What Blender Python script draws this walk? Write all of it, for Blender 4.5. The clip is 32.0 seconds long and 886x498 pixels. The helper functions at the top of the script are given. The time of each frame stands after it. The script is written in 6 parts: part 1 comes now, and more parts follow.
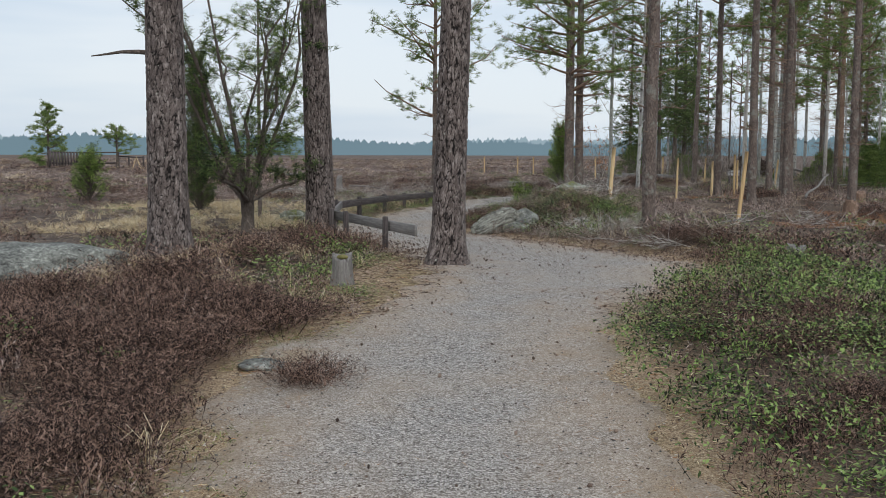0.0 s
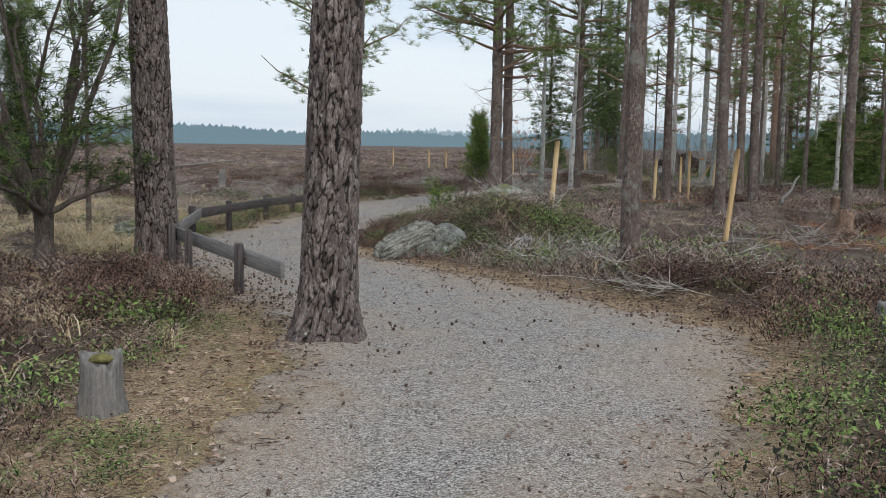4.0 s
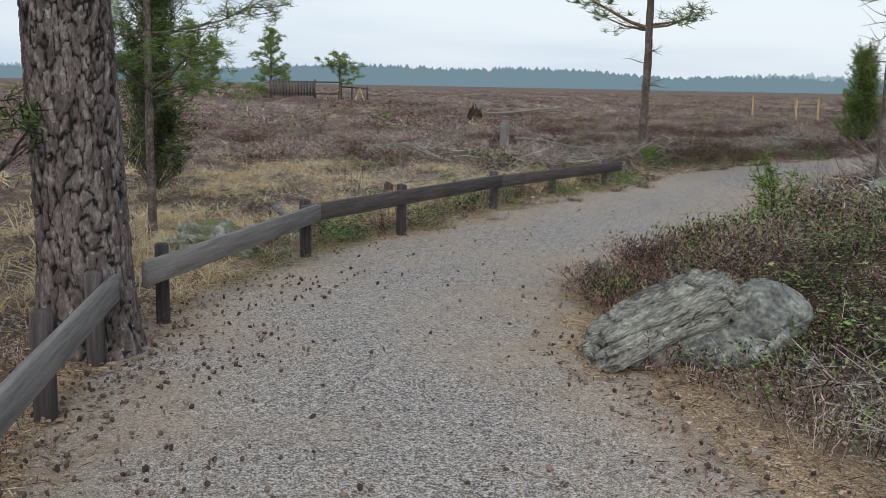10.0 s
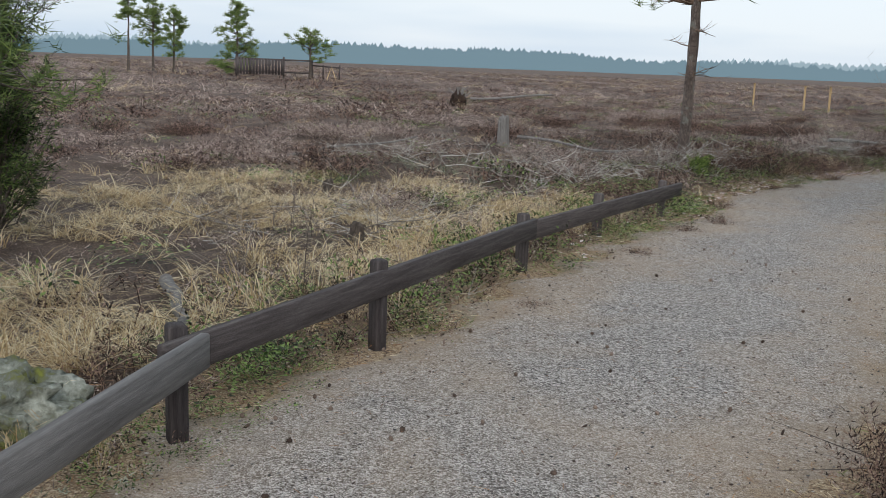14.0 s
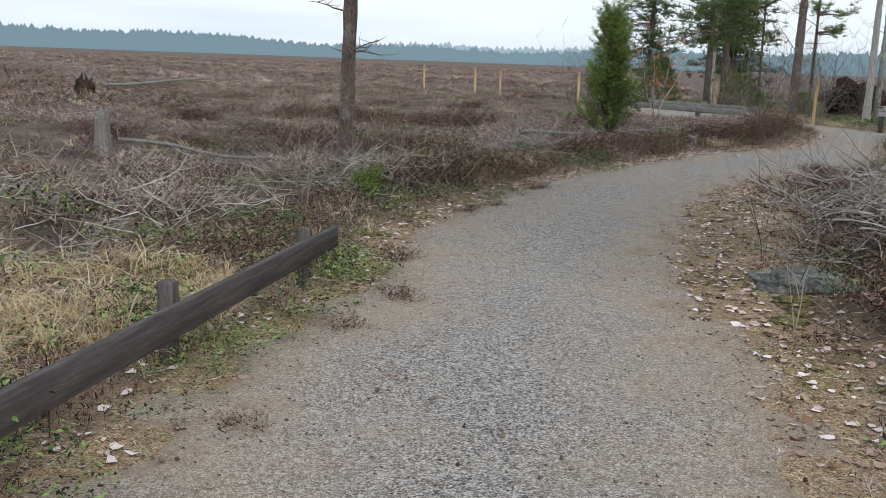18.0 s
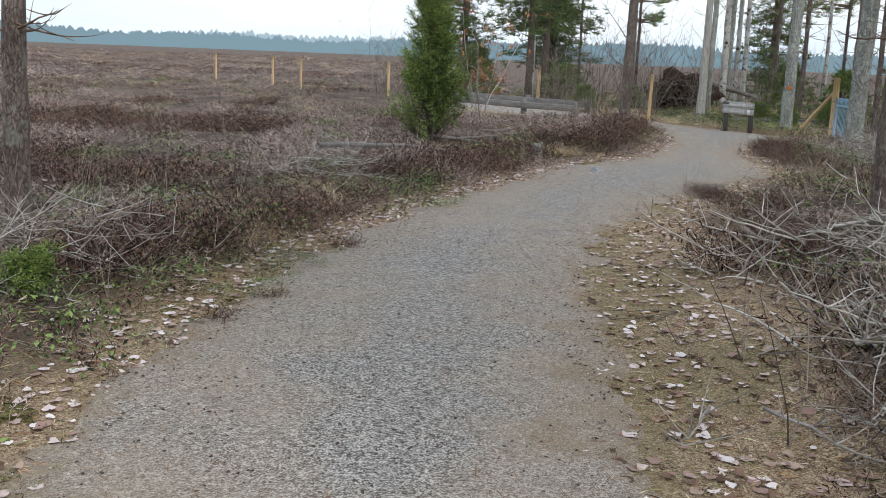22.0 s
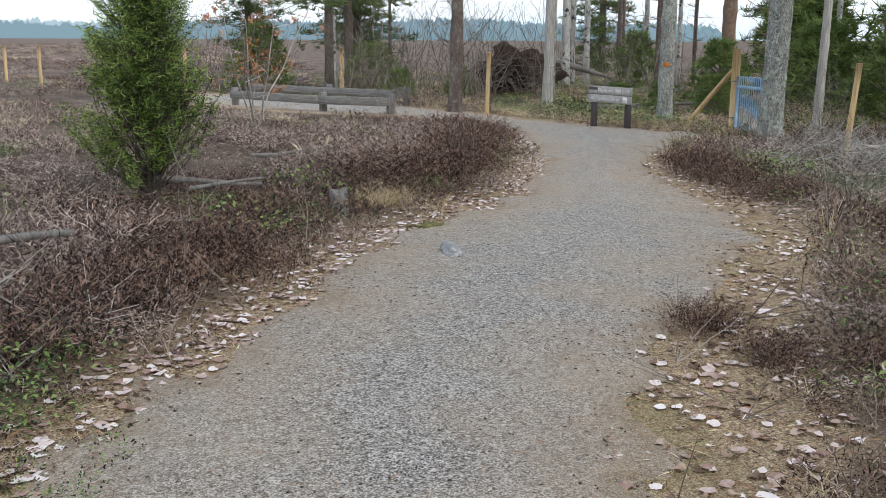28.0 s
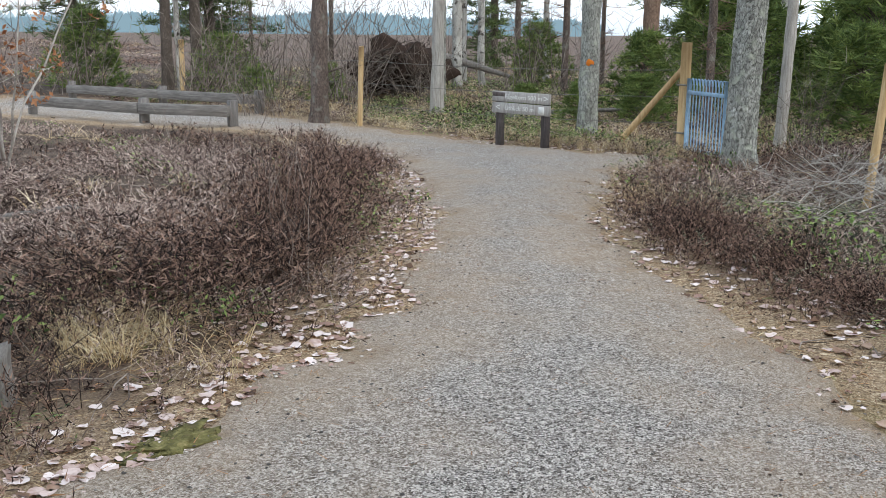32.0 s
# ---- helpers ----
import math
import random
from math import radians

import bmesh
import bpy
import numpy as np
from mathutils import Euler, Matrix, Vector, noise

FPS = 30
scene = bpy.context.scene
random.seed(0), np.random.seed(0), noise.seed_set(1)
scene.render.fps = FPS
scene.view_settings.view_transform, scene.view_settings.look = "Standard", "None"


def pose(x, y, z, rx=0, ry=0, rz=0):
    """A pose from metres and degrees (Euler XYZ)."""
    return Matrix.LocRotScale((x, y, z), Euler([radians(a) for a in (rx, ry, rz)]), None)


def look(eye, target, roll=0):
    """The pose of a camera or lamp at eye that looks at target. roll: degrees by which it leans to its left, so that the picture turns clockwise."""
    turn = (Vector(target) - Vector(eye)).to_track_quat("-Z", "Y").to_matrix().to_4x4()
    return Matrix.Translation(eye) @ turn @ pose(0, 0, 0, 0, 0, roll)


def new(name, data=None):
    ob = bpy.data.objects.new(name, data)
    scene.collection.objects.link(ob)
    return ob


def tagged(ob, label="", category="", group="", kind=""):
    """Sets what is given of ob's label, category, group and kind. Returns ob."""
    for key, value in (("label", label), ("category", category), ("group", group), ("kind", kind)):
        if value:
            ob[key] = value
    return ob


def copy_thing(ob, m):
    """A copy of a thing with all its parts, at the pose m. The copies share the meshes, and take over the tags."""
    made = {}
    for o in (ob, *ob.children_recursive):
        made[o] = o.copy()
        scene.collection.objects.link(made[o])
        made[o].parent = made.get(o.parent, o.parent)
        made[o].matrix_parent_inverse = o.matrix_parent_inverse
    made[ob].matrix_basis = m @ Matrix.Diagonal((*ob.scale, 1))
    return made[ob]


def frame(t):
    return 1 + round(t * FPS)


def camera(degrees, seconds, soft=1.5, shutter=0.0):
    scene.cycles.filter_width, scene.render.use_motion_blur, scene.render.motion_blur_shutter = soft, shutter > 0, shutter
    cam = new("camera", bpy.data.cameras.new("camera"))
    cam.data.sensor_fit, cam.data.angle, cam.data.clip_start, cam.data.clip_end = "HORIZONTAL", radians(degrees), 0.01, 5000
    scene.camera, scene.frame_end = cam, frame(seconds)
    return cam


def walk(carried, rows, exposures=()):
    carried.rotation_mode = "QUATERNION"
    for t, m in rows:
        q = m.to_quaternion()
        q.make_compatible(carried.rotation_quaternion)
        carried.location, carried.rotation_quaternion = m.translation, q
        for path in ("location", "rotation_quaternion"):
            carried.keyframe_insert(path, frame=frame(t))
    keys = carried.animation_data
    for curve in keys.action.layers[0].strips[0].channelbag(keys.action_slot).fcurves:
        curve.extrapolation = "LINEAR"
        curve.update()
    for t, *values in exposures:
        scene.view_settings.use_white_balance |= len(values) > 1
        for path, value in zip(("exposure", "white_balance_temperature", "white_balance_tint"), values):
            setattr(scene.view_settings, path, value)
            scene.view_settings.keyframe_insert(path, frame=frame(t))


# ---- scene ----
# ---------------------------------------------------------------- camera and walk
cam = camera(47.75, 32.0, soft=0.5)
# seconds, place in metres, degrees of turn to the right, of tilt downward, of lean to the left
PATH = [
    (0.0, -0.000, -0.000, 1.494, -0.00, 5.44, 0.11),
    (0.5, -0.106, 0.602, 1.512, 0.16, 5.56, 0.01),
    (1.0, -0.100, 1.206, 1.521, 0.82, 5.61, -0.13),
    (1.5, -0.106, 1.797, 1.521, 2.02, 5.62, -0.19),
    (2.0, -0.059, 2.426, 1.518, 2.59, 5.61, 0.19),
    (2.5, 0.008, 3.091, 1.536, 3.43, 5.65, 0.58),
    (3.0, 0.077, 3.763, 1.538, 4.36, 5.64, 0.71),
    (3.5, 0.169, 4.429, 1.540, 5.44, 5.67, 0.98),
    (5.5, 0.423, 7.080, 1.531, 4.12, 7.55, -0.02),
    (6.0, 0.574, 7.744, 1.535, 4.62, 7.99, 0.45),
    (6.5, 0.717, 8.431, 1.523, 5.05, 8.28, 0.81),
    (7.0, 0.885, 9.101, 1.524, 5.09, 8.46, 0.91),
    (7.5, 1.016, 9.770, 1.532, 3.43, 8.98, 1.02),
    (8.0, 1.179, 10.494, 1.547, -1.36, 9.45, 1.18),
    (8.5, 1.285, 11.059, 1.552, -4.98, 9.55, 0.77),
    (9.0, 1.302, 11.699, 1.560, -8.17, 9.49, 0.92),
    (9.5, 1.316, 12.317, 1.566, -11.70, 9.48, 1.00),
    (10.0, 1.213, 12.883, 1.555, -15.13, 9.34, 1.10),
    (10.5, 1.062, 13.492, 1.541, -18.24, 9.27, 1.28),
    (11.0, 0.888, 14.079, 1.557, -19.67, 9.28, 1.33),
    (11.5, 0.666, 14.606, 1.578, -21.05, 9.10, 1.33),
    (12.0, 0.508, 15.099, 1.593, -21.59, 9.09, 1.30),
    (12.5, 0.277, 15.630, 1.597, -21.02, 9.67, 1.40),
    (13.0, 0.062, 16.173, 1.604, -19.14, 10.20, 2.04),
    (13.5, -0.101, 16.751, 1.624, -15.69, 10.28, 1.97),
    (14.0, -0.245, 17.364, 1.631, -13.48, 10.42, 2.10),
    (14.5, -0.298, 17.974, 1.615, -10.73, 10.52, 1.73),
    (15.0, -0.365, 18.538, 1.589, -7.54, 10.73, 1.33),
    (15.5, -0.400, 19.142, 1.576, -4.85, 10.85, 1.36),
    (17.5, -0.209, 21.739, 1.556, 3.53, 10.90, 1.89),
    (18.0, -0.117, 22.383, 1.555, 4.83, 10.71, 2.06),
    (18.5, -0.023, 22.976, 1.556, 6.60, 10.81, 1.87),
    (19.0, 0.043, 23.508, 1.567, 7.67, 10.85, 1.75),
    (19.5, 0.150, 24.039, 1.565, 8.83, 10.73, 1.81),
    (20.0, 0.210, 24.560, 1.546, 10.16, 10.54, 2.11),
    (20.5, 0.358, 25.177, 1.542, 11.64, 10.51, 2.24),
    (21.0, 0.451, 25.784, 1.539, 13.70, 10.66, 2.34),
    (21.5, 0.529, 26.322, 1.540, 14.85, 10.78, 2.32),
    (22.0, 0.699, 26.865, 1.553, 15.78, 10.92, 2.24),
    (22.5, 0.865, 27.419, 1.552, 16.22, 11.03, 2.29),
    (23.0, 1.081, 27.938, 1.537, 16.00, 10.80, 2.13),
    (23.5, 1.301, 28.459, 1.524, 15.37, 10.71, 1.83),
    (24.0, 1.503, 29.005, 1.511, 14.25, 10.69, 1.73),
    (24.5, 1.729, 29.529, 1.511, 13.76, 10.62, 1.63),
    (26.5, 2.576, 31.832, 1.613, 18.94, 11.36, 0.58),
    (27.0, 2.827, 32.361, 1.607, 21.22, 11.64, 0.20),
    (27.5, 3.055, 32.931, 1.587, 23.99, 11.82, 0.30),
    (28.0, 3.357, 33.488, 1.562, 26.25, 11.88, 0.30),
    (28.5, 3.648, 34.061, 1.534, 27.53, 12.01, 0.28),
    (29.0, 3.968, 34.578, 1.519, 28.09, 12.00, 0.22),
    (29.5, 4.317, 35.108, 1.512, 28.73, 12.08, 0.27),
    (30.0, 4.672, 35.650, 1.508, 29.14, 12.05, 0.45),
    (30.5, 5.033, 36.135, 1.503, 30.17, 12.04, 0.48),
    (31.0, 5.348, 36.630, 1.492, 30.72, 12.08, 0.67),
    (31.5, 5.671, 37.098, 1.496, 31.32, 12.00, 0.57),
    (32.0, 5.863, 37.578, 1.492, 32.68, 12.15, 0.54),
]


def held(x, y, z, turn, tilt, lean):
    a, b = radians(turn), radians(tilt)
    return look((x, y, z), (x + math.sin(a) * math.cos(b), y + math.cos(a) * math.cos(b), z - math.sin(b)), lean)


walk(cam, [(t, held(*p)) for t, *p in PATH], exposures=[(0.0, 0.03), (8.0, 0.16), (12.0, 0.1), (13.0, 0.25), (14.0, 0.17), (18.0, 0.32), (24.0, 0.55), (28.0, 0.66), (32.0, 0.8)])

# ---------------------------------------------------------------- world and light
world = bpy.data.worlds.new("sky")
scene.world = world
world.use_nodes = True
wn, wl = world.node_tree.nodes, world.node_tree.links
wn.clear()
w_out = wn.new("ShaderNodeOutputWorld")
w_bg = wn.new("ShaderNodeBackground")
w_sky = wn.new("ShaderNodeTexSky")
w_sky.sky_type, w_sky.sun_disc = "NISHITA", False
w_sky.sun_elevation, w_sky.sun_rotation = radians(32), radians(200)
w_sky.air_density, w_sky.dust_density, w_sky.ozone_density = 1.0, 2.0, 1.5
w_co = wn.new("ShaderNodeTexCoord")
w_map = wn.new("ShaderNodeMapping")
w_map.inputs["Scale"].default_value = (1.2, 1.2, 9.0)
w_noise = wn.new("ShaderNodeTexNoise")
w_noise.inputs["Scale"].default_value, w_noise.inputs["Detail"].default_value = 1.3, 4.0
w_ramp = wn.new("ShaderNodeValToRGB")
w_ramp.color_ramp.elements[0].position, w_ramp.color_ramp.elements[0].color = 0.30, (4.3, 5.6, 7.2, 1)
w_ramp.color_ramp.elements[1].position, w_ramp.color_ramp.elements[1].color = 0.62, (7.2, 7.8, 8.4, 1)
w_mix = wn.new("ShaderNodeMix")
w_mix.data_type = "RGBA"
w_mix.inputs["Factor"].default_value = 0.86
wl.new(w_co.outputs["Generated"], w_map.inputs["Vector"])
wl.new(w_map.outputs["Vector"], w_noise.inputs["Vector"])
wl.new(w_noise.outputs["Fac"], w_ramp.inputs["Fac"])
wl.new(w_sky.outputs["Color"], w_mix.inputs["A"])
wl.new(w_ramp.outputs["Color"], w_mix.inputs["B"])
wl.new(w_mix.outputs["Result"], w_bg.inputs["Color"])
w_bg.inputs["Strength"].default_value = 0.112
wl.new(w_bg.outputs["Background"], w_out.inputs["Surface"])
sun = new("sun", bpy.data.lights.new("sun", "SUN"))
sun.data.energy, sun.data.angle, sun.data.color = 1.75, radians(40), (1.0, 0.98, 0.95)
sun.matrix_world = look((20, -30, 40), (2, 20, 0))

# ---------------------------------------------------------------- materials
def lin(r, g, b):
    return tuple(((c / 255) / 12.92 if c < 11 else ((c / 255 + 0.055) / 1.055) ** 2.4) for c in (r, g, b)) + (1,)


def material(name, colours, scale=4.0, stretch=(1, 1, 1), rough=0.9, bump=0.0, bump_scale=40.0, detail=8.0, fine=0.35, per="", spread=0.25, metal=0.0, sheen=0.0, through_light=0.0):
    """A ramp of base colours over noise at two scales; per: 'island' or 'object' adds a value change piece by piece."""
    m = bpy.data.materials.new(name)
    m.use_nodes = True
    n, l = m.node_tree.nodes, m.node_tree.links
    b = n["Principled BSDF"]
    b.inputs["Roughness"].default_value, b.inputs["Metallic"].default_value = rough, metal
    b.inputs["Specular IOR Level"].default_value = 0.25
    co, mp = n.new("ShaderNodeTexCoord"), n.new("ShaderNodeMapping")
    mp.inputs["Scale"].default_value = stretch
    l.new(co.outputs["Object"], mp.inputs["Vector"])
    big, small = n.new("ShaderNodeTexNoise"), n.new("ShaderNodeTexNoise")
    big.inputs["Scale"].default_value, big.inputs["Detail"].default_value = scale, detail
    small.inputs["Scale"].default_value, small.inputs["Detail"].default_value = bump_scale, 4
    for t in (big, small):
        l.new(mp.outputs["Vector"], t.inputs["Vector"])
    mix = n.new("ShaderNodeMix")
    mix.inputs["Factor"].default_value = fine
    l.new(big.outputs["Fac"], mix.inputs["A"])
    l.new(small.outputs["Fac"], mix.inputs["B"])
    value = mix.outputs["Result"]
    if per:
        src = n.new("ShaderNodeNewGeometry").outputs["Random Per Island"] if per == "island" else n.new("ShaderNodeObjectInfo").outputs["Random"]
        add = n.new("ShaderNodeMath")
        add.operation = "MULTIPLY_ADD"
        l.new(src, add.inputs[0])
        add.inputs[1].default_value = spread
        l.new(value, add.inputs[2])
        sub = n.new("ShaderNodeMath")
        sub.operation = "SUBTRACT"
        l.new(add.outputs[0], sub.inputs[0])
        sub.inputs[1].default_value = spread / 2
        value = sub.outputs[0]
    ramp = n.new("ShaderNodeValToRGB")
    e = ramp.color_ramp.elements
    while len(e) < len(colours):
        e.new(0.5)
    for k, c in enumerate(colours):
        e[k].position, e[k].color = 0.3 + 0.4 * k / max(1, len(colours) - 1), lin(*c)
    l.new(value, ramp.inputs["Fac"])
    l.new(ramp.outputs["Color"], b.inputs["Base Color"])
    if bump:
        bp = n.new("ShaderNodeBump")
        bp.inputs["Strength"].default_value, bp.inputs["Distance"].default_value = bump, 0.02
        l.new(small.outputs["Fac"], bp.inputs["Height"])
        l.new(bp.outputs["Normal"], b.inputs["Normal"])
    if through_light:
        b.inputs["Transmission Weight"].default_value = 0.0
        tr, ms = n.new("ShaderNodeBsdfTranslucent"), n.new("ShaderNodeMixShader")
        l.new(ramp.outputs["Color"], tr.inputs["Color"])
        ms.inputs["Fac"].default_value = through_light
        l.new(b.outputs["BSDF"], ms.inputs[1])
        l.new(tr.outputs["BSDF"], ms.inputs[2])
        l.new(ms.outputs["Shader"], n["Material Output"].inputs["Surface"])
    return m


def blend(m, base, attribute, lo, hi, colours, noise_scale=2.2, wobble=0.5, grain=55.0, most=1.0):
    """Lays a second ramp of colours over base where the named distance runs from lo to hi, broken up by noise."""
    n, l = m.node_tree.nodes, m.node_tree.links
    co, at = n.new("ShaderNodeTexCoord"), n.new("ShaderNodeAttribute")
    at.attribute_name = attribute
    nz, gr = n.new("ShaderNodeTexNoise"), n.new("ShaderNodeTexNoise")
    nz.inputs["Scale"].default_value, nz.inputs["Detail"].default_value = noise_scale, 7
    gr.inputs["Scale"].default_value, gr.inputs["Detail"].default_value = grain, 6
    gr.inputs["Distortion"].default_value = 1.5
    for q in (nz, gr):
        l.new(co.outputs["Object"], q.inputs["Vector"])
    add = n.new("ShaderNodeMath")
    add.operation = "MULTIPLY_ADD"
    l.new(nz.outputs["Fac"], add.inputs[0])
    add.inputs[1].default_value = wobble * 2
    l.new(at.outputs["Fac"], add.inputs[2])
    rg = n.new("ShaderNodeMapRange")
    rg.inputs["From Min"].default_value, rg.inputs["From Max"].default_value = lo + wobble, hi + wobble
    rg.inputs["To Min"].default_value, rg.inputs["To Max"].default_value = 0.0, most
    l.new(add.outputs[0], rg.inputs["Value"])
    ramp = n.new("ShaderNodeValToRGB")
    e = ramp.color_ramp.elements
    while len(e) < len(colours):
        e.new(0.5)
    for k, c in enumerate(colours):
        e[k].position, e[k].color = 0.32 + 0.36 * k / (len(colours) - 1), lin(*c)
    l.new(gr.outputs["Fac"], ramp.inputs["Fac"])
    mx = n.new("ShaderNodeMix")
    mx.data_type = "RGBA"
    l.new(rg.outputs["Result"], mx.inputs["Factor"])
    l.new(base, mx.inputs["A"])
    l.new(ramp.outputs["Color"], mx.inputs["B"])
    return mx.outputs["Result"]


LITTER = [(70, 56, 46), (136, 113, 90), (178, 154, 124), (214, 198, 172)]


def ground_material():
    """Heath soil: litter, moss and dry grass in patches, needle litter along the path."""
    m = material("heath_soil", [(32, 26, 23), (66, 54, 47), (108, 92, 80), (166, 149, 128)], 1.3, bump=1.0, bump_scale=70, fine=0.62)
    b = m.node_tree.nodes["Principled BSDF"]
    base = b.inputs["Base Color"].links[0].from_socket
    out = blend(m, base, "away", 7.8, 8.6, [(66, 51, 47), (102, 83, 76), (148, 126, 113)], 0.35, 2.4, 9, 0.7)
    out = blend(m, out, "away", 0.55, 0.0, LITTER, 3.0, 0.4, 60)
    out = blend(m, out, "away", -0.3, -0.8, [(72, 70, 42), (122, 112, 70), (156, 142, 104)], 1.3, 1.4, 70, 0.45)
    m.node_tree.links.new(out, b.inputs["Base Color"])
    return m


def gravel_material():
    """Fine stone dust with grey pebbles; rusty needle drifts and moss gather towards the rim."""
    m = bpy.data.materials.new("gravel")
    m.use_nodes = True
    n, l = m.node_tree.nodes, m.node_tree.links
    b = n["Principled BSDF"]
    b.inputs["Roughness"].default_value = 0.95
    b.inputs["Specular IOR Level"].default_value = 0.15
    co = n.new("ShaderNodeTexCoord")
    v1, v2 = n.new("ShaderNodeTexVoronoi"), n.new("ShaderNodeTexVoronoi")
    v1.inputs["Scale"].default_value, v2.inputs["Scale"].default_value = 165, 80
    mid = n.new("ShaderNodeTexNoise")
    mid.inputs["Scale"].default_value, mid.inputs["Detail"].default_value = 30, 8
    for q in (v1, v2, mid):
        l.new(co.outputs["Object"], q.inputs["Vector"])
    r1 = n.new("ShaderNodeValToRGB")
    r1.color_ramp.elements[0].position, r1.color_ramp.elements[0].color = 0.24, lin(70, 64, 60)
    r1.color_ramp.elements[1].position, r1.color_ramp.elements[1].color = 0.76, lin(228, 221, 214)
    e = r1.color_ramp.elements.new(0.5)
    e.color = lin(157, 149, 142)
    s1, s2 = n.new("ShaderNodeSeparateColor"), n.new("ShaderNodeSeparateColor")
    l.new(v1.outputs["Color"], s1.inputs["Color"])
    l.new(v2.outputs["Color"], s2.inputs["Color"])
    mv, mw = n.new("ShaderNodeMix"), n.new("ShaderNodeMix")
    mw.inputs["Factor"].default_value, mv.inputs["Factor"].default_value = 0.3, 0.28
    l.new(s1.outputs[0], mw.inputs["A"])
    l.new(s2.outputs[0], mw.inputs["B"])
    l.new(mw.outputs["Result"], mv.inputs["A"])
    l.new(mid.outputs["Fac"], mv.inputs["B"])
    l.new(mv.outputs["Result"], r1.inputs["Fac"])
    out = blend(m, r1.outputs["Color"], "within", 1.4, -0.6, [(112, 96, 82), (166, 148, 130), (200, 184, 166), (224, 212, 198)], 0.9, 3.0, 130, 0.35)
    out = blend(m, out, "within", 0.2, -0.6, [(76, 70, 67), (126, 119, 114), (176, 170, 164)], 5.0, 3.5, 110, 0.22)
    out = blend(m, out, "within", 1.1, 0.1, [(112, 90, 70), (168, 142, 116), (198, 176, 150), (222, 206, 186)], 1.4, 1.5, 110, 0.4)
    out = blend(m, out, "within", 0.25, -0.2, LITTER, 3.4, 0.7, 95, 0.7)
    out = blend(m, out, "within", -0.1, -0.5, [(92, 94, 54), (128, 126, 80), (152, 146, 106)], 1.0, 0.9, 50, 0.45)
    l.new(out, b.inputs["Base Color"])
    bp = n.new("ShaderNodeBump")
    bp.inputs["Strength"].default_value, bp.inputs["Distance"].default_value = 1.0, 0.009
    l.new(v1.outputs["Distance"], bp.inputs["Height"])
    bp.invert = True
    l.new(bp.outputs["Normal"], b.inputs["Normal"])
    return m


def bark_material(name, plates, cracks, scale=9.0, lichen=None):
    """Plated bark: stretched cells with dark cracks between them."""
    m = material(name, plates, 6.0, (1, 1, 0.35), bump=0.5, bump_scale=70, fine=0.45)
    n, l = m.node_tree.nodes, m.node_tree.links
    b = n["Principled BSDF"]
    base = b.inputs["Base Color"].links[0].from_socket
    co, mp = n.new("ShaderNodeTexCoord"), n.new("ShaderNodeMapping")
    mp.inputs["Scale"].default_value = (1, 1, 0.4)
    wob, wadd = n.new("ShaderNodeTexNoise"), n.new("ShaderNodeMixRGB")
    wob.inputs["Scale"].default_value, wob.inputs["Detail"].default_value = 34, 5
    l.new(co.outputs["Object"], wob.inputs["Vector"])
    wadd.blend_type = "ADD"
    wadd.inputs["Fac"].default_value = 0.03
    l.new(co.outputs["Object"], wadd.inputs["Color1"])
    l.new(wob.outputs["Color"], wadd.inputs["Color2"])
    l.new(wadd.outputs["Color"], mp.inputs["Vector"])
    v, vc, pit = n.new("ShaderNodeTexVoronoi"), n.new("ShaderNodeTexVoronoi"), n.new("ShaderNodeTexNoise")
    v.feature = "DISTANCE_TO_EDGE"
    for q in (v, vc):
        q.inputs["Scale"].default_value = scale * 2.6
        l.new(mp.outputs["Vector"], q.inputs["Vector"])
    pit.inputs["Scale"].default_value, pit.inputs["Detail"].default_value, pit.inputs["Roughness"].default_value = scale * 3.2, 8, 0.7
    l.new(mp.outputs["Vector"], pit.inputs["Vector"])
    tone, sep = n.new("ShaderNodeMix"), n.new("ShaderNodeSeparateColor")
    tone.data_type, tone.blend_type = "RGBA", "OVERLAY"
    tone.inputs["Factor"].default_value = 0.22
    l.new(vc.outputs["Color"], sep.inputs["Color"])
    l.new(base, tone.inputs["A"])
    l.new(sep.outputs[0], tone.inputs["B"])
    base = tone.outputs["Result"]
    seam = n.new("ShaderNodeMath")
    seam.operation = "MULTIPLY_ADD"
    l.new(pit.outputs["Fac"], seam.inputs[0])
    seam.inputs[1].default_value = 0.62
    l.new(v.outputs["Distance"], seam.inputs[2])
    r = n.new("ShaderNodeValToRGB")
    r.color_ramp.elements[0].position, r.color_ramp.elements[1].position = 0.27, 0.44
    l.new(seam.outputs[0], r.inputs["Fac"])
    mx = n.new("ShaderNodeMix")
    mx.data_type = "RGBA"
    l.new(r.outputs["Color"], mx.inputs["Factor"])
    mx.inputs["A"].default_value = lin(*cracks)
    l.new(base, mx.inputs["B"])
    r.color_ramp.elements[0].color = (0.3, 0.3, 0.3, 1)
    out = mx.outputs["Result"]
    if lichen:
        nz, rr, m2 = n.new("ShaderNodeTexNoise"), n.new("ShaderNodeValToRGB"), n.new("ShaderNodeMix")
        nz.inputs["Scale"].default_value, nz.inputs["Detail"].default_value = 7, 8
        rr.color_ramp.elements[0].position, rr.color_ramp.elements[1].position = 0.56, 0.66
        m2.data_type = "RGBA"
        l.new(co.outputs["Object"], nz.inputs["Vector"])
        l.new(nz.outputs["Fac"], rr.inputs["Fac"])
        l.new(rr.outputs["Color"], m2.inputs["Factor"])
        l.new(out, m2.inputs["A"])
        m2.inputs["B"].default_value = lin(*lichen)
        out = m2.outputs["Result"]
    l.new(out, b.inputs["Base Color"])
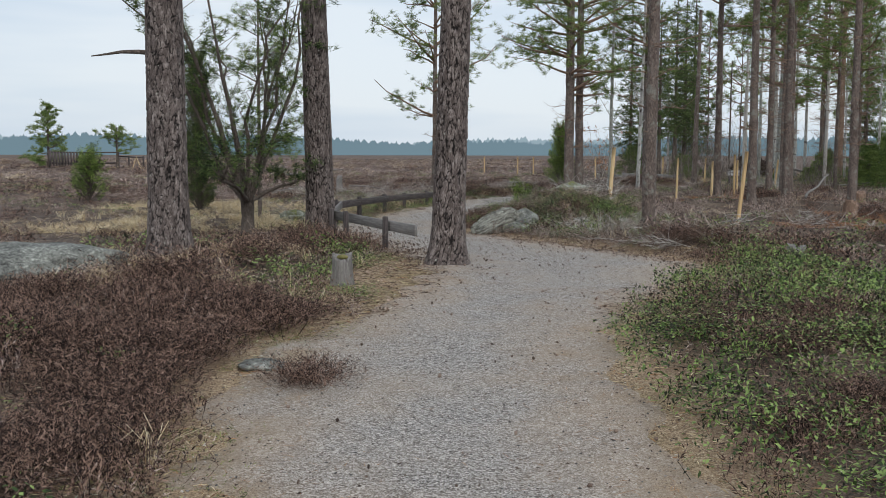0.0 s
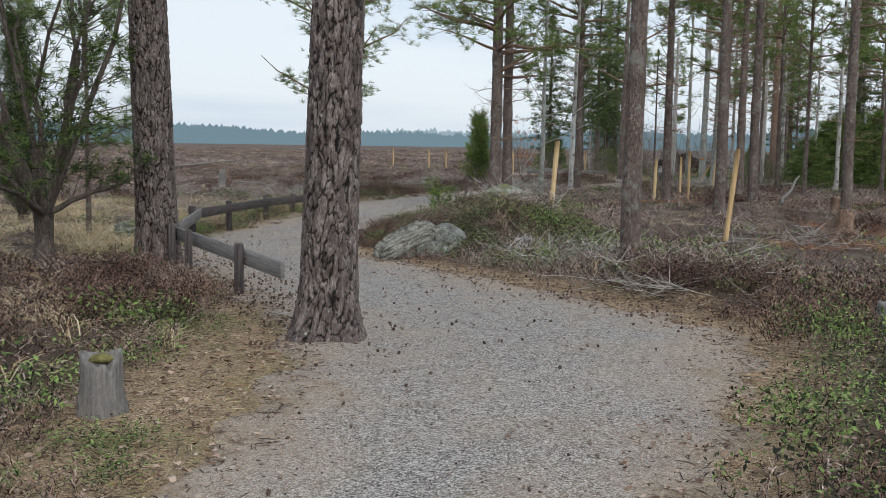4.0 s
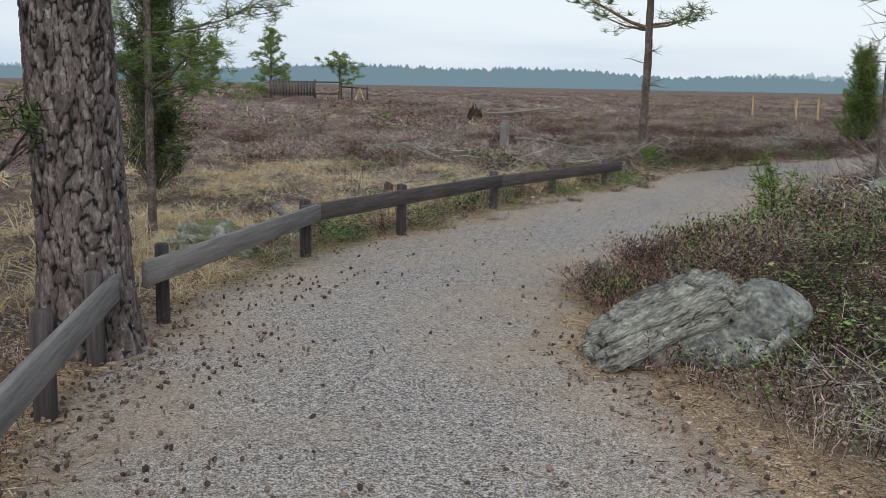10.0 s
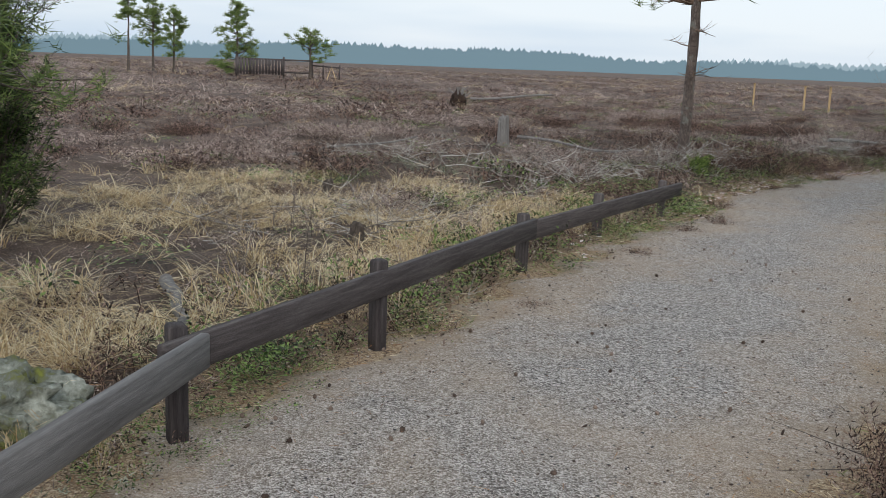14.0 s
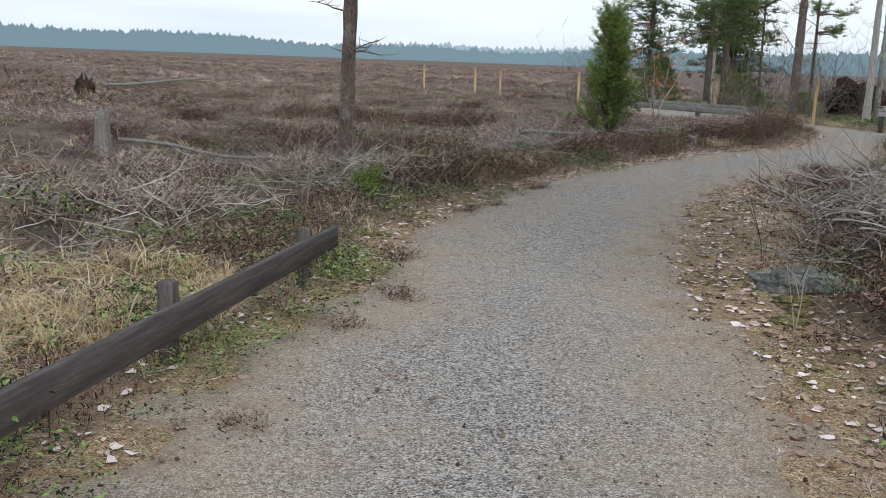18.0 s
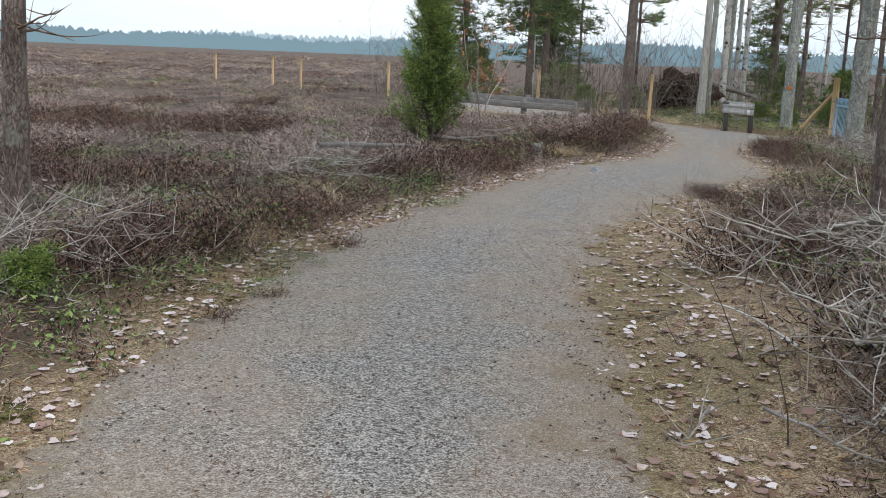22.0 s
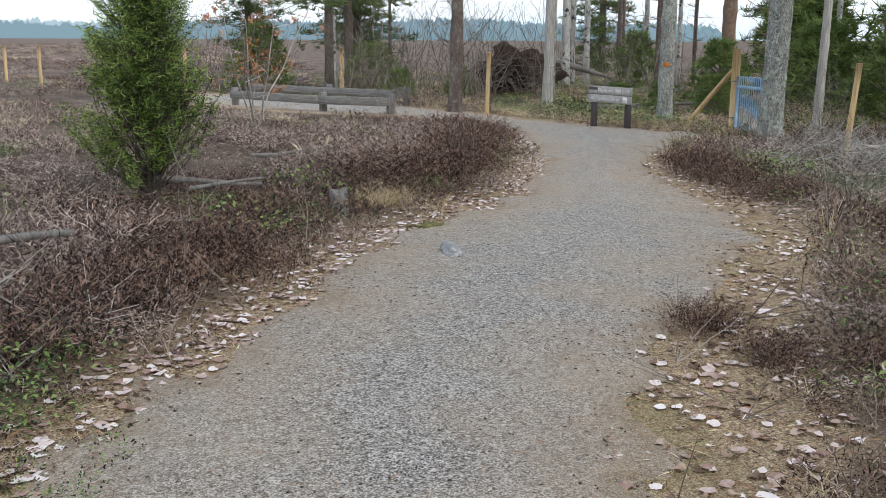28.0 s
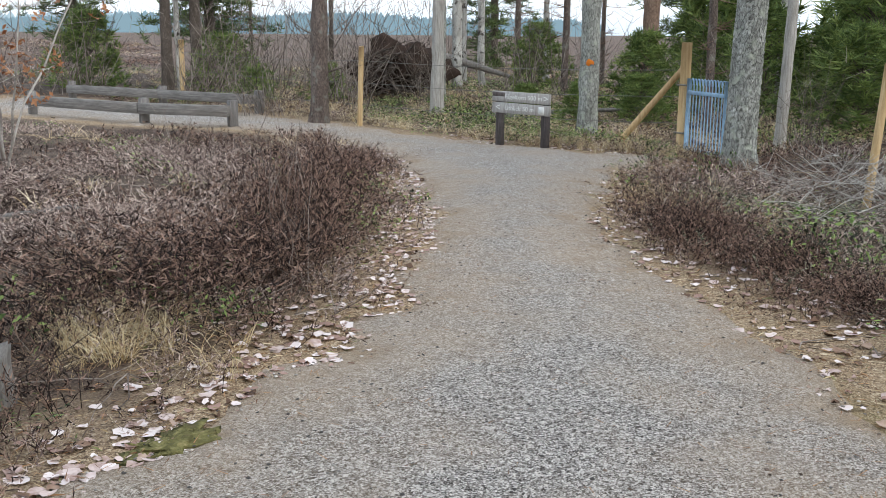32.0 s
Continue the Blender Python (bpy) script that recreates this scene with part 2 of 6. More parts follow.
    bp = n.new("ShaderNodeBump")
    bp.inputs["Strength"].default_value, bp.inputs["Distance"].default_value = 0.8, 0.02
    l.new(r.outputs["Color"], bp.inputs["Height"])
    l.new(bp.outputs["Normal"], b.inputs["Normal"])
    return m


M_SOIL, M_GRAVEL = ground_material(), gravel_material()


def plated_bark(name, plates, cracks, lichen):
    """Old pine bark: colour plate by plate, dark down in the fissures, scaly grain and lichen specks on top."""
    m = material(name, plates, 18.0, (1, 1, 0.4), bump=0.8, bump_scale=80, fine=0.42)
    n, l = m.node_tree.nodes, m.node_tree.links
    b = n["Principled BSDF"]
    base = b.inputs["Base Color"].links[0].from_socket
    tone, fis = n.new("ShaderNodeAttribute"), n.new("ShaderNodeAttribute")
    tone.attribute_name, fis.attribute_name = "tone", "fissure"
    ov = n.new("ShaderNodeMix")
    ov.data_type, ov.blend_type = "RGBA", "OVERLAY"
    ov.inputs["Factor"].default_value = 0.5
    l.new(base, ov.inputs["A"])
    l.new(tone.outputs["Fac"], ov.inputs["B"])
    co, grain = n.new("ShaderNodeTexCoord"), n.new("ShaderNodeTexNoise")
    grain.inputs["Scale"].default_value, grain.inputs["Detail"].default_value, grain.inputs["Roughness"].default_value = 60, 6, 0.7
    l.new(co.outputs["Object"], grain.inputs["Vector"])
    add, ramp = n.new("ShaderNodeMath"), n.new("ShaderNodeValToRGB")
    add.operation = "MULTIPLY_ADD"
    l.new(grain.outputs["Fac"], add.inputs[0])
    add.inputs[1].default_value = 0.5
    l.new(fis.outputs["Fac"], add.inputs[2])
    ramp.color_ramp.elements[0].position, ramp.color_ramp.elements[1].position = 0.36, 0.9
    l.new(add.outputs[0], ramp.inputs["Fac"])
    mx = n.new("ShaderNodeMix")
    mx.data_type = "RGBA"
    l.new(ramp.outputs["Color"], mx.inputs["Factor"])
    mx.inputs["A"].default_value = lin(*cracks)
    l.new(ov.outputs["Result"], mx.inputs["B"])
    spot, cut, top = n.new("ShaderNodeTexNoise"), n.new("ShaderNodeValToRGB"), n.new("ShaderNodeMix")
    spot.inputs["Scale"].default_value, spot.inputs["Detail"].default_value = 22, 8
    l.new(co.outputs["Object"], spot.inputs["Vector"])
    cut.color_ramp.elements[0].position, cut.color_ramp.elements[1].position = 0.66, 0.72
    l.new(spot.outputs["Fac"], cut.inputs["Fac"])
    top.data_type = "RGBA"
    l.new(cut.outputs["Color"], top.inputs["Factor"])
    l.new(mx.outputs["Result"], top.inputs["A"])
    top.inputs["B"].default_value = lin(*lichen)
    l.new(top.outputs["Result"], b.inputs["Base Color"])
    return m


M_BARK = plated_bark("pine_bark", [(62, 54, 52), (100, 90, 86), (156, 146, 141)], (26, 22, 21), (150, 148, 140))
M_BARK_THIN = bark_material("young_pine_bark", [(84, 72, 66), (116, 103, 96), (148, 136, 128)], (54, 46, 42), 16, (132, 130, 122))
M_BARK_WARM = bark_material("upper_pine_bark", [(116, 92, 78), (142, 118, 102), (164, 142, 126)], (90, 70, 60), 12)
M_BARK_GREY = bark_material("aspen_bark", [(112, 112, 106), (160, 161, 154), (200, 201, 195)], (60, 58, 54), 12, (176, 180, 166))
M_BARK_DARK = bark_material("spruce_bark", [(76, 68, 62), (100, 90, 82), (122, 112, 104)], (50, 44, 40), 14)
M_BIRCH = bark_material("birch_bark", [(150, 148, 142), (180, 178, 172), (206, 204, 198)], (150, 146, 140), 3, (70, 64, 60))
M_NEEDLE = material("pine_needles", [(78, 96, 56), (108, 128, 70), (146, 160, 92)], 1.5, per="island", spread=0.4, rough=0.6, through_light=0.3)
M_NEEDLE_DARK = material("spruce_needles", [(56, 70, 44), (82, 98, 58), (116, 130, 76)], 1.2, per="island", spread=0.4, rough=0.6, through_light=0.25)
M_JUNIPER = material("juniper_foliage", [(44, 56, 28), (98, 122, 54), (164, 184, 100)], 1.5, per="island", spread=0.45, rough=0.65, through_light=0.3)
M_JUNIPER_DARK = material("dark_juniper_foliage", [(34, 44, 26), (66, 84, 44), (112, 130, 70)], 1.5, per="island", spread=0.5, rough=0.65, through_light=0.25)
M_HEATHER = material("heather_sprigs", [(34, 25, 23), (77, 57, 51), (154, 127, 112)], 0.8, per="island", spread=0.9, rough=0.9, through_light=0.08)
M_HEATH_PALE = material("pale_heather_sprigs", [(66, 53, 50), (142, 121, 113), (206, 188, 176)], 0.5, per="island", spread=0.75, rough=0.9, through_light=0.15)
M_STRAW = material("dry_grass", [(176, 150, 112), (214, 192, 152), (234, 220, 188)], 0.8, per="island", spread=0.5, rough=0.8, through_light=0.3)
M_BERRY = material("berry_leaves", [(40, 42, 28), (68, 88, 46), (102, 128, 66), (152, 174, 102)], 0.9, per="island", spread=0.65, rough=0.5, through_light=0.3)
M_TWIG = material("grey_twigs", [(112, 104, 97), (172, 165, 157), (216, 211, 204)], 2.5, per="island", spread=0.4, rough=0.85)
M_TWIG_DULL = material("dull_twigs", [(84, 74, 68), (122, 110, 102), (168, 157, 147)], 2.5, per="island", spread=0.5, rough=0.85)
M_LEAF = material("fallen_leaves", [(158, 128, 116), (212, 192, 186), (232, 220, 217)], 3, per="island", spread=0.6, rough=0.7)
M_RUST = material("needle_litter", [(112, 78, 54), (158, 116, 80), (186, 146, 108)], 3, per="island", spread=0.5, rough=0.85)
M_CONE = material("pine_cones", [(70, 57, 50), (106, 89, 79), (146, 127, 114)], 20, per="island", spread=0.5, bump=0.6, bump_scale=150)
M_WOOD_OLD = material("weathered_board", [(88, 84, 82), (118, 114, 111), (146, 142, 138)], 3, (14, 14, 0.7), bump=0.4, bump_scale=30, per="object", spread=0.15, rough=0.75)
M_WOOD_DARK = material("dark_board", [(50, 44, 44), (76, 69, 68), (108, 101, 98)], 3, (14, 14, 0.7), bump=0.5, bump_scale=30, per="object", spread=0.15, rough=0.7)
M_WOOD_NEW = material("fresh_pole_wood", [(168, 138, 98), (198, 168, 124), (218, 194, 154)], 3, (12, 12, 0.8), bump=0.25, bump_scale=40, per="object", spread=0.2, rough=0.7)
M_SIGN = material("silvered_sign_board", [(136, 132, 128), (170, 166, 162), (200, 197, 192)], 4, (10, 10, 0.9), bump=0.5, bump_scale=30, rough=0.85)
M_SNAG = material("bleached_wood", [(136, 131, 125), (174, 169, 162), (206, 202, 196)], 4, (10, 10, 0.9), bump=0.6, bump_scale=30, rough=0.85)
M_WOOD_GREY = material("grey_wood", [(92, 89, 86), (126, 122, 118), (160, 155, 150)], 4, (10, 10, 0.9), bump=0.6, bump_scale=30, rough=0.85)
M_SLAB = material("layered_rock", [(40, 39, 36), (88, 86, 80), (128, 126, 118), (160, 160, 148), (212, 212, 202)], 6.0, (1, 1.6, 4), bump=1.0, bump_scale=30, fine=0.5)
M_ROCK = material("lichened_rock", [(48, 48, 46), (94, 94, 90), (130, 131, 124), (184, 185, 176)], 3.6, bump=1.0, bump_scale=30, fine=0.5)
M_MOSS = material("moss", [(108, 92, 68), (96, 92, 56), (126, 120, 74), (164, 148, 110)], 22, bump=1.0, bump_scale=70)
M_STEEL = material("blue_painted_steel", [(118, 148, 172), (140, 170, 194), (160, 188, 208)], 8, rough=0.45, bump=0.1, metal=0.1)
M_WIRE = material("fence_wire", [(120, 118, 114), (140, 138, 134)], 6, rough=0.5, metal=0.7)
M_ORANGE = material("orange_paint", [(196, 104, 30), (222, 130, 44)], 20, rough=0.7)
M_WHITE = material("white_lettering", [(214, 214, 210), (228, 228, 224)], 20, rough=0.6)
M_EARTH = material("root_earth", [(34, 26, 22), (54, 42, 36), (78, 62, 52)], 3, bump=1.0, bump_scale=18)
M_BROWNLEAF = material("dry_beech_leaves", [(140, 88, 58), (168, 116, 82), (190, 144, 108)], 2, per="island", spread=0.5, through_light=0.3)

# ---------------------------------------------------------------- geometry helpers
RNG = np.random.default_rng(5)


def mesh_np(name, V, F, mats, smooth=False, index=None):
    """A mesh from arrays: V (n, 3); F a list of face arrays (m, 3) or (m, 4)."""
    me = bpy.data.meshes.new(name)
    F = [f for f in (F if isinstance(F, list) else [F]) if len(f)]
    me.vertices.add(len(V))
    me.vertices.foreach_set("co", np.asarray(V, np.float32).ravel())
    loops = np.concatenate([f.ravel() for f in F]).astype(np.int32)
    sizes = np.concatenate([np.full(len(f), f.shape[1]) for f in F])
    me.loops.add(len(loops))
    me.loops.foreach_set("vertex_index", loops)
    me.polygons.add(len(sizes))
    me.polygons.foreach_set("loop_start", np.r_[0, np.cumsum(sizes)[:-1]].astype(np.int32))
    me.polygons.foreach_set("loop_total", sizes.astype(np.int32))
    for m in mats if isinstance(mats, (list, tuple)) else [mats]:
        me.materials.append(m)
    if index is not None:
        me.polygons.foreach_set("material_index", index.astype(np.int32))
    me.update(calc_edges=True)
    if smooth:
        me.polygons.foreach_set("use_smooth", np.ones(len(sizes), bool))
    return me


STUFF_PARTS = {"branches", "crown", "stems", "roots", "withered_leaves"}


def part(name, data, material_of, parent, label="", smooth=False):
    """One mesh object under a thing; data: (V, F) arrays or a ready mesh."""
    me = data if isinstance(data, bpy.types.Mesh) else mesh_np(name, data[0], data[1], material_of, smooth)
    ob = new(name, me)
    ob.parent = parent
    return tagged(ob, label, kind="stuff" if name in STUFF_PARTS else "")


def thing(name, x, y, z=0.0, rz=0.0, label="", category="", group="", kind="", scale=1.0):
    ob = tagged(new(name), label, category, group, kind)
    ob.empty_display_size = 0.1
    ob.matrix_basis = pose(x, y, z, 0, 0, rz) @ Matrix.Scale(scale, 4)
    return ob


def single(name, data, material_of, m=None, label="", category="", group="", kind="", smooth=False):
    me = data if isinstance(data, bpy.types.Mesh) else mesh_np(name, data[0], data[1], material_of, smooth)
    ob = tagged(new(name, me), label, category, group, kind)
    if m is not None:
        ob.matrix_basis = m
    return ob


def merge(parts):
    V, F, k = [], {}, 0
    for v, f in parts:
        V.append(v)
        for a in f if isinstance(f, list) else [f]:
            F.setdefault(a.shape[1], []).append(a + k)
        k += len(v)
    return np.concatenate(V), [np.concatenate(a) for a in F.values()]


def tile(V, F, pos, yaw, s, sz=None, tilt=None):
    """Copies of one small mesh at many places, joined."""
    F = F if isinstance(F, list) else [F]
    n, k = len(pos), len(V)
    c, sn = np.cos(yaw)[:, None], np.sin(yaw)[:, None]
    s = np.broadcast_to(s, n)[:, None]
    sz = s if sz is None else np.broadcast_to(sz, n)[:, None]
    x, y, z = V[:, 0] * s, V[:, 1] * s, V[:, 2] * sz
    if tilt is not None:
        ct, st = np.cos(tilt)[:, None], np.sin(tilt)[:, None]
        y, z = y * ct - z * st, y * st + z * ct
    W = np.stack([x * c - y * sn, x * sn + y * c, z], -1) + np.asarray(pos)[:, None]
    off = (np.arange(n) * k)[:, None, None]
    return W.reshape(-1, 3), [(f[None] + off).reshape(-1, f.shape[1]) for f in F]


def tube(P, R, n=6, caps=True):
    P, R = np.asarray(P, float), np.asarray(R, float)
    k = len(P)
    T = np.gradient(P, axis=0)
    T /= np.linalg.norm(T, axis=1)[:, None] + 1e-9
    ref = np.where(np.abs(T[:, 2:3]) > 0.9, np.array([[1.0, 0, 0]]), np.array([[0, 0, 1.0]]))
    if np.any(np.abs(T[:, 2]) > 0.9):
        ref = np.broadcast_to(np.array([[1.0, 0.1, 0]]), T.shape)
    A = np.cross(T, ref)
    A /= np.linalg.norm(A, axis=1)[:, None] + 1e-9
    B = np.cross(T, A)
    a = np.linspace(0, 2 * np.pi, n, endpoint=False)
    V = P[:, None] + R[:, None, None] * (np.cos(a)[None, :, None] * A[:, None] + np.sin(a)[None, :, None] * B[:, None])
    i, j = np.meshgrid(np.arange(k - 1), np.arange(n), indexing="ij")
    q = np.stack([i * n + j, i * n + (j + 1) % n, (i + 1) * n + (j + 1) % n, (i + 1) * n + j], -1).reshape(-1, 4)
    V = V.reshape(-1, 3)
    F = [q[:, ::-1]]
    if caps:
        V = np.vstack([V, P[:1], P[-1:]])
        m = np.arange(n)
        lo = np.stack([np.full(n, k * n), m, (m + 1) % n], -1)
        hi = np.stack([np.full(n, k * n + 1), (k - 1) * n + (m + 1) % n, (k - 1) * n + m], -1)
        F.append(np.vstack([lo, hi])[:, ::-1])
    return V, F


def box(x, y, z, bevel=0.006, seg=1):
    """A bevelled box from bmesh, its centre at the origin."""
    bm = bmesh.new()
    bmesh.ops.create_cube(bm, size=1)
    bmesh.ops.scale(bm, vec=(x, y, z), verts=bm.verts)
    if bevel:
        bmesh.ops.bevel(bm, geom=bm.edges[:], offset=bevel, segments=seg, affect="EDGES", profile=0.7)
    bmesh.ops.triangulate(bm, faces=bm.faces)
    V = np.array([v.co for v in bm.verts])
    bm.verts.index_update()
    F = np.array([[v.index for v in f.verts] for f in bm.faces])
    bm.free()
    return V, [F]


def moved(data, m):
    V, F = data
    M = np.array(m)
    return V @ M[:3, :3].T + M[:3, 3], F


def ribbon(P, W, side):
    """A flat strip along P, W wide, towards side."""
    P, W = np.asarray(P, float), np.asarray(W, float)
    V = np.empty((2 * len(P), 3))
    V[0::2], V[1::2] = P - side * W[:, None] / 2, P + side * W[:, None] / 2
    i = np.arange(len(P) - 1) * 2
    return V, [np.stack([i, i + 1, i + 3, i + 2], -1)]


def blob(r, sub=3, rough=0.25, freq=1.6, seed=0, flat=1.0, cut=None):
    """A lumpy stone."""
    bm = bmesh.new()
    bmesh.ops.create_icosphere(bm, subdivisions=sub, radius=1)
    for v in bm.verts:
        c = v.co.copy()
        d = noise.noise(c * freq + Vector((seed * 7.3, seed, 0))) + 0.4 * noise.noise(c * freq * 3 + Vector((seed, 0, 5)))
        v.co = Vector((c.x * r[0], c.y * r[1], c.z * r[2] * flat)) * (1 + rough * d)
    bm.verts.index_update()
    V = np.array([v.co for v in bm.verts])
    F = np.array([[v.index for v in f.verts] for f in bm.faces])
    bm.free()
    return V, [F]


# ---------------------------------------------------------------- plan of the path and lie of the land
LEFT = [(-1.0, -14), (-0.95, 3), (-1.33, 6.2), (-1.2, 7.2), (-0.85, 8.1), (-0.55, 9.1), (-0.15, 11.2), (-0.3, 12.9), (-0.8, 14.4), (-1.2, 15.6), (-1.75, 16.8), (-2.15, 18.0), (-2.3, 19.2), (-2.32, 21.1), (-1.8, 22.85), (-1.4, 24.7),
        (-0.75, 27.4), (-0.05, 29.3), (0.3, 31.2), (1.0, 33.0), (1.7, 34.6), (2.7, 36.0), (4.0, 37.8), (5.1, 39.1), (6.5, 40.8), (8.5, 42.2), (9.9, 44.1), (11.1, 46.3), (11.9, 48.2), (12.1, 50.8), (11.6, 52.4), (10.4, 53.8), (9.2, 56.4), (8.3, 59.5)]
RIGHT = [(1.1, -14), (1.1, 3), (1.15, 4.7), (1.15, 6.6), (1.35, 7.9), (2.0, 9.4), (2.9, 11.2), (3.2, 12.3), (3.0, 13.2), (2.6, 14.3), (1.85, 16.3), (0.95, 18.0), (0.5, 18.7), (0.2, 19.9), (0.25, 21.2), (1.0, 22.7), (1.45, 25.0),
         (2.05, 27.2), (2.1, 28.4), (2.4, 30.0), (3.5, 32.9), (4.45, 34.9), (6.3, 37.2), (7.6, 38.2), (9.3, 39.6), (10.05, 41.2), (10.7, 42.9), (11.4, 43.8), (13.2, 45.7), (15.0, 46.4), (14.4, 47.6), (13.95, 48.9), (13.6, 50.6), (13.4, 52.2), (12.9, 55.2), (10.8, 60.6), (10.0, 62.0)]
OUTLINE = np.array(LEFT + RIGHT[::-1])


def inside(x, y):
    """How far (x, y) lies inside the path's outline, in metres; negative outside."""
    x, y = np.asarray(x, float), np.asarray(y, float)
    a, b = OUTLINE, np.roll(OUTLINE, -1, 0)
    best, odd = np.full(x.shape, 1e9), np.zeros(x.shape, bool)
    for (ax, ay), (bx, by) in zip(a, b):
        t = np.clip(((x - ax) * (bx - ax) + (y - ay) * (by - ay)) / ((bx - ax) ** 2 + (by - ay) ** 2 + 1e-9), 0, 1)
        best = np.minimum(best, np.hypot(x - ax - t * (bx - ax), y - ay - t * (by - ay)))
        cross = (ay > y) != (by > y)
        odd ^= cross & (x < (bx - ax) * (y - ay) / (by - ay + 1e-12) + ax)
    return np.where(odd, best, -best)


def wave(x, y, f, k):
    """Smooth pseudo-noise in -1..1 from a few sines."""
    r = np.random.default_rng(k)
    out = 0
    for _ in range(5):
        a, p, g = r.uniform(0, 2 * np.pi), r.uniform(0, 6.28), f * r.uniform(0.6, 1.6)
        out = out + np.sin(g * (x * np.cos(a) + y * np.sin(a)) + p)
    return out / 3.2


MOUNDS = [(2.5, 21.0, 0.5, 1.15, 1.9), (3.8, 22.8, 0.3, 1.3, 1.3), (-3.4, 12.4, 0.16, 1.6, 1.6), (-2.3, 17.7, 0.18, 1.0, 1.2), (3.4, 15.6, 0.26, 1.6, 1.4), (8.5, 27.0, 0.28, 3.5, 4.5), (-0.3, 34.6, 0.25, 1.6, 2.0), (8.8, 44.6, 0.25, 1.6, 2.2),
          (3.2, 7.6, 0.15, 1.3, 2.6), (-2.6, 7.0, 0.15, 1.2, 2.2), (5.6, 31.5, 0.2, 1.8, 2.0), (16.6, 48.0, -0.2, 2.4, 4.2), (14.6, 43.4, -0.14, 1.2, 1.4)]


def land(x, y):
    x, y = np.asarray(x, float), np.asarray(y, float)
    d = -inside(x, y)
    off = np.clip(d / 1.2, 0, 1)
    near = np.clip(1 - (np.hypot(x - 4, y - 28) - 45) / 60, 0, 1)
    z = off * (0.05 * wave(x, y, 2.6, 3) + 0.07 * wave(x, y, 0.8, 4) + 0.03) * (0.4 + 0.6 * near)
    for mx, my, h, sx, sy in MOUNDS:
        z = z + off * h * np.exp(-((x - mx) / sx) ** 2 - ((y - my) / sy) ** 2)
    z = z + 0.13 * np.exp(-((y - 11.0) / 4.6) ** 2) * near
    return z + 0.008 * wave(x, y, 6, 9) * (d < 0)


def height(x, y):
    return float(land(np.array([x]), np.array([y]))[0])


def bare_verge(x, y):
    """How wide a strip of litter lies between the gravel and the plants."""
    left = x < np.interp(y, [p[1] for p in LEFT], [p[0] for p in LEFT]) + 0.5
    wl = np.interp(y, [0, 8.8, 9.4, 12.5, 14, 17, 30, 33, 42, 50], [0.12, 0.12, 0.75, 0.75, 0.3, 0.1, 0.15, 0.22, 0.15, 0.12])
    wr = np.interp(y, [12, 14, 22, 26, 29, 31, 34.3, 35.6, 38, 40.5, 42, 44], [0.12, 0.3, 0.15, 0.25, 0.5, 1.15, 1.0, 0.6, 0.5, 0.45, 0.15, 0.12])
    return np.where(left, wl, wr)


def sheet(name, xs, ys, mat, label, category, keep=None, lift=0.0):
    X, Y = np.meshgrid(xs, ys, indexing="ij")
    Z = land(X, Y) + lift
    V = np.stack([X, Y, Z], -1).reshape(-1, 3)
    n, m = X.shape
    i, j = np.meshgrid(np.arange(n - 1), np.arange(m - 1), indexing="ij")
    F = np.stack([i * m + j, (i + 1) * m + j, (i + 1) * m + j + 1, i * m + j + 1], -1).reshape(-1, 4)
    ob = single(name, (V, [F]), mat, None, label, category, kind="structure", smooth=True)
    distance(ob, "away", np.clip(-inside(X, Y) - bare_verge(X, Y), -1, 8).ravel())
    return ob


def distance(ob, name, values):
    """Stores how far each point lies from the path's rim, for the material to read."""
    a = ob.data.attributes.new(name, "FLOAT", "POINT")
    a.data.foreach_set("value", np.asarray(values, np.float32))


def steps(lo, a, b, hi, fine):
    far = np.geomspace(1, 1 + hi - b, 26) - 1 + b
    low = a - (np.geomspace(1, 1 + a - lo, 26) - 1)
    return np.unique(np.r_[low, np.arange(a, b, fine), far])


sheet("ground", steps(-3000, -14, 24, 3000, 0.25), steps(-3000, -6, 66, 3000, 0.25), M_SOIL, "brown heath ground with moss and dry grass", "ground")

# the gravel surface: a fine grid cut to the outline, its rim sunk into the soil
gx, gy = np.arange(-3.4, 16.4, 0.1), np.arange(-8, 72, 0.1)
GX, GY = np.meshgrid(gx, gy, indexing="ij")
GD = inside(GX, GY) + 0.16 * wave(GX, GY, 5.5, 21) + 0.07 * wave(GX, GY, 17, 22)
GZ = land(GX, GY) + np.clip(GD * 0.12, -0.05, 0.022)
ids = -np.ones(GX.shape, int)
cell = (GD[:-1, :-1] > -0.22) & (GD[1:, 1:] > -0.22)
ci, cj = np.nonzero(cell)
quad = np.stack([ci * len(gy) + cj, (ci + 1) * len(gy) + cj, (ci + 1) * len(gy) + cj + 1, ci * len(gy) + cj + 1], -1)
used, inv = np.unique(quad, return_inverse=True)
GV = np.stack([GX, GY, GZ], -1).reshape(-1, 3)[used]
path_ob = single("path", (GV, [inv.reshape(-1, 4)]), M_GRAVEL, None, "pale grey gravel footpath strewn with needles", "path", kind="structure", smooth=True)
distance(path_ob, "within", GD.ravel()[used])

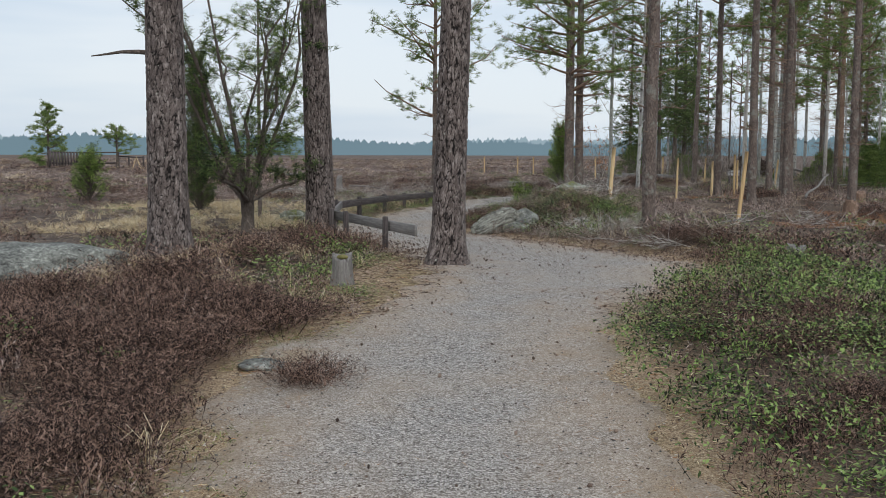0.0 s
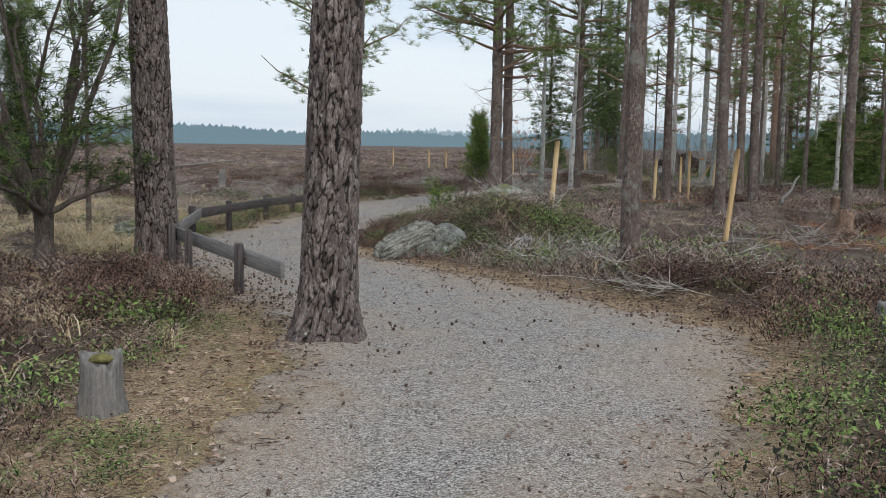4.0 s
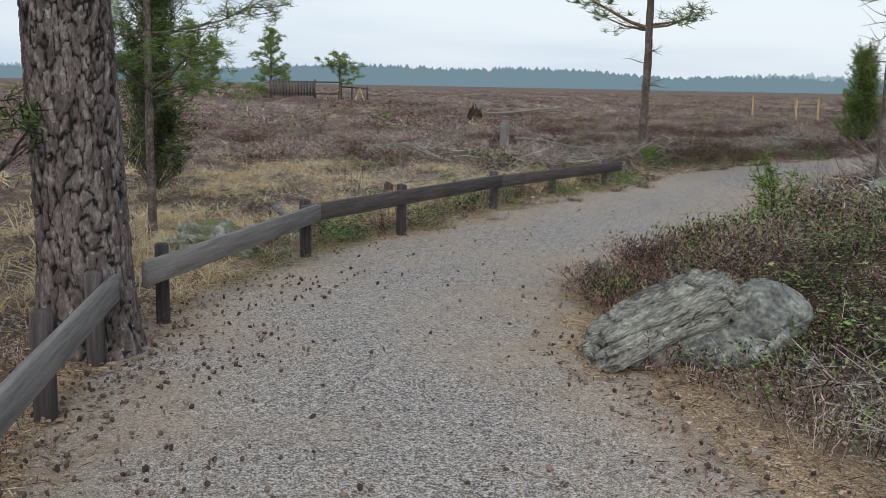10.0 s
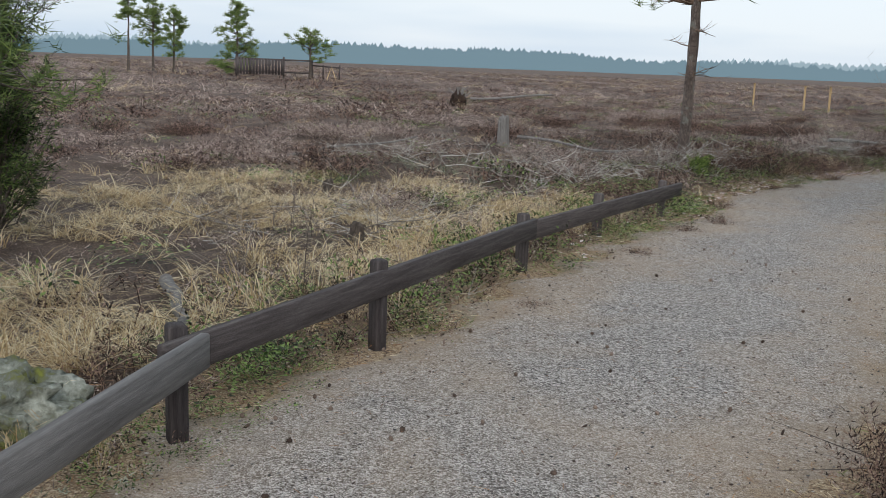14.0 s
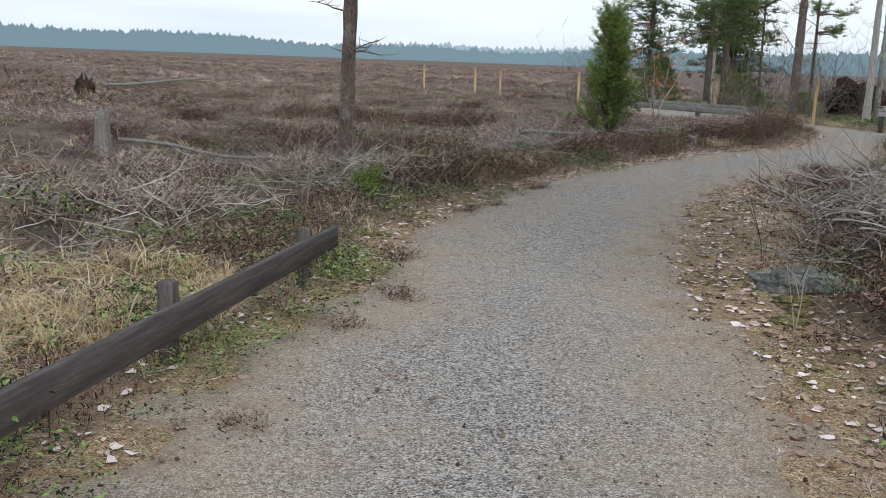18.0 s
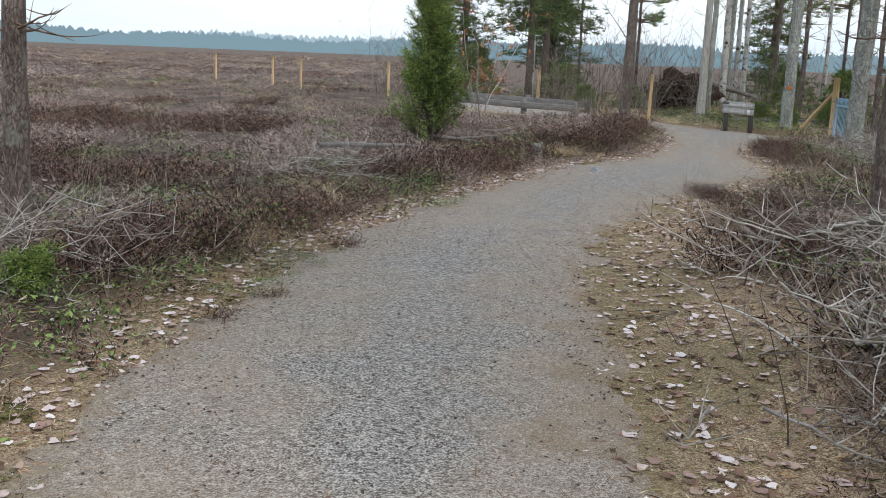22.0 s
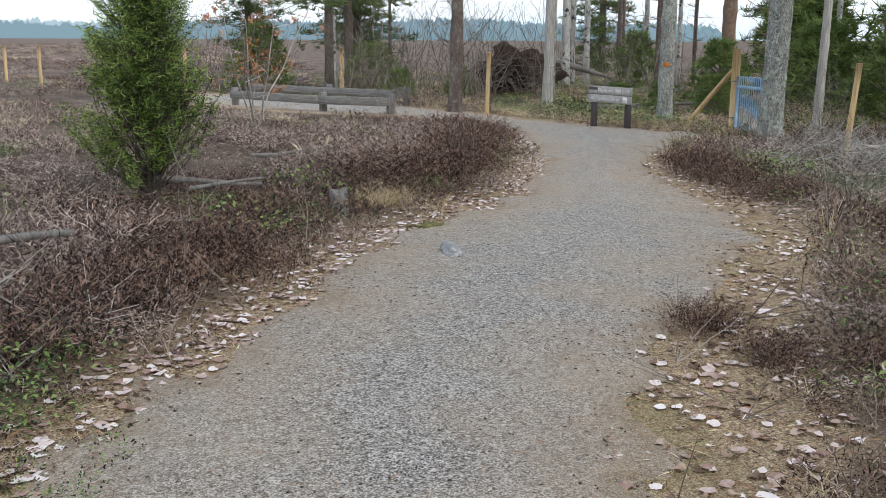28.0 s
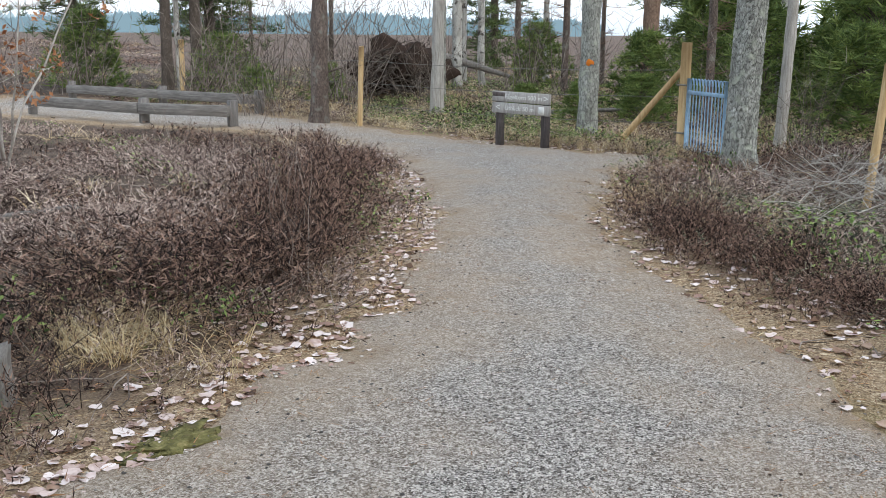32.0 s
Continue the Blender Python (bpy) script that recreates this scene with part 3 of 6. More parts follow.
# ---------------------------------------------------------------- trees
def cells(U, W, nu, nw, r):
    """Jittered cells on a grid that closes round the trunk: nearness to the seam, a height and a tilt for each cell."""
    jx, jy, jh = r.uniform(0.08, 0.92, (nu, nw)), r.uniform(0.05, 0.95, (nu, nw)), r.uniform(0, 1, (nu, nw))
    f1, f2, hh, up = np.full(U.shape, 9.0), np.full(U.shape, 9.0), np.zeros(U.shape), np.zeros(U.shape)
    iu, iw = np.floor(U).astype(int), np.floor(W).astype(int)
    for du in (-1, 0, 1):
        for dw in (-1, 0, 1):
            cu, cw = (iu + du + 8 * nu) % nu, np.clip(iw + dw + 2, 0, nw - 1)
            dy = W - (iw + dw + jy[cu, cw])
            d = np.hypot(U - (iu + du + jx[cu, cw]), dy)
            nearer = d < f1
            f2 = np.where(nearer, f1, np.minimum(f2, d))
            hh, up = np.where(nearer, jh[cu, cw], hh), np.where(nearer, dy, up)
            f1 = np.where(nearer, d, f1)
    return f2 - f1, hh, up


def bark_trunk(h, r0, r1, sides=40, rings=160, depth=0.02, flare=0.5, cell=(0.055, 0.16), seed=1, lean=(0, 0), bark=None, low=3.6):
    """A trunk whose bark stands in long flaky plates, finer scales on them, sunk along the fissures."""
    r = np.random.default_rng(seed)
    a = np.linspace(0, 2 * np.pi, sides, endpoint=False)
    z = np.r_[np.linspace(-0.25, low, int(rings * 0.86)), np.linspace(low, h, rings - int(rings * 0.86) + 1)[1:]]
    A, Z = np.meshgrid(a, z)
    t = np.clip(Z / h, 0, 1)
    R = r0 + (r1 - r0) * t + r0 * flare * np.exp(-np.clip(Z + 0.05, 0, None) / (r0 * 0.9)) * (1 + 0.35 * np.sin(3 * A + seed) + 0.25 * np.sin(5 * A + 2 * seed))
    nu = max(6, int(2 * np.pi * r0 / cell[0]))
    U = A / (2 * np.pi) * nu + 0.34 * np.sin(4 * A + 5 * Z) + 0.22 * np.sin(9 * A - 12 * Z + 1) + 0.07 * np.sin(13 * A + 41 * Z) + 0.05 * np.sin(23 * A - 83 * Z)
    W = Z / cell[1] + 0.4 * np.sin(5 * A + 7 * Z) + 0.2 * np.sin(11 * A - 19 * Z) + 0.07 * np.sin(19 * A + 60 * Z) + 0.05 * np.sin(31 * A - 97 * Z)
    seam, hh, up = cells(U, W, nu, int((h + 1) / cell[1]) + 6, r)
    seam2, hh2, up2 = cells(U * 2 + 0.3 * np.sin(17 * A + 70 * Z), W * 2.6 + 0.3 * np.sin(29 * A - 50 * Z), 2 * nu, int(2.6 * (h + 1) / cell[1]) + 9, r)
    plate = np.clip(seam / 0.3, 0, 1)
    scale2 = np.clip(seam2 / 0.22, 0, 1)
    R = R + depth * (plate * (0.7 + 0.4 * hh) - 0.8) + depth * plate * (0.14 * scale2 + 0.16 * hh2 - 0.12 * up2 - 0.25 * up) + depth * 0.05 * r.normal(size=R.shape)
    V = np.stack([R * np.cos(A) + lean[0] * Z, R * np.sin(A) + lean[1] * Z, Z], -1).reshape(-1, 3)
    i, j = np.meshgrid(np.arange(rings - 1), np.arange(sides), indexing="ij")
    F = np.stack([i * sides + j, i * sides + (j + 1) % sides, (i + 1) * sides + (j + 1) % sides, (i + 1) * sides + j], -1).reshape(-1, 4)
    if bark is None:
        return V, [F]
    me = mesh_np("trunk", V, [F], bark)
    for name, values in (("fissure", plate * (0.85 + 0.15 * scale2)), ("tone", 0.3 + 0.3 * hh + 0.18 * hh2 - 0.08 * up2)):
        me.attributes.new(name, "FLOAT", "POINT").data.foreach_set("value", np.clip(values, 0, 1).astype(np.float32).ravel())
    return me


def limb(start, azim, rise, length, r, rng, bend=0.25, k=6, sides=5):
    s = np.linspace(0, 1, k)
    d = np.array([np.cos(azim) * np.cos(rise), np.sin(azim) * np.cos(rise), np.sin(rise)])
    P = np.array(start) + s[:, None] * d * length
    P[:, 2] += bend * length * (s ** 2)
    P += np.cumsum(rng.normal(0, 0.035 * length, (k, 3)), axis=0) * s[:, None]
    return P, r * (1 - 0.8 * s)


def needle_tuft(n=16, length=0.16, width=0.012, seed=1, spread=1.0):
    r = np.random.default_rng(seed)
    d = r.normal(size=(n, 3))
    d[:, 2] = np.abs(d[:, 2]) * 0.6 + 0.1
    d /= np.linalg.norm(d, axis=1)[:, None]
    L = length * r.uniform(0.7, 1.15, n)[:, None]
    side = np.cross(d, r.normal(size=(n, 3)))
    side /= np.linalg.norm(side, axis=1)[:, None]
    root = r.normal(0, 0.02 * spread, (n, 3))
    V = np.stack([root - side * width / 2, root + side * width / 2, root + d * L], 1).reshape(-1, 3)
    return V, [np.arange(3 * n).reshape(-1, 3)]


def foliage(points, rng, n=16, length=0.16, width=0.012, s=(0.7, 1.2), seed=3):
    V, F = needle_tuft(n, length, width, seed)
    k = len(points)
    return tile(V, F, np.asarray(points), rng.uniform(0, 6.28, k), rng.uniform(*s, k), tilt=rng.uniform(-0.9, 0.9, k))


def pine_parts(h, r0, start, reach, seed, tufts=16, whorl=5, gap=0.5, dead=0.0, tuft=(16, 0.17, 0.014), shape=1.0, split=False, thick=1.0):
    """Trunk outline left to the caller: live limbs from start upward, dead stubs from dead upward, needles at the twig ends."""
    rng = np.random.default_rng(seed)
    wood, pts, limbs = [], [], []
    z = start
    while z < h - 0.3:
        f = (z - start) / max(0.1, h - start)
        reach_here = reach * (0.55 + 0.45 * math.sin(min(1, f * 1.6 + 0.25) * 1.57)) * (1 - f ** 2 * shape) + 0.25
        for _ in range(rng.integers(whorl - 2, whorl + 1)):
            az = rng.uniform(0, 6.28)
            L = reach_here * rng.uniform(0.55, 1.1)
            P, R = limb((0, 0, z + rng.uniform(-0.12, 0.12)), az, rng.uniform(-0.05, 0.35) + 0.5 * f, L, (0.012 + 0.016 * L) * thick, rng, rng.uniform(0.0, 0.22))
            mark0 = len(wood)
            wood.append(tube(P, R, 5, False))
            for _ in range(max(3, int(tufts * L / reach))):
                s = rng.uniform(0.3, 1.0) ** 0.7
                q = P[min(5, int(s * 5))] + (P[min(5, int(s * 5) + 1)] - P[min(5, int(s * 5))]) * (s * 5 % 1)
                tip = q + rng.normal(0, 0.2 * L ** 0.5, 3) * (1, 1, 0.55)
                wood.append(tube(np.array([q, (q + tip) / 2 + (0, 0, -0.02), tip]), [0.008, 0.006, 0.004], 3, False))
                pts += [tip, tip + rng.normal(0, 0.07, 3), tip + rng.normal(0, 0.1, 3), (q + tip) / 2 + rng.normal(0, 0.04, 3)]
            limbs.append(merge(wood[mark0:]))
        z += gap * rng.uniform(0.7, 1.3)
    z = dead
    while dead and z < start:
        for _ in range(rng.integers(2, 6)):
            L = rng.uniform(0.2, 1.1) * (0.5 + 0.9 * (z - dead) / max(0.5, start - dead))
            P, R = limb((0, 0, z), rng.uniform(0, 6.28), rng.uniform(-0.2, 0.5), L, 0.012, rng, rng.uniform(-0.1, 0.2))
            mark0 = len(wood)
            wood.append(tube(P, R, 4, False))
            if L > 0.35:
                for _ in range(5):
                    q = P[rng.integers(2, 5)]
                    P2, R2 = limb(q, rng.uniform(0, 6.28), rng.uniform(-0.3, 0.5), L * 0.45, 0.006, rng)
                    wood.append(tube(P2, R2, 3, False))
            limbs.append(merge(wood[mark0:]))
        z += rng.uniform(0.25, 0.55)
    if split:
        return limbs, (foliage(pts, rng, *tuft) if pts else None)
    return merge(wood) if wood else None, (foliage(pts, rng, *tuft) if pts else None)


def simple_trunk(h, r0, r1, seed, sides=14, rings=30, wob=0.02, knots=True):
    rng = np.random.default_rng(seed)
    z = np.linspace(-0.2, h, rings)
    P = np.stack([wob * np.cumsum(rng.normal(0, 1, rings)) * 0.5, wob * np.cumsum(rng.normal(0, 1, rings)) * 0.5, z], -1)
    P[:, :2] -= P[2, :2]
    R = r0 + (r1 - r0) * np.clip(z / h, 0, 1) + r0 * 0.35 * np.exp(-np.clip(z, 0, None) / (1.5 * r0))
    if knots:
        R = R * (1 + 0.10 * (np.arange(rings) % 5 == 0))
    V, F = tube(P, R, sides)
    V[: rings * sides, :2] += rng.normal(0, r0 * 0.02, (rings * sides, 2))
    return V, F


def tree(x, y, label, trunk, bark, wood=None, leaves=None, leaf_mat=None, category="tree", rz=0.0, group="", name="tree", upper=None):
    t = thing(name, x, y, height(x, y) - 0.03, rz, label, category, group)
    part("trunk", trunk, bark, t, smooth=True)
    for one in wood if isinstance(wood, list) else ():
        part("limb", one, upper or bark, t)
    if wood is not None and not isinstance(wood, list):
        part("branches", wood, upper or bark, t)
    if leaves is not None:
        part("crown", leaves, leaf_mat, t)
    return t


# the three old pines by the path
wood, crown = pine_parts(13, 0.28, 9.0, 2.6, 11, tufts=4, gap=0.9)
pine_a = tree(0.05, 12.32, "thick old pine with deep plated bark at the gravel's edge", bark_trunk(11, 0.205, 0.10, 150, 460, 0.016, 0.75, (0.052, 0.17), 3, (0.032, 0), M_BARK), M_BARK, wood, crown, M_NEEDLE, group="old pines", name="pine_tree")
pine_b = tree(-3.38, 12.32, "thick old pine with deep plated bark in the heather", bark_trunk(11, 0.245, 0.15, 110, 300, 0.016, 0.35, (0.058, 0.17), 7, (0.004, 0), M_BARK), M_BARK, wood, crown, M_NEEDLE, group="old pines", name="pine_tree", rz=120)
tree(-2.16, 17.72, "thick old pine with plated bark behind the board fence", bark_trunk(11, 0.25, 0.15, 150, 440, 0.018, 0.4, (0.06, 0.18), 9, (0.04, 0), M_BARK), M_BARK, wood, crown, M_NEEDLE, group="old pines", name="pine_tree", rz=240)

rng = np.random.default_rng(3)
P, R = limb((-0.2, 0, 2.46), 3.0, 0.08, 0.8, 0.032, rng, -0.05, 7)
limb_ob = part("dead_limb", tube(P, R, 7), M_BARK_DARK, pine_b, "bare dead limb")
limb_ob.rotation_euler = (0, 0, radians(-120))
P, R = limb((0.13, 0, 2.05), 0.2, 0.3, 0.14, 0.035, rng, 0, 4)
part("branch_stub", tube(P, R + 0.01, 7), M_BARK_DARK, pine_a, "dark broken branch stub")
YOUNG = "slender young pine with reddish bark and dead lower twigs"
for k, (x, y, h, d, start, reach, dead, rz) in enumerate([
        (3.19, 15.5, 10, 0.21, 6.2, 1.6, 1.6, 0), (3.45, 27.5, 11, 0.28, 3.0, 2.5, 1.6, 30), (3.8, 28.1, 11, 0.24, 4.0, 2.1, 1.6, 70), (-0.31, 34.5, 9.5, 0.18, 2.6, 2.3, 1.0, 0),
        (7.54, 24.5, 10, 0.22, 5.6, 1.7, 1.5, 10), (9.2, 26.9, 11, 0.22, 6, 2.0, 1.8, 50), (9.3, 22.8, 10, 0.2, 5.6, 1.8, 1.4, 90), (11.9, 34.5, 11, 0.26, 6, 2.2, 1.8, 140),
        (8.2, 30.0, 10, 0.22, 5, 1.8, 1.5, 200), (10.6, 32.6, 10, 0.22, 5, 1.8, 1.6, 260), (6.9, 34.4, 11, 0.2, 4.6, 2.2, 1.8, 20)]):
    wood, crown = pine_parts(h, d / 2, start, reach, 40 + k, tufts=11, dead=dead, gap=0.6, split=True)
    tree(x, y, YOUNG, simple_trunk(h, d / 2, d / 5, 60 + k, 18, 48, 0.006), M_BARK_THIN, wood, crown, M_NEEDLE, group="young pines", name="pine_tree", rz=rz, upper=M_BARK_WARM)

# small pine among the heather with wispy limbs, behind the fence
wood, crown = pine_parts(5.2, 0.05, 1.45, 1.2, 91, tufts=12, whorl=5, gap=0.5, tuft=(26, 0.11, 0.006), split=True, thick=0.5)
tree(-3.88, 21.2, "small thin-stemmed pine with wispy bright green limbs", simple_trunk(5.0, 0.042, 0.018, 91, 12, 40, 0.004), M_BARK_THIN, wood, crown, M_NEEDLE, name="pine_tree")


def bushy(h, width, seed, n=900, profile=None, tuft=(18, 0.12, 0.012), low=0.0):
    """Foliage of a conifer: ascending sprays that fill an uneven outline."""
    rng = np.random.default_rng(seed)
    z = low + (h - low) * rng.uniform(0, 1, n) ** 0.9
    f = (z - low) / (h - low)
    prof = (profile or (lambda q: np.sin(np.clip(q * 0.85 + 0.18, 0, 1) * np.pi) ** 0.7))(f)
    az = rng.uniform(0, 6.28, n)
    lump = 1 + 0.22 * np.sin(3 * az + 5 * f + seed) + 0.16 * np.sin(7 * az - 17 * f) + 0.14 * np.sin(11 * az + 29 * f)
    rr = width / 2 * prof * lump * rng.uniform(0.25, 1, n) ** 0.5
    pts = np.stack([rr * np.cos(az), rr * np.sin(az), z], -1)
    wood = [tube(np.array([(0, 0, max(0.05, p[2] - 0.35)), (p + (0, 0, p[2] - 0.35)) / 2 * (0.8, 0.8, 1), p]), [0.012, 0.008, 0.003], 3, False) for p in pts[:: 6]]
    return merge(wood), foliage(pts, rng, *tuft, s=(0.7, 1.4))


# vase-shaped juniper with several stems between the old pines
rng = np.random.default_rng(77)
stems, tips = [tube(np.array([(0, 0, -0.1), (0.01, 0, 0.35), (0.0, 0.02, 0.72)]), [0.13, 0.105, 0.12], 12)], []
for k in range(15):
    az = k * 2.4 + rng.uniform(-0.3, 0.3)
    rise = rng.uniform(1.0, 1.42) if k > 2 else rng.uniform(0.25, 0.6)
    L = rng.uniform(2.6, 4.2) if k > 2 else rng.uniform(1.2, 1.6)
    P, R = limb((0.05 * math.cos(az), 0.05 * math.sin(az), 0.62), az, rise, L, 0.042, rng, 0.12, 9)
    stems.append(tube(P, R + 0.003, 6, False))
    for s in range(2, 9):
        for _ in range(3):
            P2, R2 = limb(P[s], az + rng.normal(0, 1.1), rng.uniform(0.1, 1.2), rng.uniform(0.25, 0.75), 0.008, rng, 0.1, 4)
            stems.append(tube(P2, R2, 3, False))
            if rng.random() < 0.85:
                tips += [P2[-1] + rng.normal(0, 0.06, 3) for _ in range(4)] + [P2[2] + rng.normal(0, 0.04, 3) for _ in range(2)]
jun = thing("juniper_tree", -3.34, 17.05, height(-3.34, 17.05), 0, "many-stemmed dark juniper with a vase-shaped open crown", "juniper")
part("stems", merge(stems), M_BARK_DARK, jun, smooth=True)
part("crown", foliage(tips, rng, 14, 0.11, 0.011, (0.6, 1.3)), M_JUNIPER_DARK, jun)

# columnar junipers: many upright sprays, each a plume of needles
def juniper_crown(h, w, low, seed, sprays, profile):
    rng = np.random.default_rng(seed)
    wood, pts = [], []
    for _ in range(sprays):
        f = rng.uniform(0, 1) ** 0.85
        z, az = low + (h - low) * f * 0.9, rng.uniform(0, 6.28)
        R = w / 2 * profile(f) * rng.uniform(0.2, 1.0) ** 0.5 * (1 + 0.3 * math.sin(3 * az + 6 * f) + 0.28 * math.sin(5 * az - 13 * f + seed) + 0.15 * math.sin(9 * az + 31 * f))
        L = rng.uniform(0.2, 0.62) * (0.65 + 0.13 * h)
        a = np.array([R * 0.75 * math.cos(az), R * 0.75 * math.sin(az), z])
        d = np.array([math.cos(az) * rng.uniform(0.1, 0.7), math.sin(az) * rng.uniform(0.1, 0.7), rng.uniform(0.4, 1.0)])
        tip = a + d / np.linalg.norm(d) * L
        wood.append(tube(np.array([(0, 0, max(0.05, z - 0.4)), a, tip]), [0.012, 0.007, 0.003], 3, False))
        for q in np.linspace(0.1, 1, 10):
            pts.append(a + (tip - a) * q + rng.normal(0, 0.04 * (1.25 - q), 3))
    return merge(wood), foliage(pts, rng, 13, 0.065, 0.0085, (0.7, 1.3))


for x, y, h, w, low, seed, lab, n in [(5.1, 43.5, 2.8, 1.15, 0.1, 5, "dense bright green columnar juniper in the heather", 400), (-6.05, 24.8, 4.2, 0.75, 0.1, 6, "tall dark shaggy juniper in the bog", 420), (-10.3, 29.2, 1.5, 1.2, 0.05, 8, "low round green juniper bush", 130),
                                      (-0.05, 32.7, 0.42, 0.75, 0.03, 14, "low bright green sprawling spruce seedling at the gravel's edge", 60), (1.75, 22.6, 0.6, 0.6, 0.05, 10, "small bright green spruce seedling behind the rock", 12)]:
    prof = (lambda q: np.clip(1.03 - q, 0, 1) ** 0.8 * np.clip(q * 2 + 0.72, 0, 1)) if h > 1.5 else (lambda q: np.clip(1.1 - q, 0, 1) ** 0.8)
    wood, crown = juniper_crown(h, w, low, seed, n, prof)
    j = thing("juniper" if h > 0.9 else "spruce_seedling", x, y, height(x, y), seed * 40, lab, "juniper" if h > 0.9 else "seedling", scale=0.5 if seed == 14 else 1.0)
    part("stems", merge([wood, simple_trunk(h * 0.9, 0.05 if h > 1.5 else 0.015, 0.01, seed, 8, 16, 0.005)]), M_BARK_DARK, j)
    part("crown", crown, M_JUNIPER_DARK if h > 4 else M_JUNIPER, j)

# trees round the end of the walk
def bare_tree(x, y, h, d, mat, seed, label, lean=(0, 0), twigs=14, name="tree", low=2.0, category="tree"):
    rng = np.random.default_rng(seed)
    wood = []
    for _ in range(twigs):
        z = rng.uniform(low, h * 0.95)
        P, R = limb((lean[0] * z, lean[1] * z, z), rng.uniform(0, 6.28), rng.uniform(0.1, 0.9), rng.uniform(0.5, 1.7), 0.016, rng, 0.15)
        wood.append(tube(P, R, 4, False))
        for _ in range(4):
            P2, R2 = limb(P[rng.integers(2, 6)], rng.uniform(0, 6.28), rng.uniform(-0.1, 0.9), rng.uniform(0.2, 0.8), 0.006, rng)
            wood.append(tube(P2, R2, 3, False))
    V, F = simple_trunk(h, d / 2, d / 4, seed, 18, 50, 0.008)
    V[:, 0] += lean[0] * V[:, 2]
    V[:, 1] += lean[1] * V[:, 2]
    return tree(x, y, label, (V, F), mat, merge(wood) if wood else None, name=name, category=category)


aspen = tree(15.27, 45.73, "stout grey aspen trunk with rough lichened bark beside the gate", bark_trunk(12, 0.185, 0.13, 56, 300, 0.016, 0.55, (0.05, 0.09), 31, (0.02, -0.012)), M_BARK_GREY, name="aspen_tree")
mark = bare_tree(16.05, 49.4, 11, 0.30, M_BARK_GREY, 32, "pale grey aspen with an orange trail mark", (0.012, 0.0), 10, "aspen_tree", 4.0)
eye_dir = Vector((5.9 - 16.05, 37.6 - 49.4, 0)).normalized()
V, F = blob((0.075, 0.075, 0.085), 2, 0.35, 2.2, 4)
mk = part("trail_mark", (V * (1, 1, 1), F), M_ORANGE, mark, "orange painted trail mark")
mk.matrix_basis = Matrix.Translation(eye_dir * 0.085 + Vector((0.015, 0, 1.24)))
bare_tree(16.1, 53.8, 7, 0.25, M_SNAG, 33, "bleached dead pine snag without bark", (0.01, 0), 5, "dead_tree", 3.5)
bare_tree(13.25, 53.0, 9, 0.29, M_BARK_THIN, 34, "dying pine with flaking reddish bark and fine twigs", (0.015, 0), 22, "pine_tree", 0.8)
bare_tree(17.95, 47.3, 9, 0.17, M_SNAG, 35, "thin grey forked dead tree", (0.012, 0), 9, "dead_tree", 2.5)
bare_tree(20.95, 53.2, 12, 0.36, M_BARK_WARM, 36, "straight brown pine trunk in the forest", (0.008, 0), 5, "pine_tree", 5)
bare_tree(6.55, 33.8, 7, 0.14, M_BIRCH, 37, "white birch with a slightly leaning stem", (0.03, 0.02), 12, "birch_tree", 2.4)
bare_tree(5.0, 30.2, 6, 0.12, M_BARK_GREY, 38, "thin grey bare sapling", (0.01, 0), 12, "sapling", 1.2)
bare_tree(17.6, 56.0, 9, 0.2, M_BARK_GREY, 39, "slim grey trunk in the wood", (0.0, 0), 10, "aspen_tree", 2.4)
bare_tree(19.0, 57.5, 10, 0.24, M_BIRCH, 40, "pale birch trunk in the wood", (-0.01, 0), 10, "birch_tree", 2.4)
bare_tree(20.6, 60.0, 10, 0.22, M_BARK_GREY, 41, "slim grey trunk in the wood", (0.02, 0), 10, "aspen_tree", 2.4)
bare_tree(22.5, 62.5, 10, 0.2, M_BIRCH, 42, "pale birch trunk in the wood", (0.0, 0), 10, "birch_tree", 2.4)
bare_tree(17.2, 60.5, 7, 0.12, M_BARK_DARK, 43, "thin dark dead stem", (0.01, 0), 8, "dead_tree", 2.0)


def spruce(h, seed, low=0.4, width=3.2, n=15):
    """Spruce limbs in drooping tiers with hanging needle sprays."""
    rng = np.random.default_rng(seed)
    wood, pts = [], []
    z = low
    while z < h:
        f = (z - low) / (h - low)
        L0 = width / 2 * (1 - f) ** 0.85 + 0.15
        for _ in range(5):
            az, L = rng.uniform(0, 6.28), L0 * rng.uniform(0.6, 1.1)
            P, R = limb((0, 0, z), az, rng.uniform(-0.35, -0.05), L, 0.02, rng, 0.12, 6)
            wood.append(tube(P[[0, 2, 5]], R[[0, 2, 5]], 3, False))
            for _ in range(int(n * L / width * 2)):
                s = rng.integers(1, 6)
                pts.append(P[s] + rng.normal(0, 0.14, 3) * (1, 1, 0.5) - (0, 0, rng.uniform(0, 0.14)))
        z += rng.uniform(0.22, 0.4)
    return merge(wood), foliage(pts, rng, 12, 0.24, 0.024, (0.7, 1.3))


SP = [spruce(11, s, lo, w) for s, lo, w in ((1, 1.6, 3.6), (2, 0.3, 3.2), (3, 3.0, 3.8))]
first = {}


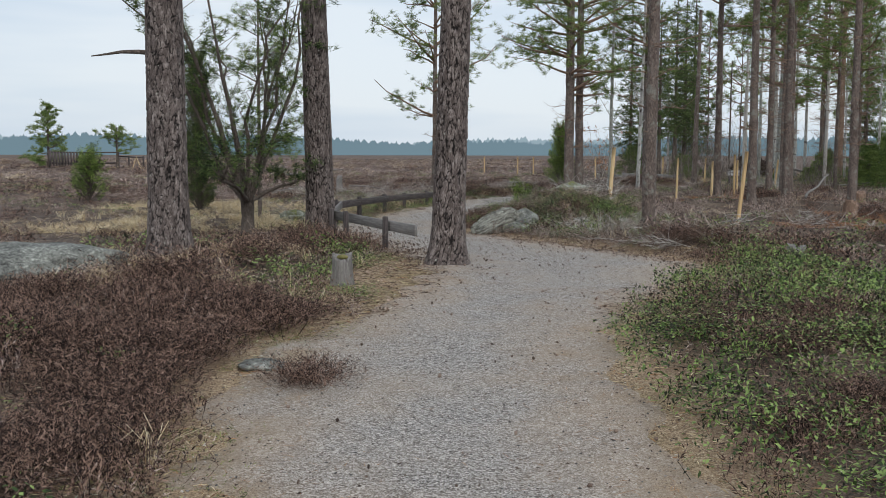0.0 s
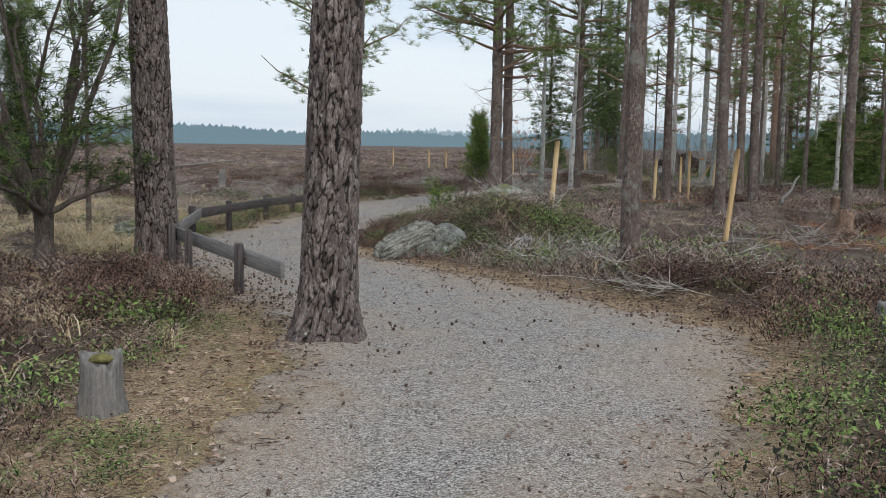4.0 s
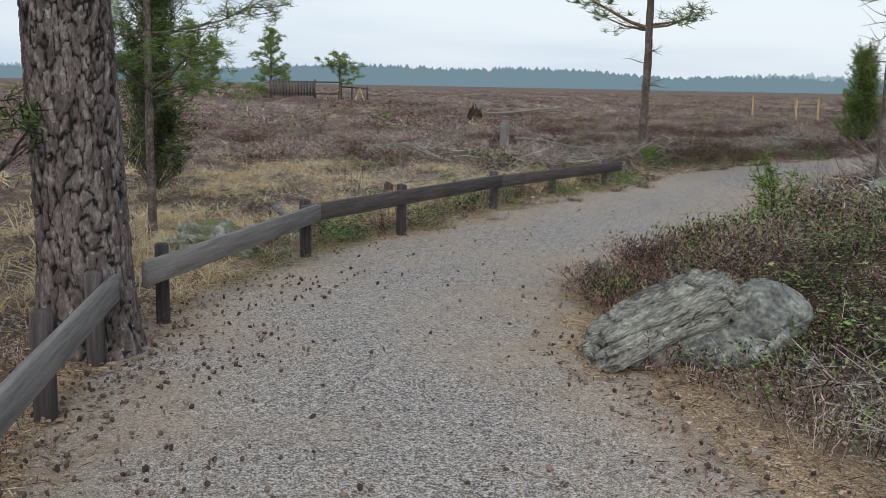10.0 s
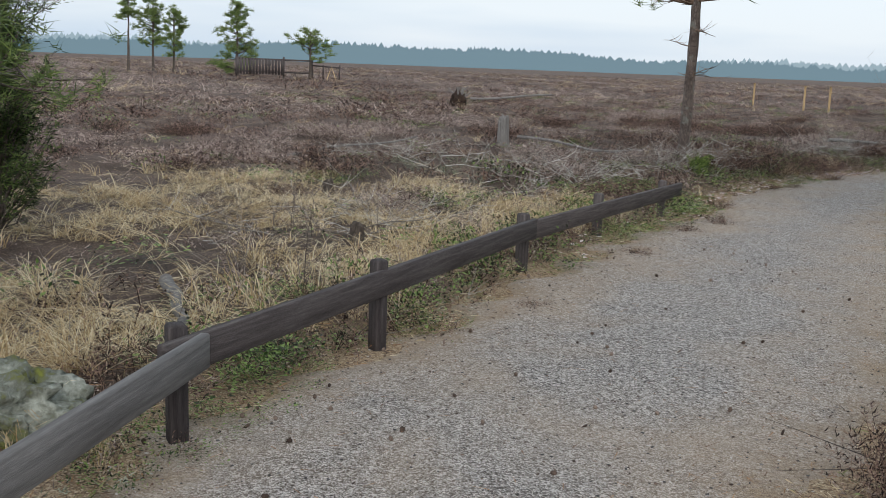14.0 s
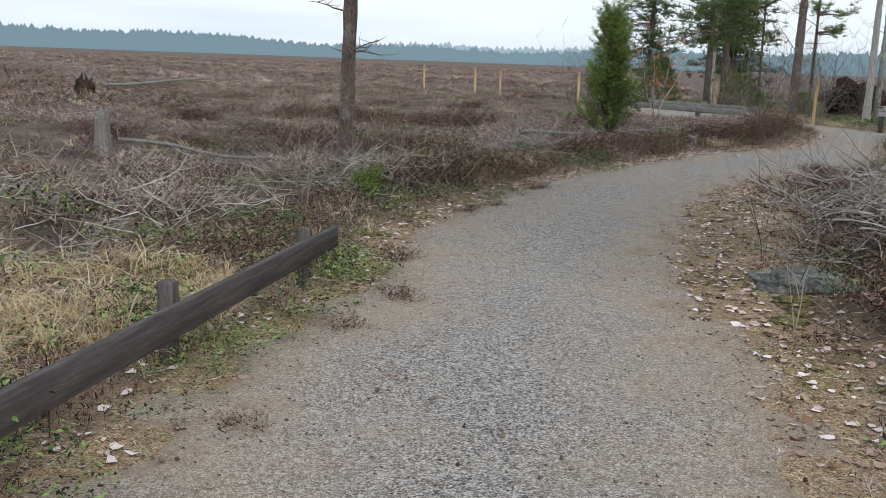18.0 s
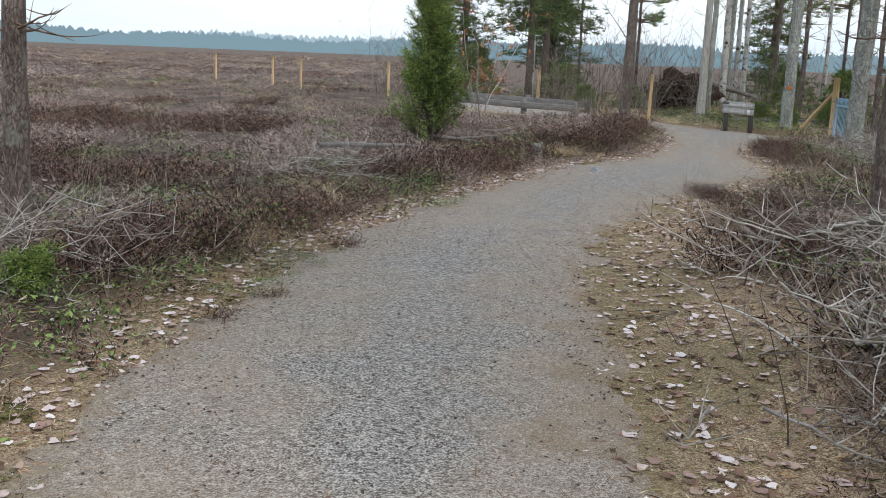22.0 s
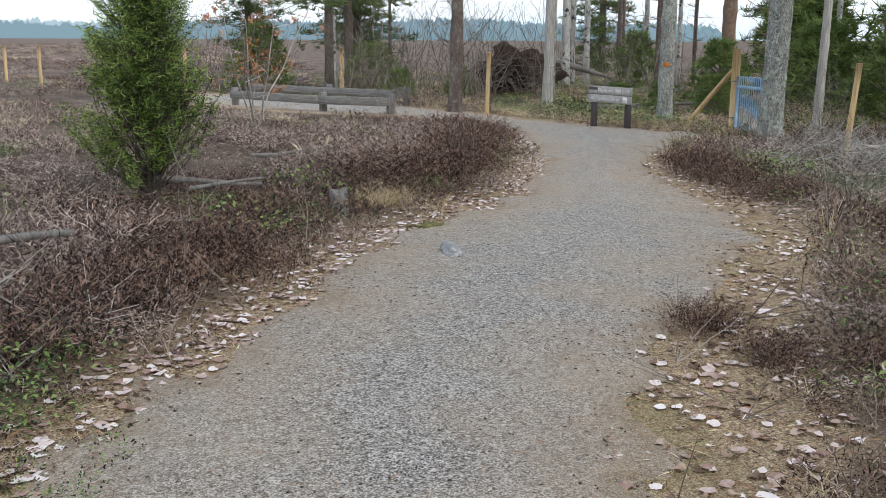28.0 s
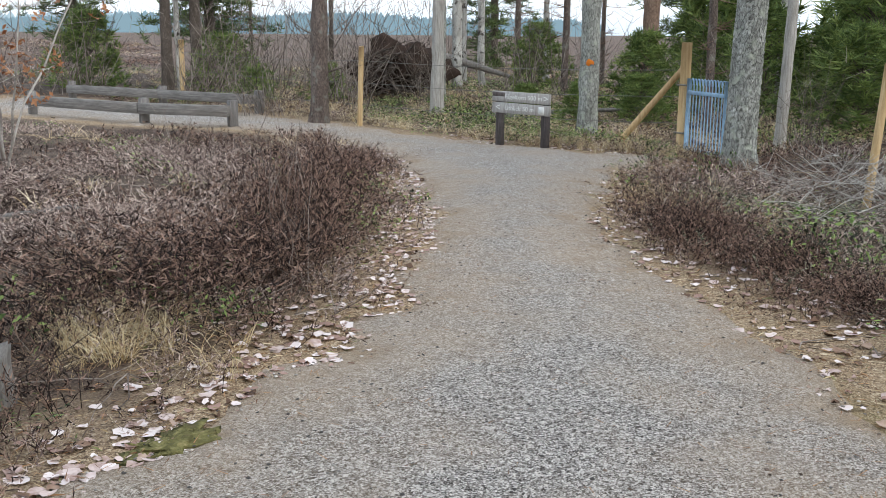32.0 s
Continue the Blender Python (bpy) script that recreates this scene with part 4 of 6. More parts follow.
def forest_spruce(x, y, kind, s, rz, label):
    """The first of each kind is built, the others are copies of it."""
    if kind not in first:
        first[kind] = tree(x, y, label, simple_trunk(11.5, 0.15, 0.02, 70 + kind, 12, 30, 0.005), M_BARK_DARK, SP[kind][0], SP[kind][1], M_NEEDLE_DARK, group="dark spruces", name="spruce_tree", rz=rz)
        first[kind].scale = (s, s, s)
        return
    o = copy_thing(first[kind], pose(x, y, height(x, y) - 0.03, 0, 0, rz) @ Matrix.Scale(s / first[kind].scale[0], 4))
    o.scale = (s, s, s)


for x, y, k, s, rz in [(13.3, 62.6, 2, 1.0, 20), (11.8, 60.2, 2, 0.9, 120), (14.3, 64.4, 0, 1.0, 200), (11.2, 66.0, 0, 0.9, 80), (16.0, 69.0, 0, 1.1, 10), 
                       (26.0, 57.0, 1, 1.1, 100), (30.5, 54.0, 1, 1.2, 300), (34, 50, 0, 1.2, 90),
                       (37, 55, 1, 1.3, 75), (29, 72, 1, 1.2, 60), (36, 68, 0, 1.3, 60), (41, 61, 1, 1.3, 160)]:
    forest_spruce(x + 1.0, y - 0.5, k, s, rz, "dark green spruce in the wood")

# the sparse pine wood to the right of the walk: copies of two pines
PW = []
for k, (hh, dd, st) in enumerate([(12, 0.15, 4.4), (11, 0.12, 3.6), (12.5, 0.17, 5.2)]):
    wood, crown = pine_parts(hh, dd / 2, st, 2.3, 140 + k, tufts=7, dead=1.0, gap=0.7, tuft=(12, 0.22, 0.022))
    PW.append((hh, dd, wood, crown))
made = {}
rng = np.random.default_rng(12)
spots = [(17.5, 36.5), (14.2, 42.0), (17.0, 43.5), (19.5, 33.0), (22.0, 38.5), (20.5, 45.0), (24.5, 43.5), (27.0, 36.0), (16.0, 38.9), (18.8, 49.5), (29.0, 41.0), (13.4, 39.7), 
         (30.5, 33.0), (32.0, 38.0), (21.0, 56.0), (24.8, 59.0), (19.0, 64.5), (22.6, 60.0), (27.5, 66.5), (17.4, 66.2), (34.0, 43.5), (36.5, 36.5), (19.0, 28.2), (29.5, 47.8), (25.4, 51.2),]
for k, (x, y) in enumerate(spots):
    q = k % 3
    hh, dd, wood, crown = PW[q]
    if q not in made:
        made[q] = tree(x, y, "tall pine with a bare reddish stem in the wood", simple_trunk(hh, dd / 2, dd / 5, 150 + q, 12, 36, 0.008), M_BARK_THIN, wood, crown, M_NEEDLE, group="pines of the wood", name="pine_tree", rz=37 * k, upper=M_BARK_WARM)
    else:
        copy_thing(made[q], pose(x, y, height(x, y) - 0.03, 0, 0, 67 * k) @ Matrix.Scale(rng.uniform(0.85, 1.1), 4))
birch0 = None
for k, (x, y) in enumerate([(18.9, 45.4), (21.9, 50.6), (23.0, 57.5), (14.0, 62.5), (18.2, 41.0), (22.0, 36.0), (26.5, 45.0), (20.6, 58.8), (25.6, 62.5), (28.0, 58.0)]):
    if birch0 is None:
        birch0 = bare_tree(26.5, 45.0, 9, 0.16, M_BIRCH, 170, "slim white birch stem in the wood", (0.01, 0.0), 14, "birch_tree", 2.0)
    elif k != 6:
        copy_thing(birch0, pose(x, y, height(x, y), 0, 0, 70 * k) @ Matrix.Scale(0.8 + 0.05 * k, 4))

# ---------------------------------------------------------------- low board fence on the left
def post(x, y, h, w, mat, parent=None, rz=0, d=None, name="post"):
    V, F = box(w, d or w, h + 0.25, 0.012)
    o = part(name, (V, F), mat, parent)
    o.matrix_basis = pose(x, y, height(x, y) + (h - 0.25) / 2, 0, 0, rz)
    return o


def rail(a, b, mat, parent, hgt=0.15, thick=0.045, name="board"):
    a, b = Vector(a), Vector(b)
    L = (b - a).length
    V, F = box(thick, hgt, L, 0.006)
    o = part(name, (V, F), mat, parent)
    ax = (b - a).normalized()
    side = ax.cross(Vector((0, 0, 1))).normalized()
    up = side.cross(ax)
    o.matrix_basis = Matrix.Translation((a + b) / 2) @ Matrix((side, up, ax)).transposed().to_4x4()
    return o


FENCE = [(-0.77, 14.88), (-1.52, 16.57), (-1.86, 17.45), (-2.03, 18.32), (-2.17, 21.04), (-1.81, 22.72), (-1.39, 25.25), (-0.97, 27.3), (-0.3, 29.45)]
fence = thing("board_fence", -1.5, 18.0, 0, 0, "low dark weathered board fence along the path", "fence")
off = Vector((1.5, -18.0, 0))
RAIL_Z = 0.42


def fpt(k, dx=0.0, z=RAIL_Z):
    x, y = FENCE[k]
    return Vector((x + dx, y, z)) + off


for k, (x, y) in enumerate(FENCE[:-1] + [(-0.40, 29.0)]):
    o = post(x - 0.09 + 1.5, y - 18.0 + (0.1 if k == 3 else 0.0), 0.53, 0.085, M_WOOD_DARK, fence, 10 * k)
    o.location.z = height(x, y) * 0.5 + (0.53 - 0.25) / 2 - (0.0, 0.0, 0.0, 0.0, 0.0, 0.0, 0.05, 0.1, 0.11)[k]
for a, b, dx, mat, za, zb in [(0, 2, 0.0, M_WOOD_OLD, 0, 0), (3, 4, 0.03, M_WOOD_OLD, 0, 0), (4, 6, 0.0, M_WOOD_DARK, 0, -0.05), (6, 8, 0.0, M_WOOD_DARK, -0.06, -0.13)]:
    A, B = fpt(a, dx, RAIL_Z + za), fpt(b, dx, RAIL_Z + zb)
    d = (B - A).normalized()
    rail(A - d * (1.0 if a == 0 else 0.32 if a == 3 else 0.22), B + d * (0.03 if b != 2 else 0.42), mat, fence)


# ---------------------------------------------------------------- shrubs under the trees at the end of the walk
rng = np.random.default_rng(14)
wood, crown = bushy(1.9, 2.2, 21, 420, lambda q: np.clip(1.1 - q, 0, 1) ** 0.6, (14, 0.22, 0.026), 0.1)
green = thing("spruce_bush", 21.5, 50.6, height(21.5, 50.6), 0, "bright green young spruce bush under the trees", "bush", "undergrowth")
part("stems", wood, M_BARK_DARK, green)
part("crown", crown, M_NEEDLE, green)
for x, y, s in [(20.2, 47.6, 0.9), (22.6, 49.0, 1.3), (23.6, 46.8, 1.2), (19.6, 51.9, 0.7), (23.8, 53.0, 1.4), (14.6, 61.0, 0.9), (22.4, 58.8, 0.8), (25.5, 55.5, 1.5), (12.0, 63.4, 0.9), (26.5, 48.5, 1.5), (25.0, 50.5, 1.4), (18.4, 50.7, 0.45), (17.3, 52.6, 0.4), (16.9, 50.6, 0.35), (19.4, 44.9, 0.6), (21.6, 44.6, 1.0), 
                (27.5, 52.5, 1.6), (24.0, 44.0, 1.3), (21.0, 41.5, 0.9), (15.2, 56.6, 0.4), (14.0, 57.6, 0.45)]:
    copy_thing(green, pose(x, y, height(x, y), 0, 0, rng.uniform(0, 360)) @ Matrix.Diagonal((s, s, s * rng.uniform(0.8, 1.3), 1)))
wood = []
for k in range(26):
    P, R = limb((rng.normal(0, 0.35), rng.normal(0, 0.35), 0), rng.uniform(0, 6.28), rng.uniform(0.9, 1.5), rng.uniform(1.0, 2.8), 0.012, rng, 0.1, 6)
    wood.append(tube(P, R, 3, False))
    for _ in range(6):
        P2, R2 = limb(P[rng.integers(1, 6)], rng.uniform(0, 6.28), rng.uniform(0.2, 1.0), rng.uniform(0.3, 0.8), 0.005, rng, 0.1, 4)
        wood.append(tube(P2, R2 + 0.001, 3, False))
twiggy = thing("bare_bush", 14.9, 55.3, height(14.9, 55.3), 0, "leafless grey-brown twiggy bush under the trees", "bush", "bare bushes")
part("branches", merge(wood), M_TWIG_DULL, twiggy)
for x, y, s in [(12.6, 57.6, 0.8), (13.9, 58.8, 1.0), (15.9, 57.4, 1.0), (17.1, 55.6, 0.7), (18.3, 54.0, 0.8), (19.3, 58.9, 1.1), (16.3, 61.4, 1.2), (11.4, 61.6, 0.9), (12.9, 54.6, 0.6), (20.8, 55.4, 0.9), (18.0, 59.8, 1.0), (10.2, 63.0, 1.0), (8.6, 64.5, 0.9), (17.4, 46.4, 0.5), (18.2, 48.8, 0.6), (15.3, 42.6, 0.6), (16.8, 43.6, 0.8), (10.9, 38.6, 0.9), (8.6, 34.6, 0.7), (6.6, 50.5, 0.7), (5.9, 47.4, 0.5)]:
    copy_thing(twiggy, pose(x, y, height(x, y), 0, 0, rng.uniform(0, 360)) @ Matrix.Scale(s, 4))

# ---------------------------------------------------------------- places of the smaller things
ROCK = (1.02, 18.75)
POLES = [(3.77, 22.7, 1.25, 0.09, (0.07, 0)), (5.69, 19.3, 1.4, 0.075, (0.1, 0)), (6.4, 27.5, 1.25, 0.055, (0.02, 0)), (8.3, 28.6, 1.25, 0.06, (0, 0)), (10.4, 35.5, 1.3, 0.07, (0, 0)), (9.0, 33.6, 1.3, 0.09, (0.02, 0)),
         (12.9, 59.0, 1.32, 0.12, (0, 0)), (13.6, 52.2, 1.27, 0.085, (0.03, 0)), (14.3, 43.3, 1.35, 0.08, (0.1, 0))]
FARPOLES = [(3.2, 78.0), (5.3, 71.5), (6.2, 69.0), (8.6, 63.0), (9.4, 62.0)]
WIRE = [(12.9, 59.0), (13.6, 52.2), (15.78, 47.15)]
GATE = [(15.78, 47.15), (15.52, 46.2)]
BRACE = (15.38, 48.05)
SIGN = [(13.83, 48.7), (14.15, 48.0)]
BEAMS = [[(9.3, 56.6), (10.5, 53.9), (11.55, 52.7)], [(10.75, 60.0), (11.9, 57.4), (12.98, 55.1)]]
ROOTS = (17.8, 58.2)
GAZ = (-36.4, 98.4)
BEECH = (7.6, 48.6)
BUSHES = [(-0.85, 6.2, 0.66, 0.25), (-2.1, 8.8, 1.0, 0.36), (-2.1, 15.2, 1.0, 0.42), (-2.6, 9.4, 1.3, 0.45), (3.35, 14.6, 0.9, 0.38), (-2.15, 11.3, 1.0, 0.36), (-1.65, 8.0, 0.7, 0.3), (3.95, 14.3, 1.0, 0.38), (0.55, 20.1, 0.75, 0.35), (0.75, 21.1, 0.7, 0.4), (1.2, 21.9, 0.7, 0.35),
          (0.9, 34.3, 1.2, 0.45), (0.4, 33.6, 1.0, 0.42), (1.7, 35.5, 1.0, 0.4), (3.4, 38.5, 1.3, 0.46), (4.15, 39.3, 1.15, 0.46), (4.9, 40.1, 1.0, 0.42), (7.3, 42.7, 1.6, 0.5), (8.1, 42.9, 1.0, 0.5), (8.5, 43.5, 1.1, 0.55), (9.0, 44.2, 1.0, 0.55), (9.8, 45.5, 0.9, 0.5), (10.4, 46.6, 0.9, 0.4),
          (10.5, 47.9, 1.0, 0.4), (9.9, 49.3, 1.2, 0.35), (8.2, 37.4, 0.7, 0.26), (5.6, 33.8, 0.6, 0.38), (5.2, 33.3, 0.6, 0.4), (11.2, 42.4, 0.9, 0.35), (11.5, 43.0, 0.8, 0.35), (11.0, 41.6, 0.8, 0.35), (10.8, 40.8, 0.8, 0.3),
          (7.0, 37.6, 0.55, 0.22), (6.95, 37.0, 0.5, 0.22), (7.3, 36.6, 0.6, 0.25), (7.0, 36.1, 0.5, 0.22), (-1.25, 13.2, 0.9, 0.42), (-1.6, 12.6, 0.9, 0.38), (1.0, 32.6, 0.28, 0.14), (1.35, 33.1, 0.25, 0.12), (2.1, 34.75, 0.38, 0.15), (0.15, 28.7, 0.3, 0.18), (0.2, 30.0, 0.34, 0.2), (-2.0, 23.8, 0.4, 0.15), (-0.6, 26.4, 0.3, 0.12), (-1.2, 24.0, 0.25, 0.1), (-0.2, 28.0, 0.3, 0.14)]
BRUSH = [(4.1, 30.2, 1.1, 1.0, 60, 0.4), (3.2, 16.6, 1.6, 1.0, 45, 0.14), (2.9, 14.6, 1.3, 0.6, 24, 0.1), (-0.3, 33.6, 1.4, 1.2, 40, 0.25), (2.7, 38.6, 1.6, 1.0, 45, 0.3), (13.4, 42.0, 1.6, 1.2, 80, 0.45), (14.1, 43.6, 1.0, 0.9, 46, 0.5), (5.2, 32.4, 1.0, 1.0, 35, 0.4),
         (3.2, 22.6, 0.9, 0.7, 30, 0.3), (-3.4, 26.4, 1.6, 1.5, 24, 0.2), (-2.2, 31.5, 2.4, 2.0, 50, 0.3), (7.3, 20.0, 2.0, 2.0, 30, 0.15), (2.4, 18.0, 1.1, 0.6, 26, 0.12), (-4.6, 33.0, 2.0, 2.0, 30, 0.3)]

# ---------------------------------------------------------------- rocks and stumps
M_PALESTONE = material("pale_stone", [(108, 107, 106), (150, 149, 149), (192, 191, 192)], 12, bump=0.6, bump_scale=60)
M_MOSSROCK = material("mossy_rock", [(140, 144, 58), (112, 114, 70), (116, 118, 106), (158, 160, 148), (196, 198, 186)], 6.0, bump=1.0, bump_scale=34, fine=0.35)


def rock(x, y, r, label, seed=1, z=0.0, rot=(0, 0, 0), mat=None, sub=4, rough=0.3, name="rock", freq=1.6):
    V, F = blob(r, sub, rough, freq, seed)
    return single(name, (V, F), mat or M_ROCK, pose(x, y, height(x, y) + z, *rot), label, "rock", smooth=True)


V, F = blob((1, 1, 1), 6, 0.0, 1.8, 3)
V = np.sign(V) * np.abs(V) ** 0.58 * (0.52, 0.3, 0.26)
bed = V[:, 2] * 17 + 2.6 * V[:, 1] + 0.7 * V[:, 0] + 0.35 * np.sin(6 * V[:, 0])
ledge = np.random.default_rng(8).uniform(-1, 1, 64)[np.floor(bed).astype(int) % 64]
for k, v in enumerate(V):
    c = Vector(v) * 2.4
    V[k] = v * (1 + 0.16 * noise.noise(c) + 0.09 * noise.noise(c * 3.3) + 0.05 * noise.noise(c * 9) + 0.03 * noise.noise(c * 21))
V[:, :2] *= 1 + 0.11 * ledge[:, None] * (V[:, 2:3] > -0.1)
V *= 1 - 0.07 * (np.abs(bed % 1 - 0.5) > 0.42)[:, None]
crack = V[:, 1] * 0.8 + 0.32 * V[:, 0] + 0.02 * np.sin(14 * V[:, 0])
for at, deep, wide in ((0.0, 0.12, 0.02), (0.15, 0.07, 0.014), (-0.16, 0.06, 0.012)):
    V[:, 2] -= deep * np.exp(-((crack - at) / wide) ** 2) * (V[:, 2] > 0)
V[:, 2] -= 0.09 * np.exp(-((V[:, 0] - 0.25 + 0.3 * V[:, 1]) / 0.018) ** 2) * (V[:, 2] > 0)
single("rock", (V, F), M_SLAB, pose(ROCK[0], ROCK[1], height(*ROCK) + 0.08, 0, -27, 34), "sloping layered rock slab with pale lichen beside the path", "rock")
rock(ROCK[0] + 0.5, ROCK[1] + 0.15, (0.3, 0.25, 0.2), "split grey stone at the slab's upper end", 5, 0.18, (10, -15, 60))
rock(ROCK[0] + 0.35, ROCK[1] - 0.12, (0.34, 0.2, 0.13), "split grey stone at the slab's foot", 6, 0.06, (10, -15, 30))
rock(2.6, 18.9, (0.17, 0.13, 0.1), "small rounded grey stone in the undergrowth", 7, 0.05)
rock(2.9, 22.4, (0.34, 0.28, 0.18), "grey stone with a cap of yellow moss", 8, 0.1, (0, 0, 0), M_MOSSROCK)
rock(0.42, 20.6, (0.16, 0.13, 0.14), "pale grey stone under a heather clump", 9, 0.05)
rock(3.14, 29.27, (0.42, 0.3, 0.1), "flat grey-green lichened rock beside the path", 11, 0.02)
rock(-4.6, 10.9, (1.2, 0.7, 0.26), "broad flat grey rock covered with pale lichen", 12, 0.05, (0, 0, 20))
rock(-3.1, 20.9, (0.38, 0.28, 0.22), "mossy boulder behind the board fence", 13, 0.04, (0, 0, 30), M_MOSSROCK, 5, 0.5, freq=3.2)
rock(6.61, 39.96, (0.22, 0.065, 0.055), "pale oblong stone lying on the gravel", 15, 0.025, (0, 0, 75), M_PALESTONE, 4, 0.22)
rock(-1.2, 6.6, (0.16, 0.12, 0.05), "flat pale stone in the grass edge", 16, 0.02)
for k, (x, y, r) in enumerate([(5.9, 42.9, 0.26), (2.85, 28.8, 0.17), (2.6, 28.3, 0.14), (2.75, 28.5, 0.1), (0.0, 31.2, 0.16), (6.9, 41.0, 0.2)]):
    V, F = blob((r, r * 0.7, r * 0.13), 4, 0.7, 3.5, 20 + k)
    z = 0.0
    single("moss_cushion", (V, F), M_MOSS, pose(x, y, height(x, y) + z, 0, 0, 40 * k), "cushion of yellow-green moss at the gravel's edge", "moss", "moss cushions", smooth=True)


def stump(x, y, d, h, label, seed, name="tree_stump", mat=None, moss=False):
    rng = np.random.default_rng(seed)
    sides, rings = 28, 14
    a = np.linspace(0, 2 * np.pi, sides, endpoint=False)
    top = h * (1 + 0.12 * np.sin(a * 2 + seed) + 0.05 * rng.normal(size=sides))
    V = []
    for k in range(rings):
        t = k / (rings - 1)
        flare = 1 + 0.55 * (1 - t) ** 3 * (0.6 + 0.4 * np.sin(a * 4 + seed))
        groove = 1 + 0.07 * np.sin(a * 9 + seed) + 0.03 * rng.normal(size=sides)
        R = d / 2 * flare * groove
        V.append(np.stack([R * np.cos(a), R * np.sin(a), -0.08 + t * (top + 0.08)], -1))
    for q in (0.7, 0.35):
        V.append(np.stack([d / 2 * q * np.cos(a), d / 2 * q * np.sin(a), top * (0.95 + 0.03 * q)], -1))
    V = np.concatenate(V)
    n = rings + 2
    i, j = np.meshgrid(np.arange(n - 1), np.arange(sides), indexing="ij")
    F = np.stack([i * sides + j, i * sides + (j + 1) % sides, (i + 1) * sides + (j + 1) % sides, (i + 1) * sides + j], -1).reshape(-1, 4)
    lid = np.stack([(n - 1) * sides + np.zeros(sides - 2, int), (n - 1) * sides + np.arange(1, sides - 1), (n - 1) * sides + np.arange(2, sides)], -1)
    t = thing(name, x, y, height(x, y), 0, label, "stump")
    part("wood", (V, [F, lid]), mat or M_WOOD_GREY, t)
    if moss:
        W, G = blob((d * 0.4, d * 0.36, 0.03), 2, 0.3, 3, seed)
        m = part("moss", (W, G), M_MOSS, t, "yellow-green moss cap", True)
        m.location.z = h * 0.98
    return t


stump(-1.04, 10.25, 0.2, 0.29, "weathered grey tree stump with a mossy top", 1, moss=True)
stump(6.4, 41.75, 0.15, 0.22, "small grey splintered stump at the path's edge", 2)
stump(-3.85, 37.2, 0.21, 0.52, "tall bleached grey stump standing in the bog", 3)
stump(-3.0, 25.6, 0.12, 0.18, "rotten dark little stump in the dry grass", 4, mat=M_BARK_DARK)
stump(-4.6, 29.2, 0.13, 0.2, "rotten dark little stump in the dry grass", 5, mat=M_BARK_DARK)
stump(9.2, 22.6, 0.3, 0.35, "freshly cut stump with an orange-brown face", 6, mat=M_BARK_WARM)
stump(10.6, 25.6, 0.36, 0.3, "freshly cut stump with an orange-brown face", 7, mat=M_BARK_WARM)
stump(4.4, 12.4, 0.22, 0.22, "grey stump among the bushes", 8)
stump(8.2, 18.3, 0.2, 0.2, "low grey stump in the clearing", 9)


# ---------------------------------------------------------------- poles, wire fence, gate, sign, kerb beams
def pole(x, y, h, d, label, lean=(0, 0), mat=None, name="fence_pole", group="fresh wooden poles", zig=0.0):
    z = np.linspace(-0.2, h, 7)
    R = np.full(7, d / 2) * (1 + 0.03 * np.sin(np.arange(7) * 2.1 + x))
    P = np.stack([lean[0] * z, lean[1] * z, z], -1)
    V, F = tube(P, R, 12)
    V[:, 2] += np.where(V[:, 2] > h - 0.02, V[:, 0] * 0.15, 0)
    return single(name, (V, F), mat or M_WOOD_NEW, pose(x, y, height(x, y) + zig), label, "pole", group, smooth=False)


FRESH = "round fresh-cut wooden pole standing in the heath"
for x, y, h, d, lean in POLES:
    pole(x, y, h, d, FRESH, lean)
for x, y in FARPOLES:
    pole(x, y, 1.25, 0.1, "distant pale fence pole out on the bog", (0, 0), group="distant poles")

wire = thing("wire_fence", WIRE[0][0], WIRE[0][1], 0, 0, "thin sagging fence wire strung between the poles", "wire fence")
for z in (0.35, 0.7, 1.05):
    for a, b in zip(WIRE, WIRE[1:]):
        s = np.linspace(0, 1, 7)
        P = np.stack([a[0] + (b[0] - a[0]) * s - WIRE[0][0], a[1] + (b[1] - a[1]) * s - WIRE[0][1], z - 0.05 * np.sin(s * np.pi)], -1)
        part("wire", tube(P, np.full(7, 0.004), 4, False), M_WIRE, wire)

# the gate: frame and bars of blue steel, hung on a stout pole with a slanting brace
gx0, gy0 = GATE[0]
gdir = (Vector(GATE[1]) - Vector(GATE[0])).normalized()
gang = math.degrees(math.atan2(gdir.y, gdir.x))
gate_post = thing("gate_post", gx0, gy0, height(gx0, gy0), 0, "stout wooden gate post with a slanting brace pole", "post")
part("post", tube(np.array([(0, 0, -0.2), (0, 0, 0.7), (0.0, 0, 1.5)]), [0.075, 0.072, 0.07], 14), M_WOOD_NEW, gate_post)
bx, by = BRACE[0] - gx0, BRACE[1] - gy0
part("brace", tube(np.array([(bx, by, 0.02), (bx * 0.5, by * 0.5, 0.62), (0, 0, 1.2)]), [0.045, 0.043, 0.04], 10), M_WOOD_NEW, gate_post, "reddish slanting brace pole")
for z in (0.32, 0.95):
    V, F = box(0.16, 0.16, 0.02, 0.004)
    o = part("hinge_strap", (V, F), M_WIRE, gate_post, "dark iron hinge strap")
    o.location = (0, 0, z)
gate = thing("gate", gx0, gy0, height(gx0, gy0) + 0.06, gang, "light blue steel bar gate hung on a wooden post", "gate")
GW, GH = 0.98, 0.98
for x in (0.1, GW):
    part("stile", tube(np.array([(x, 0, 0.0), (x, 0, 0.5), (x, 0, GH)]), [0.022] * 3, 8), M_STEEL, gate)
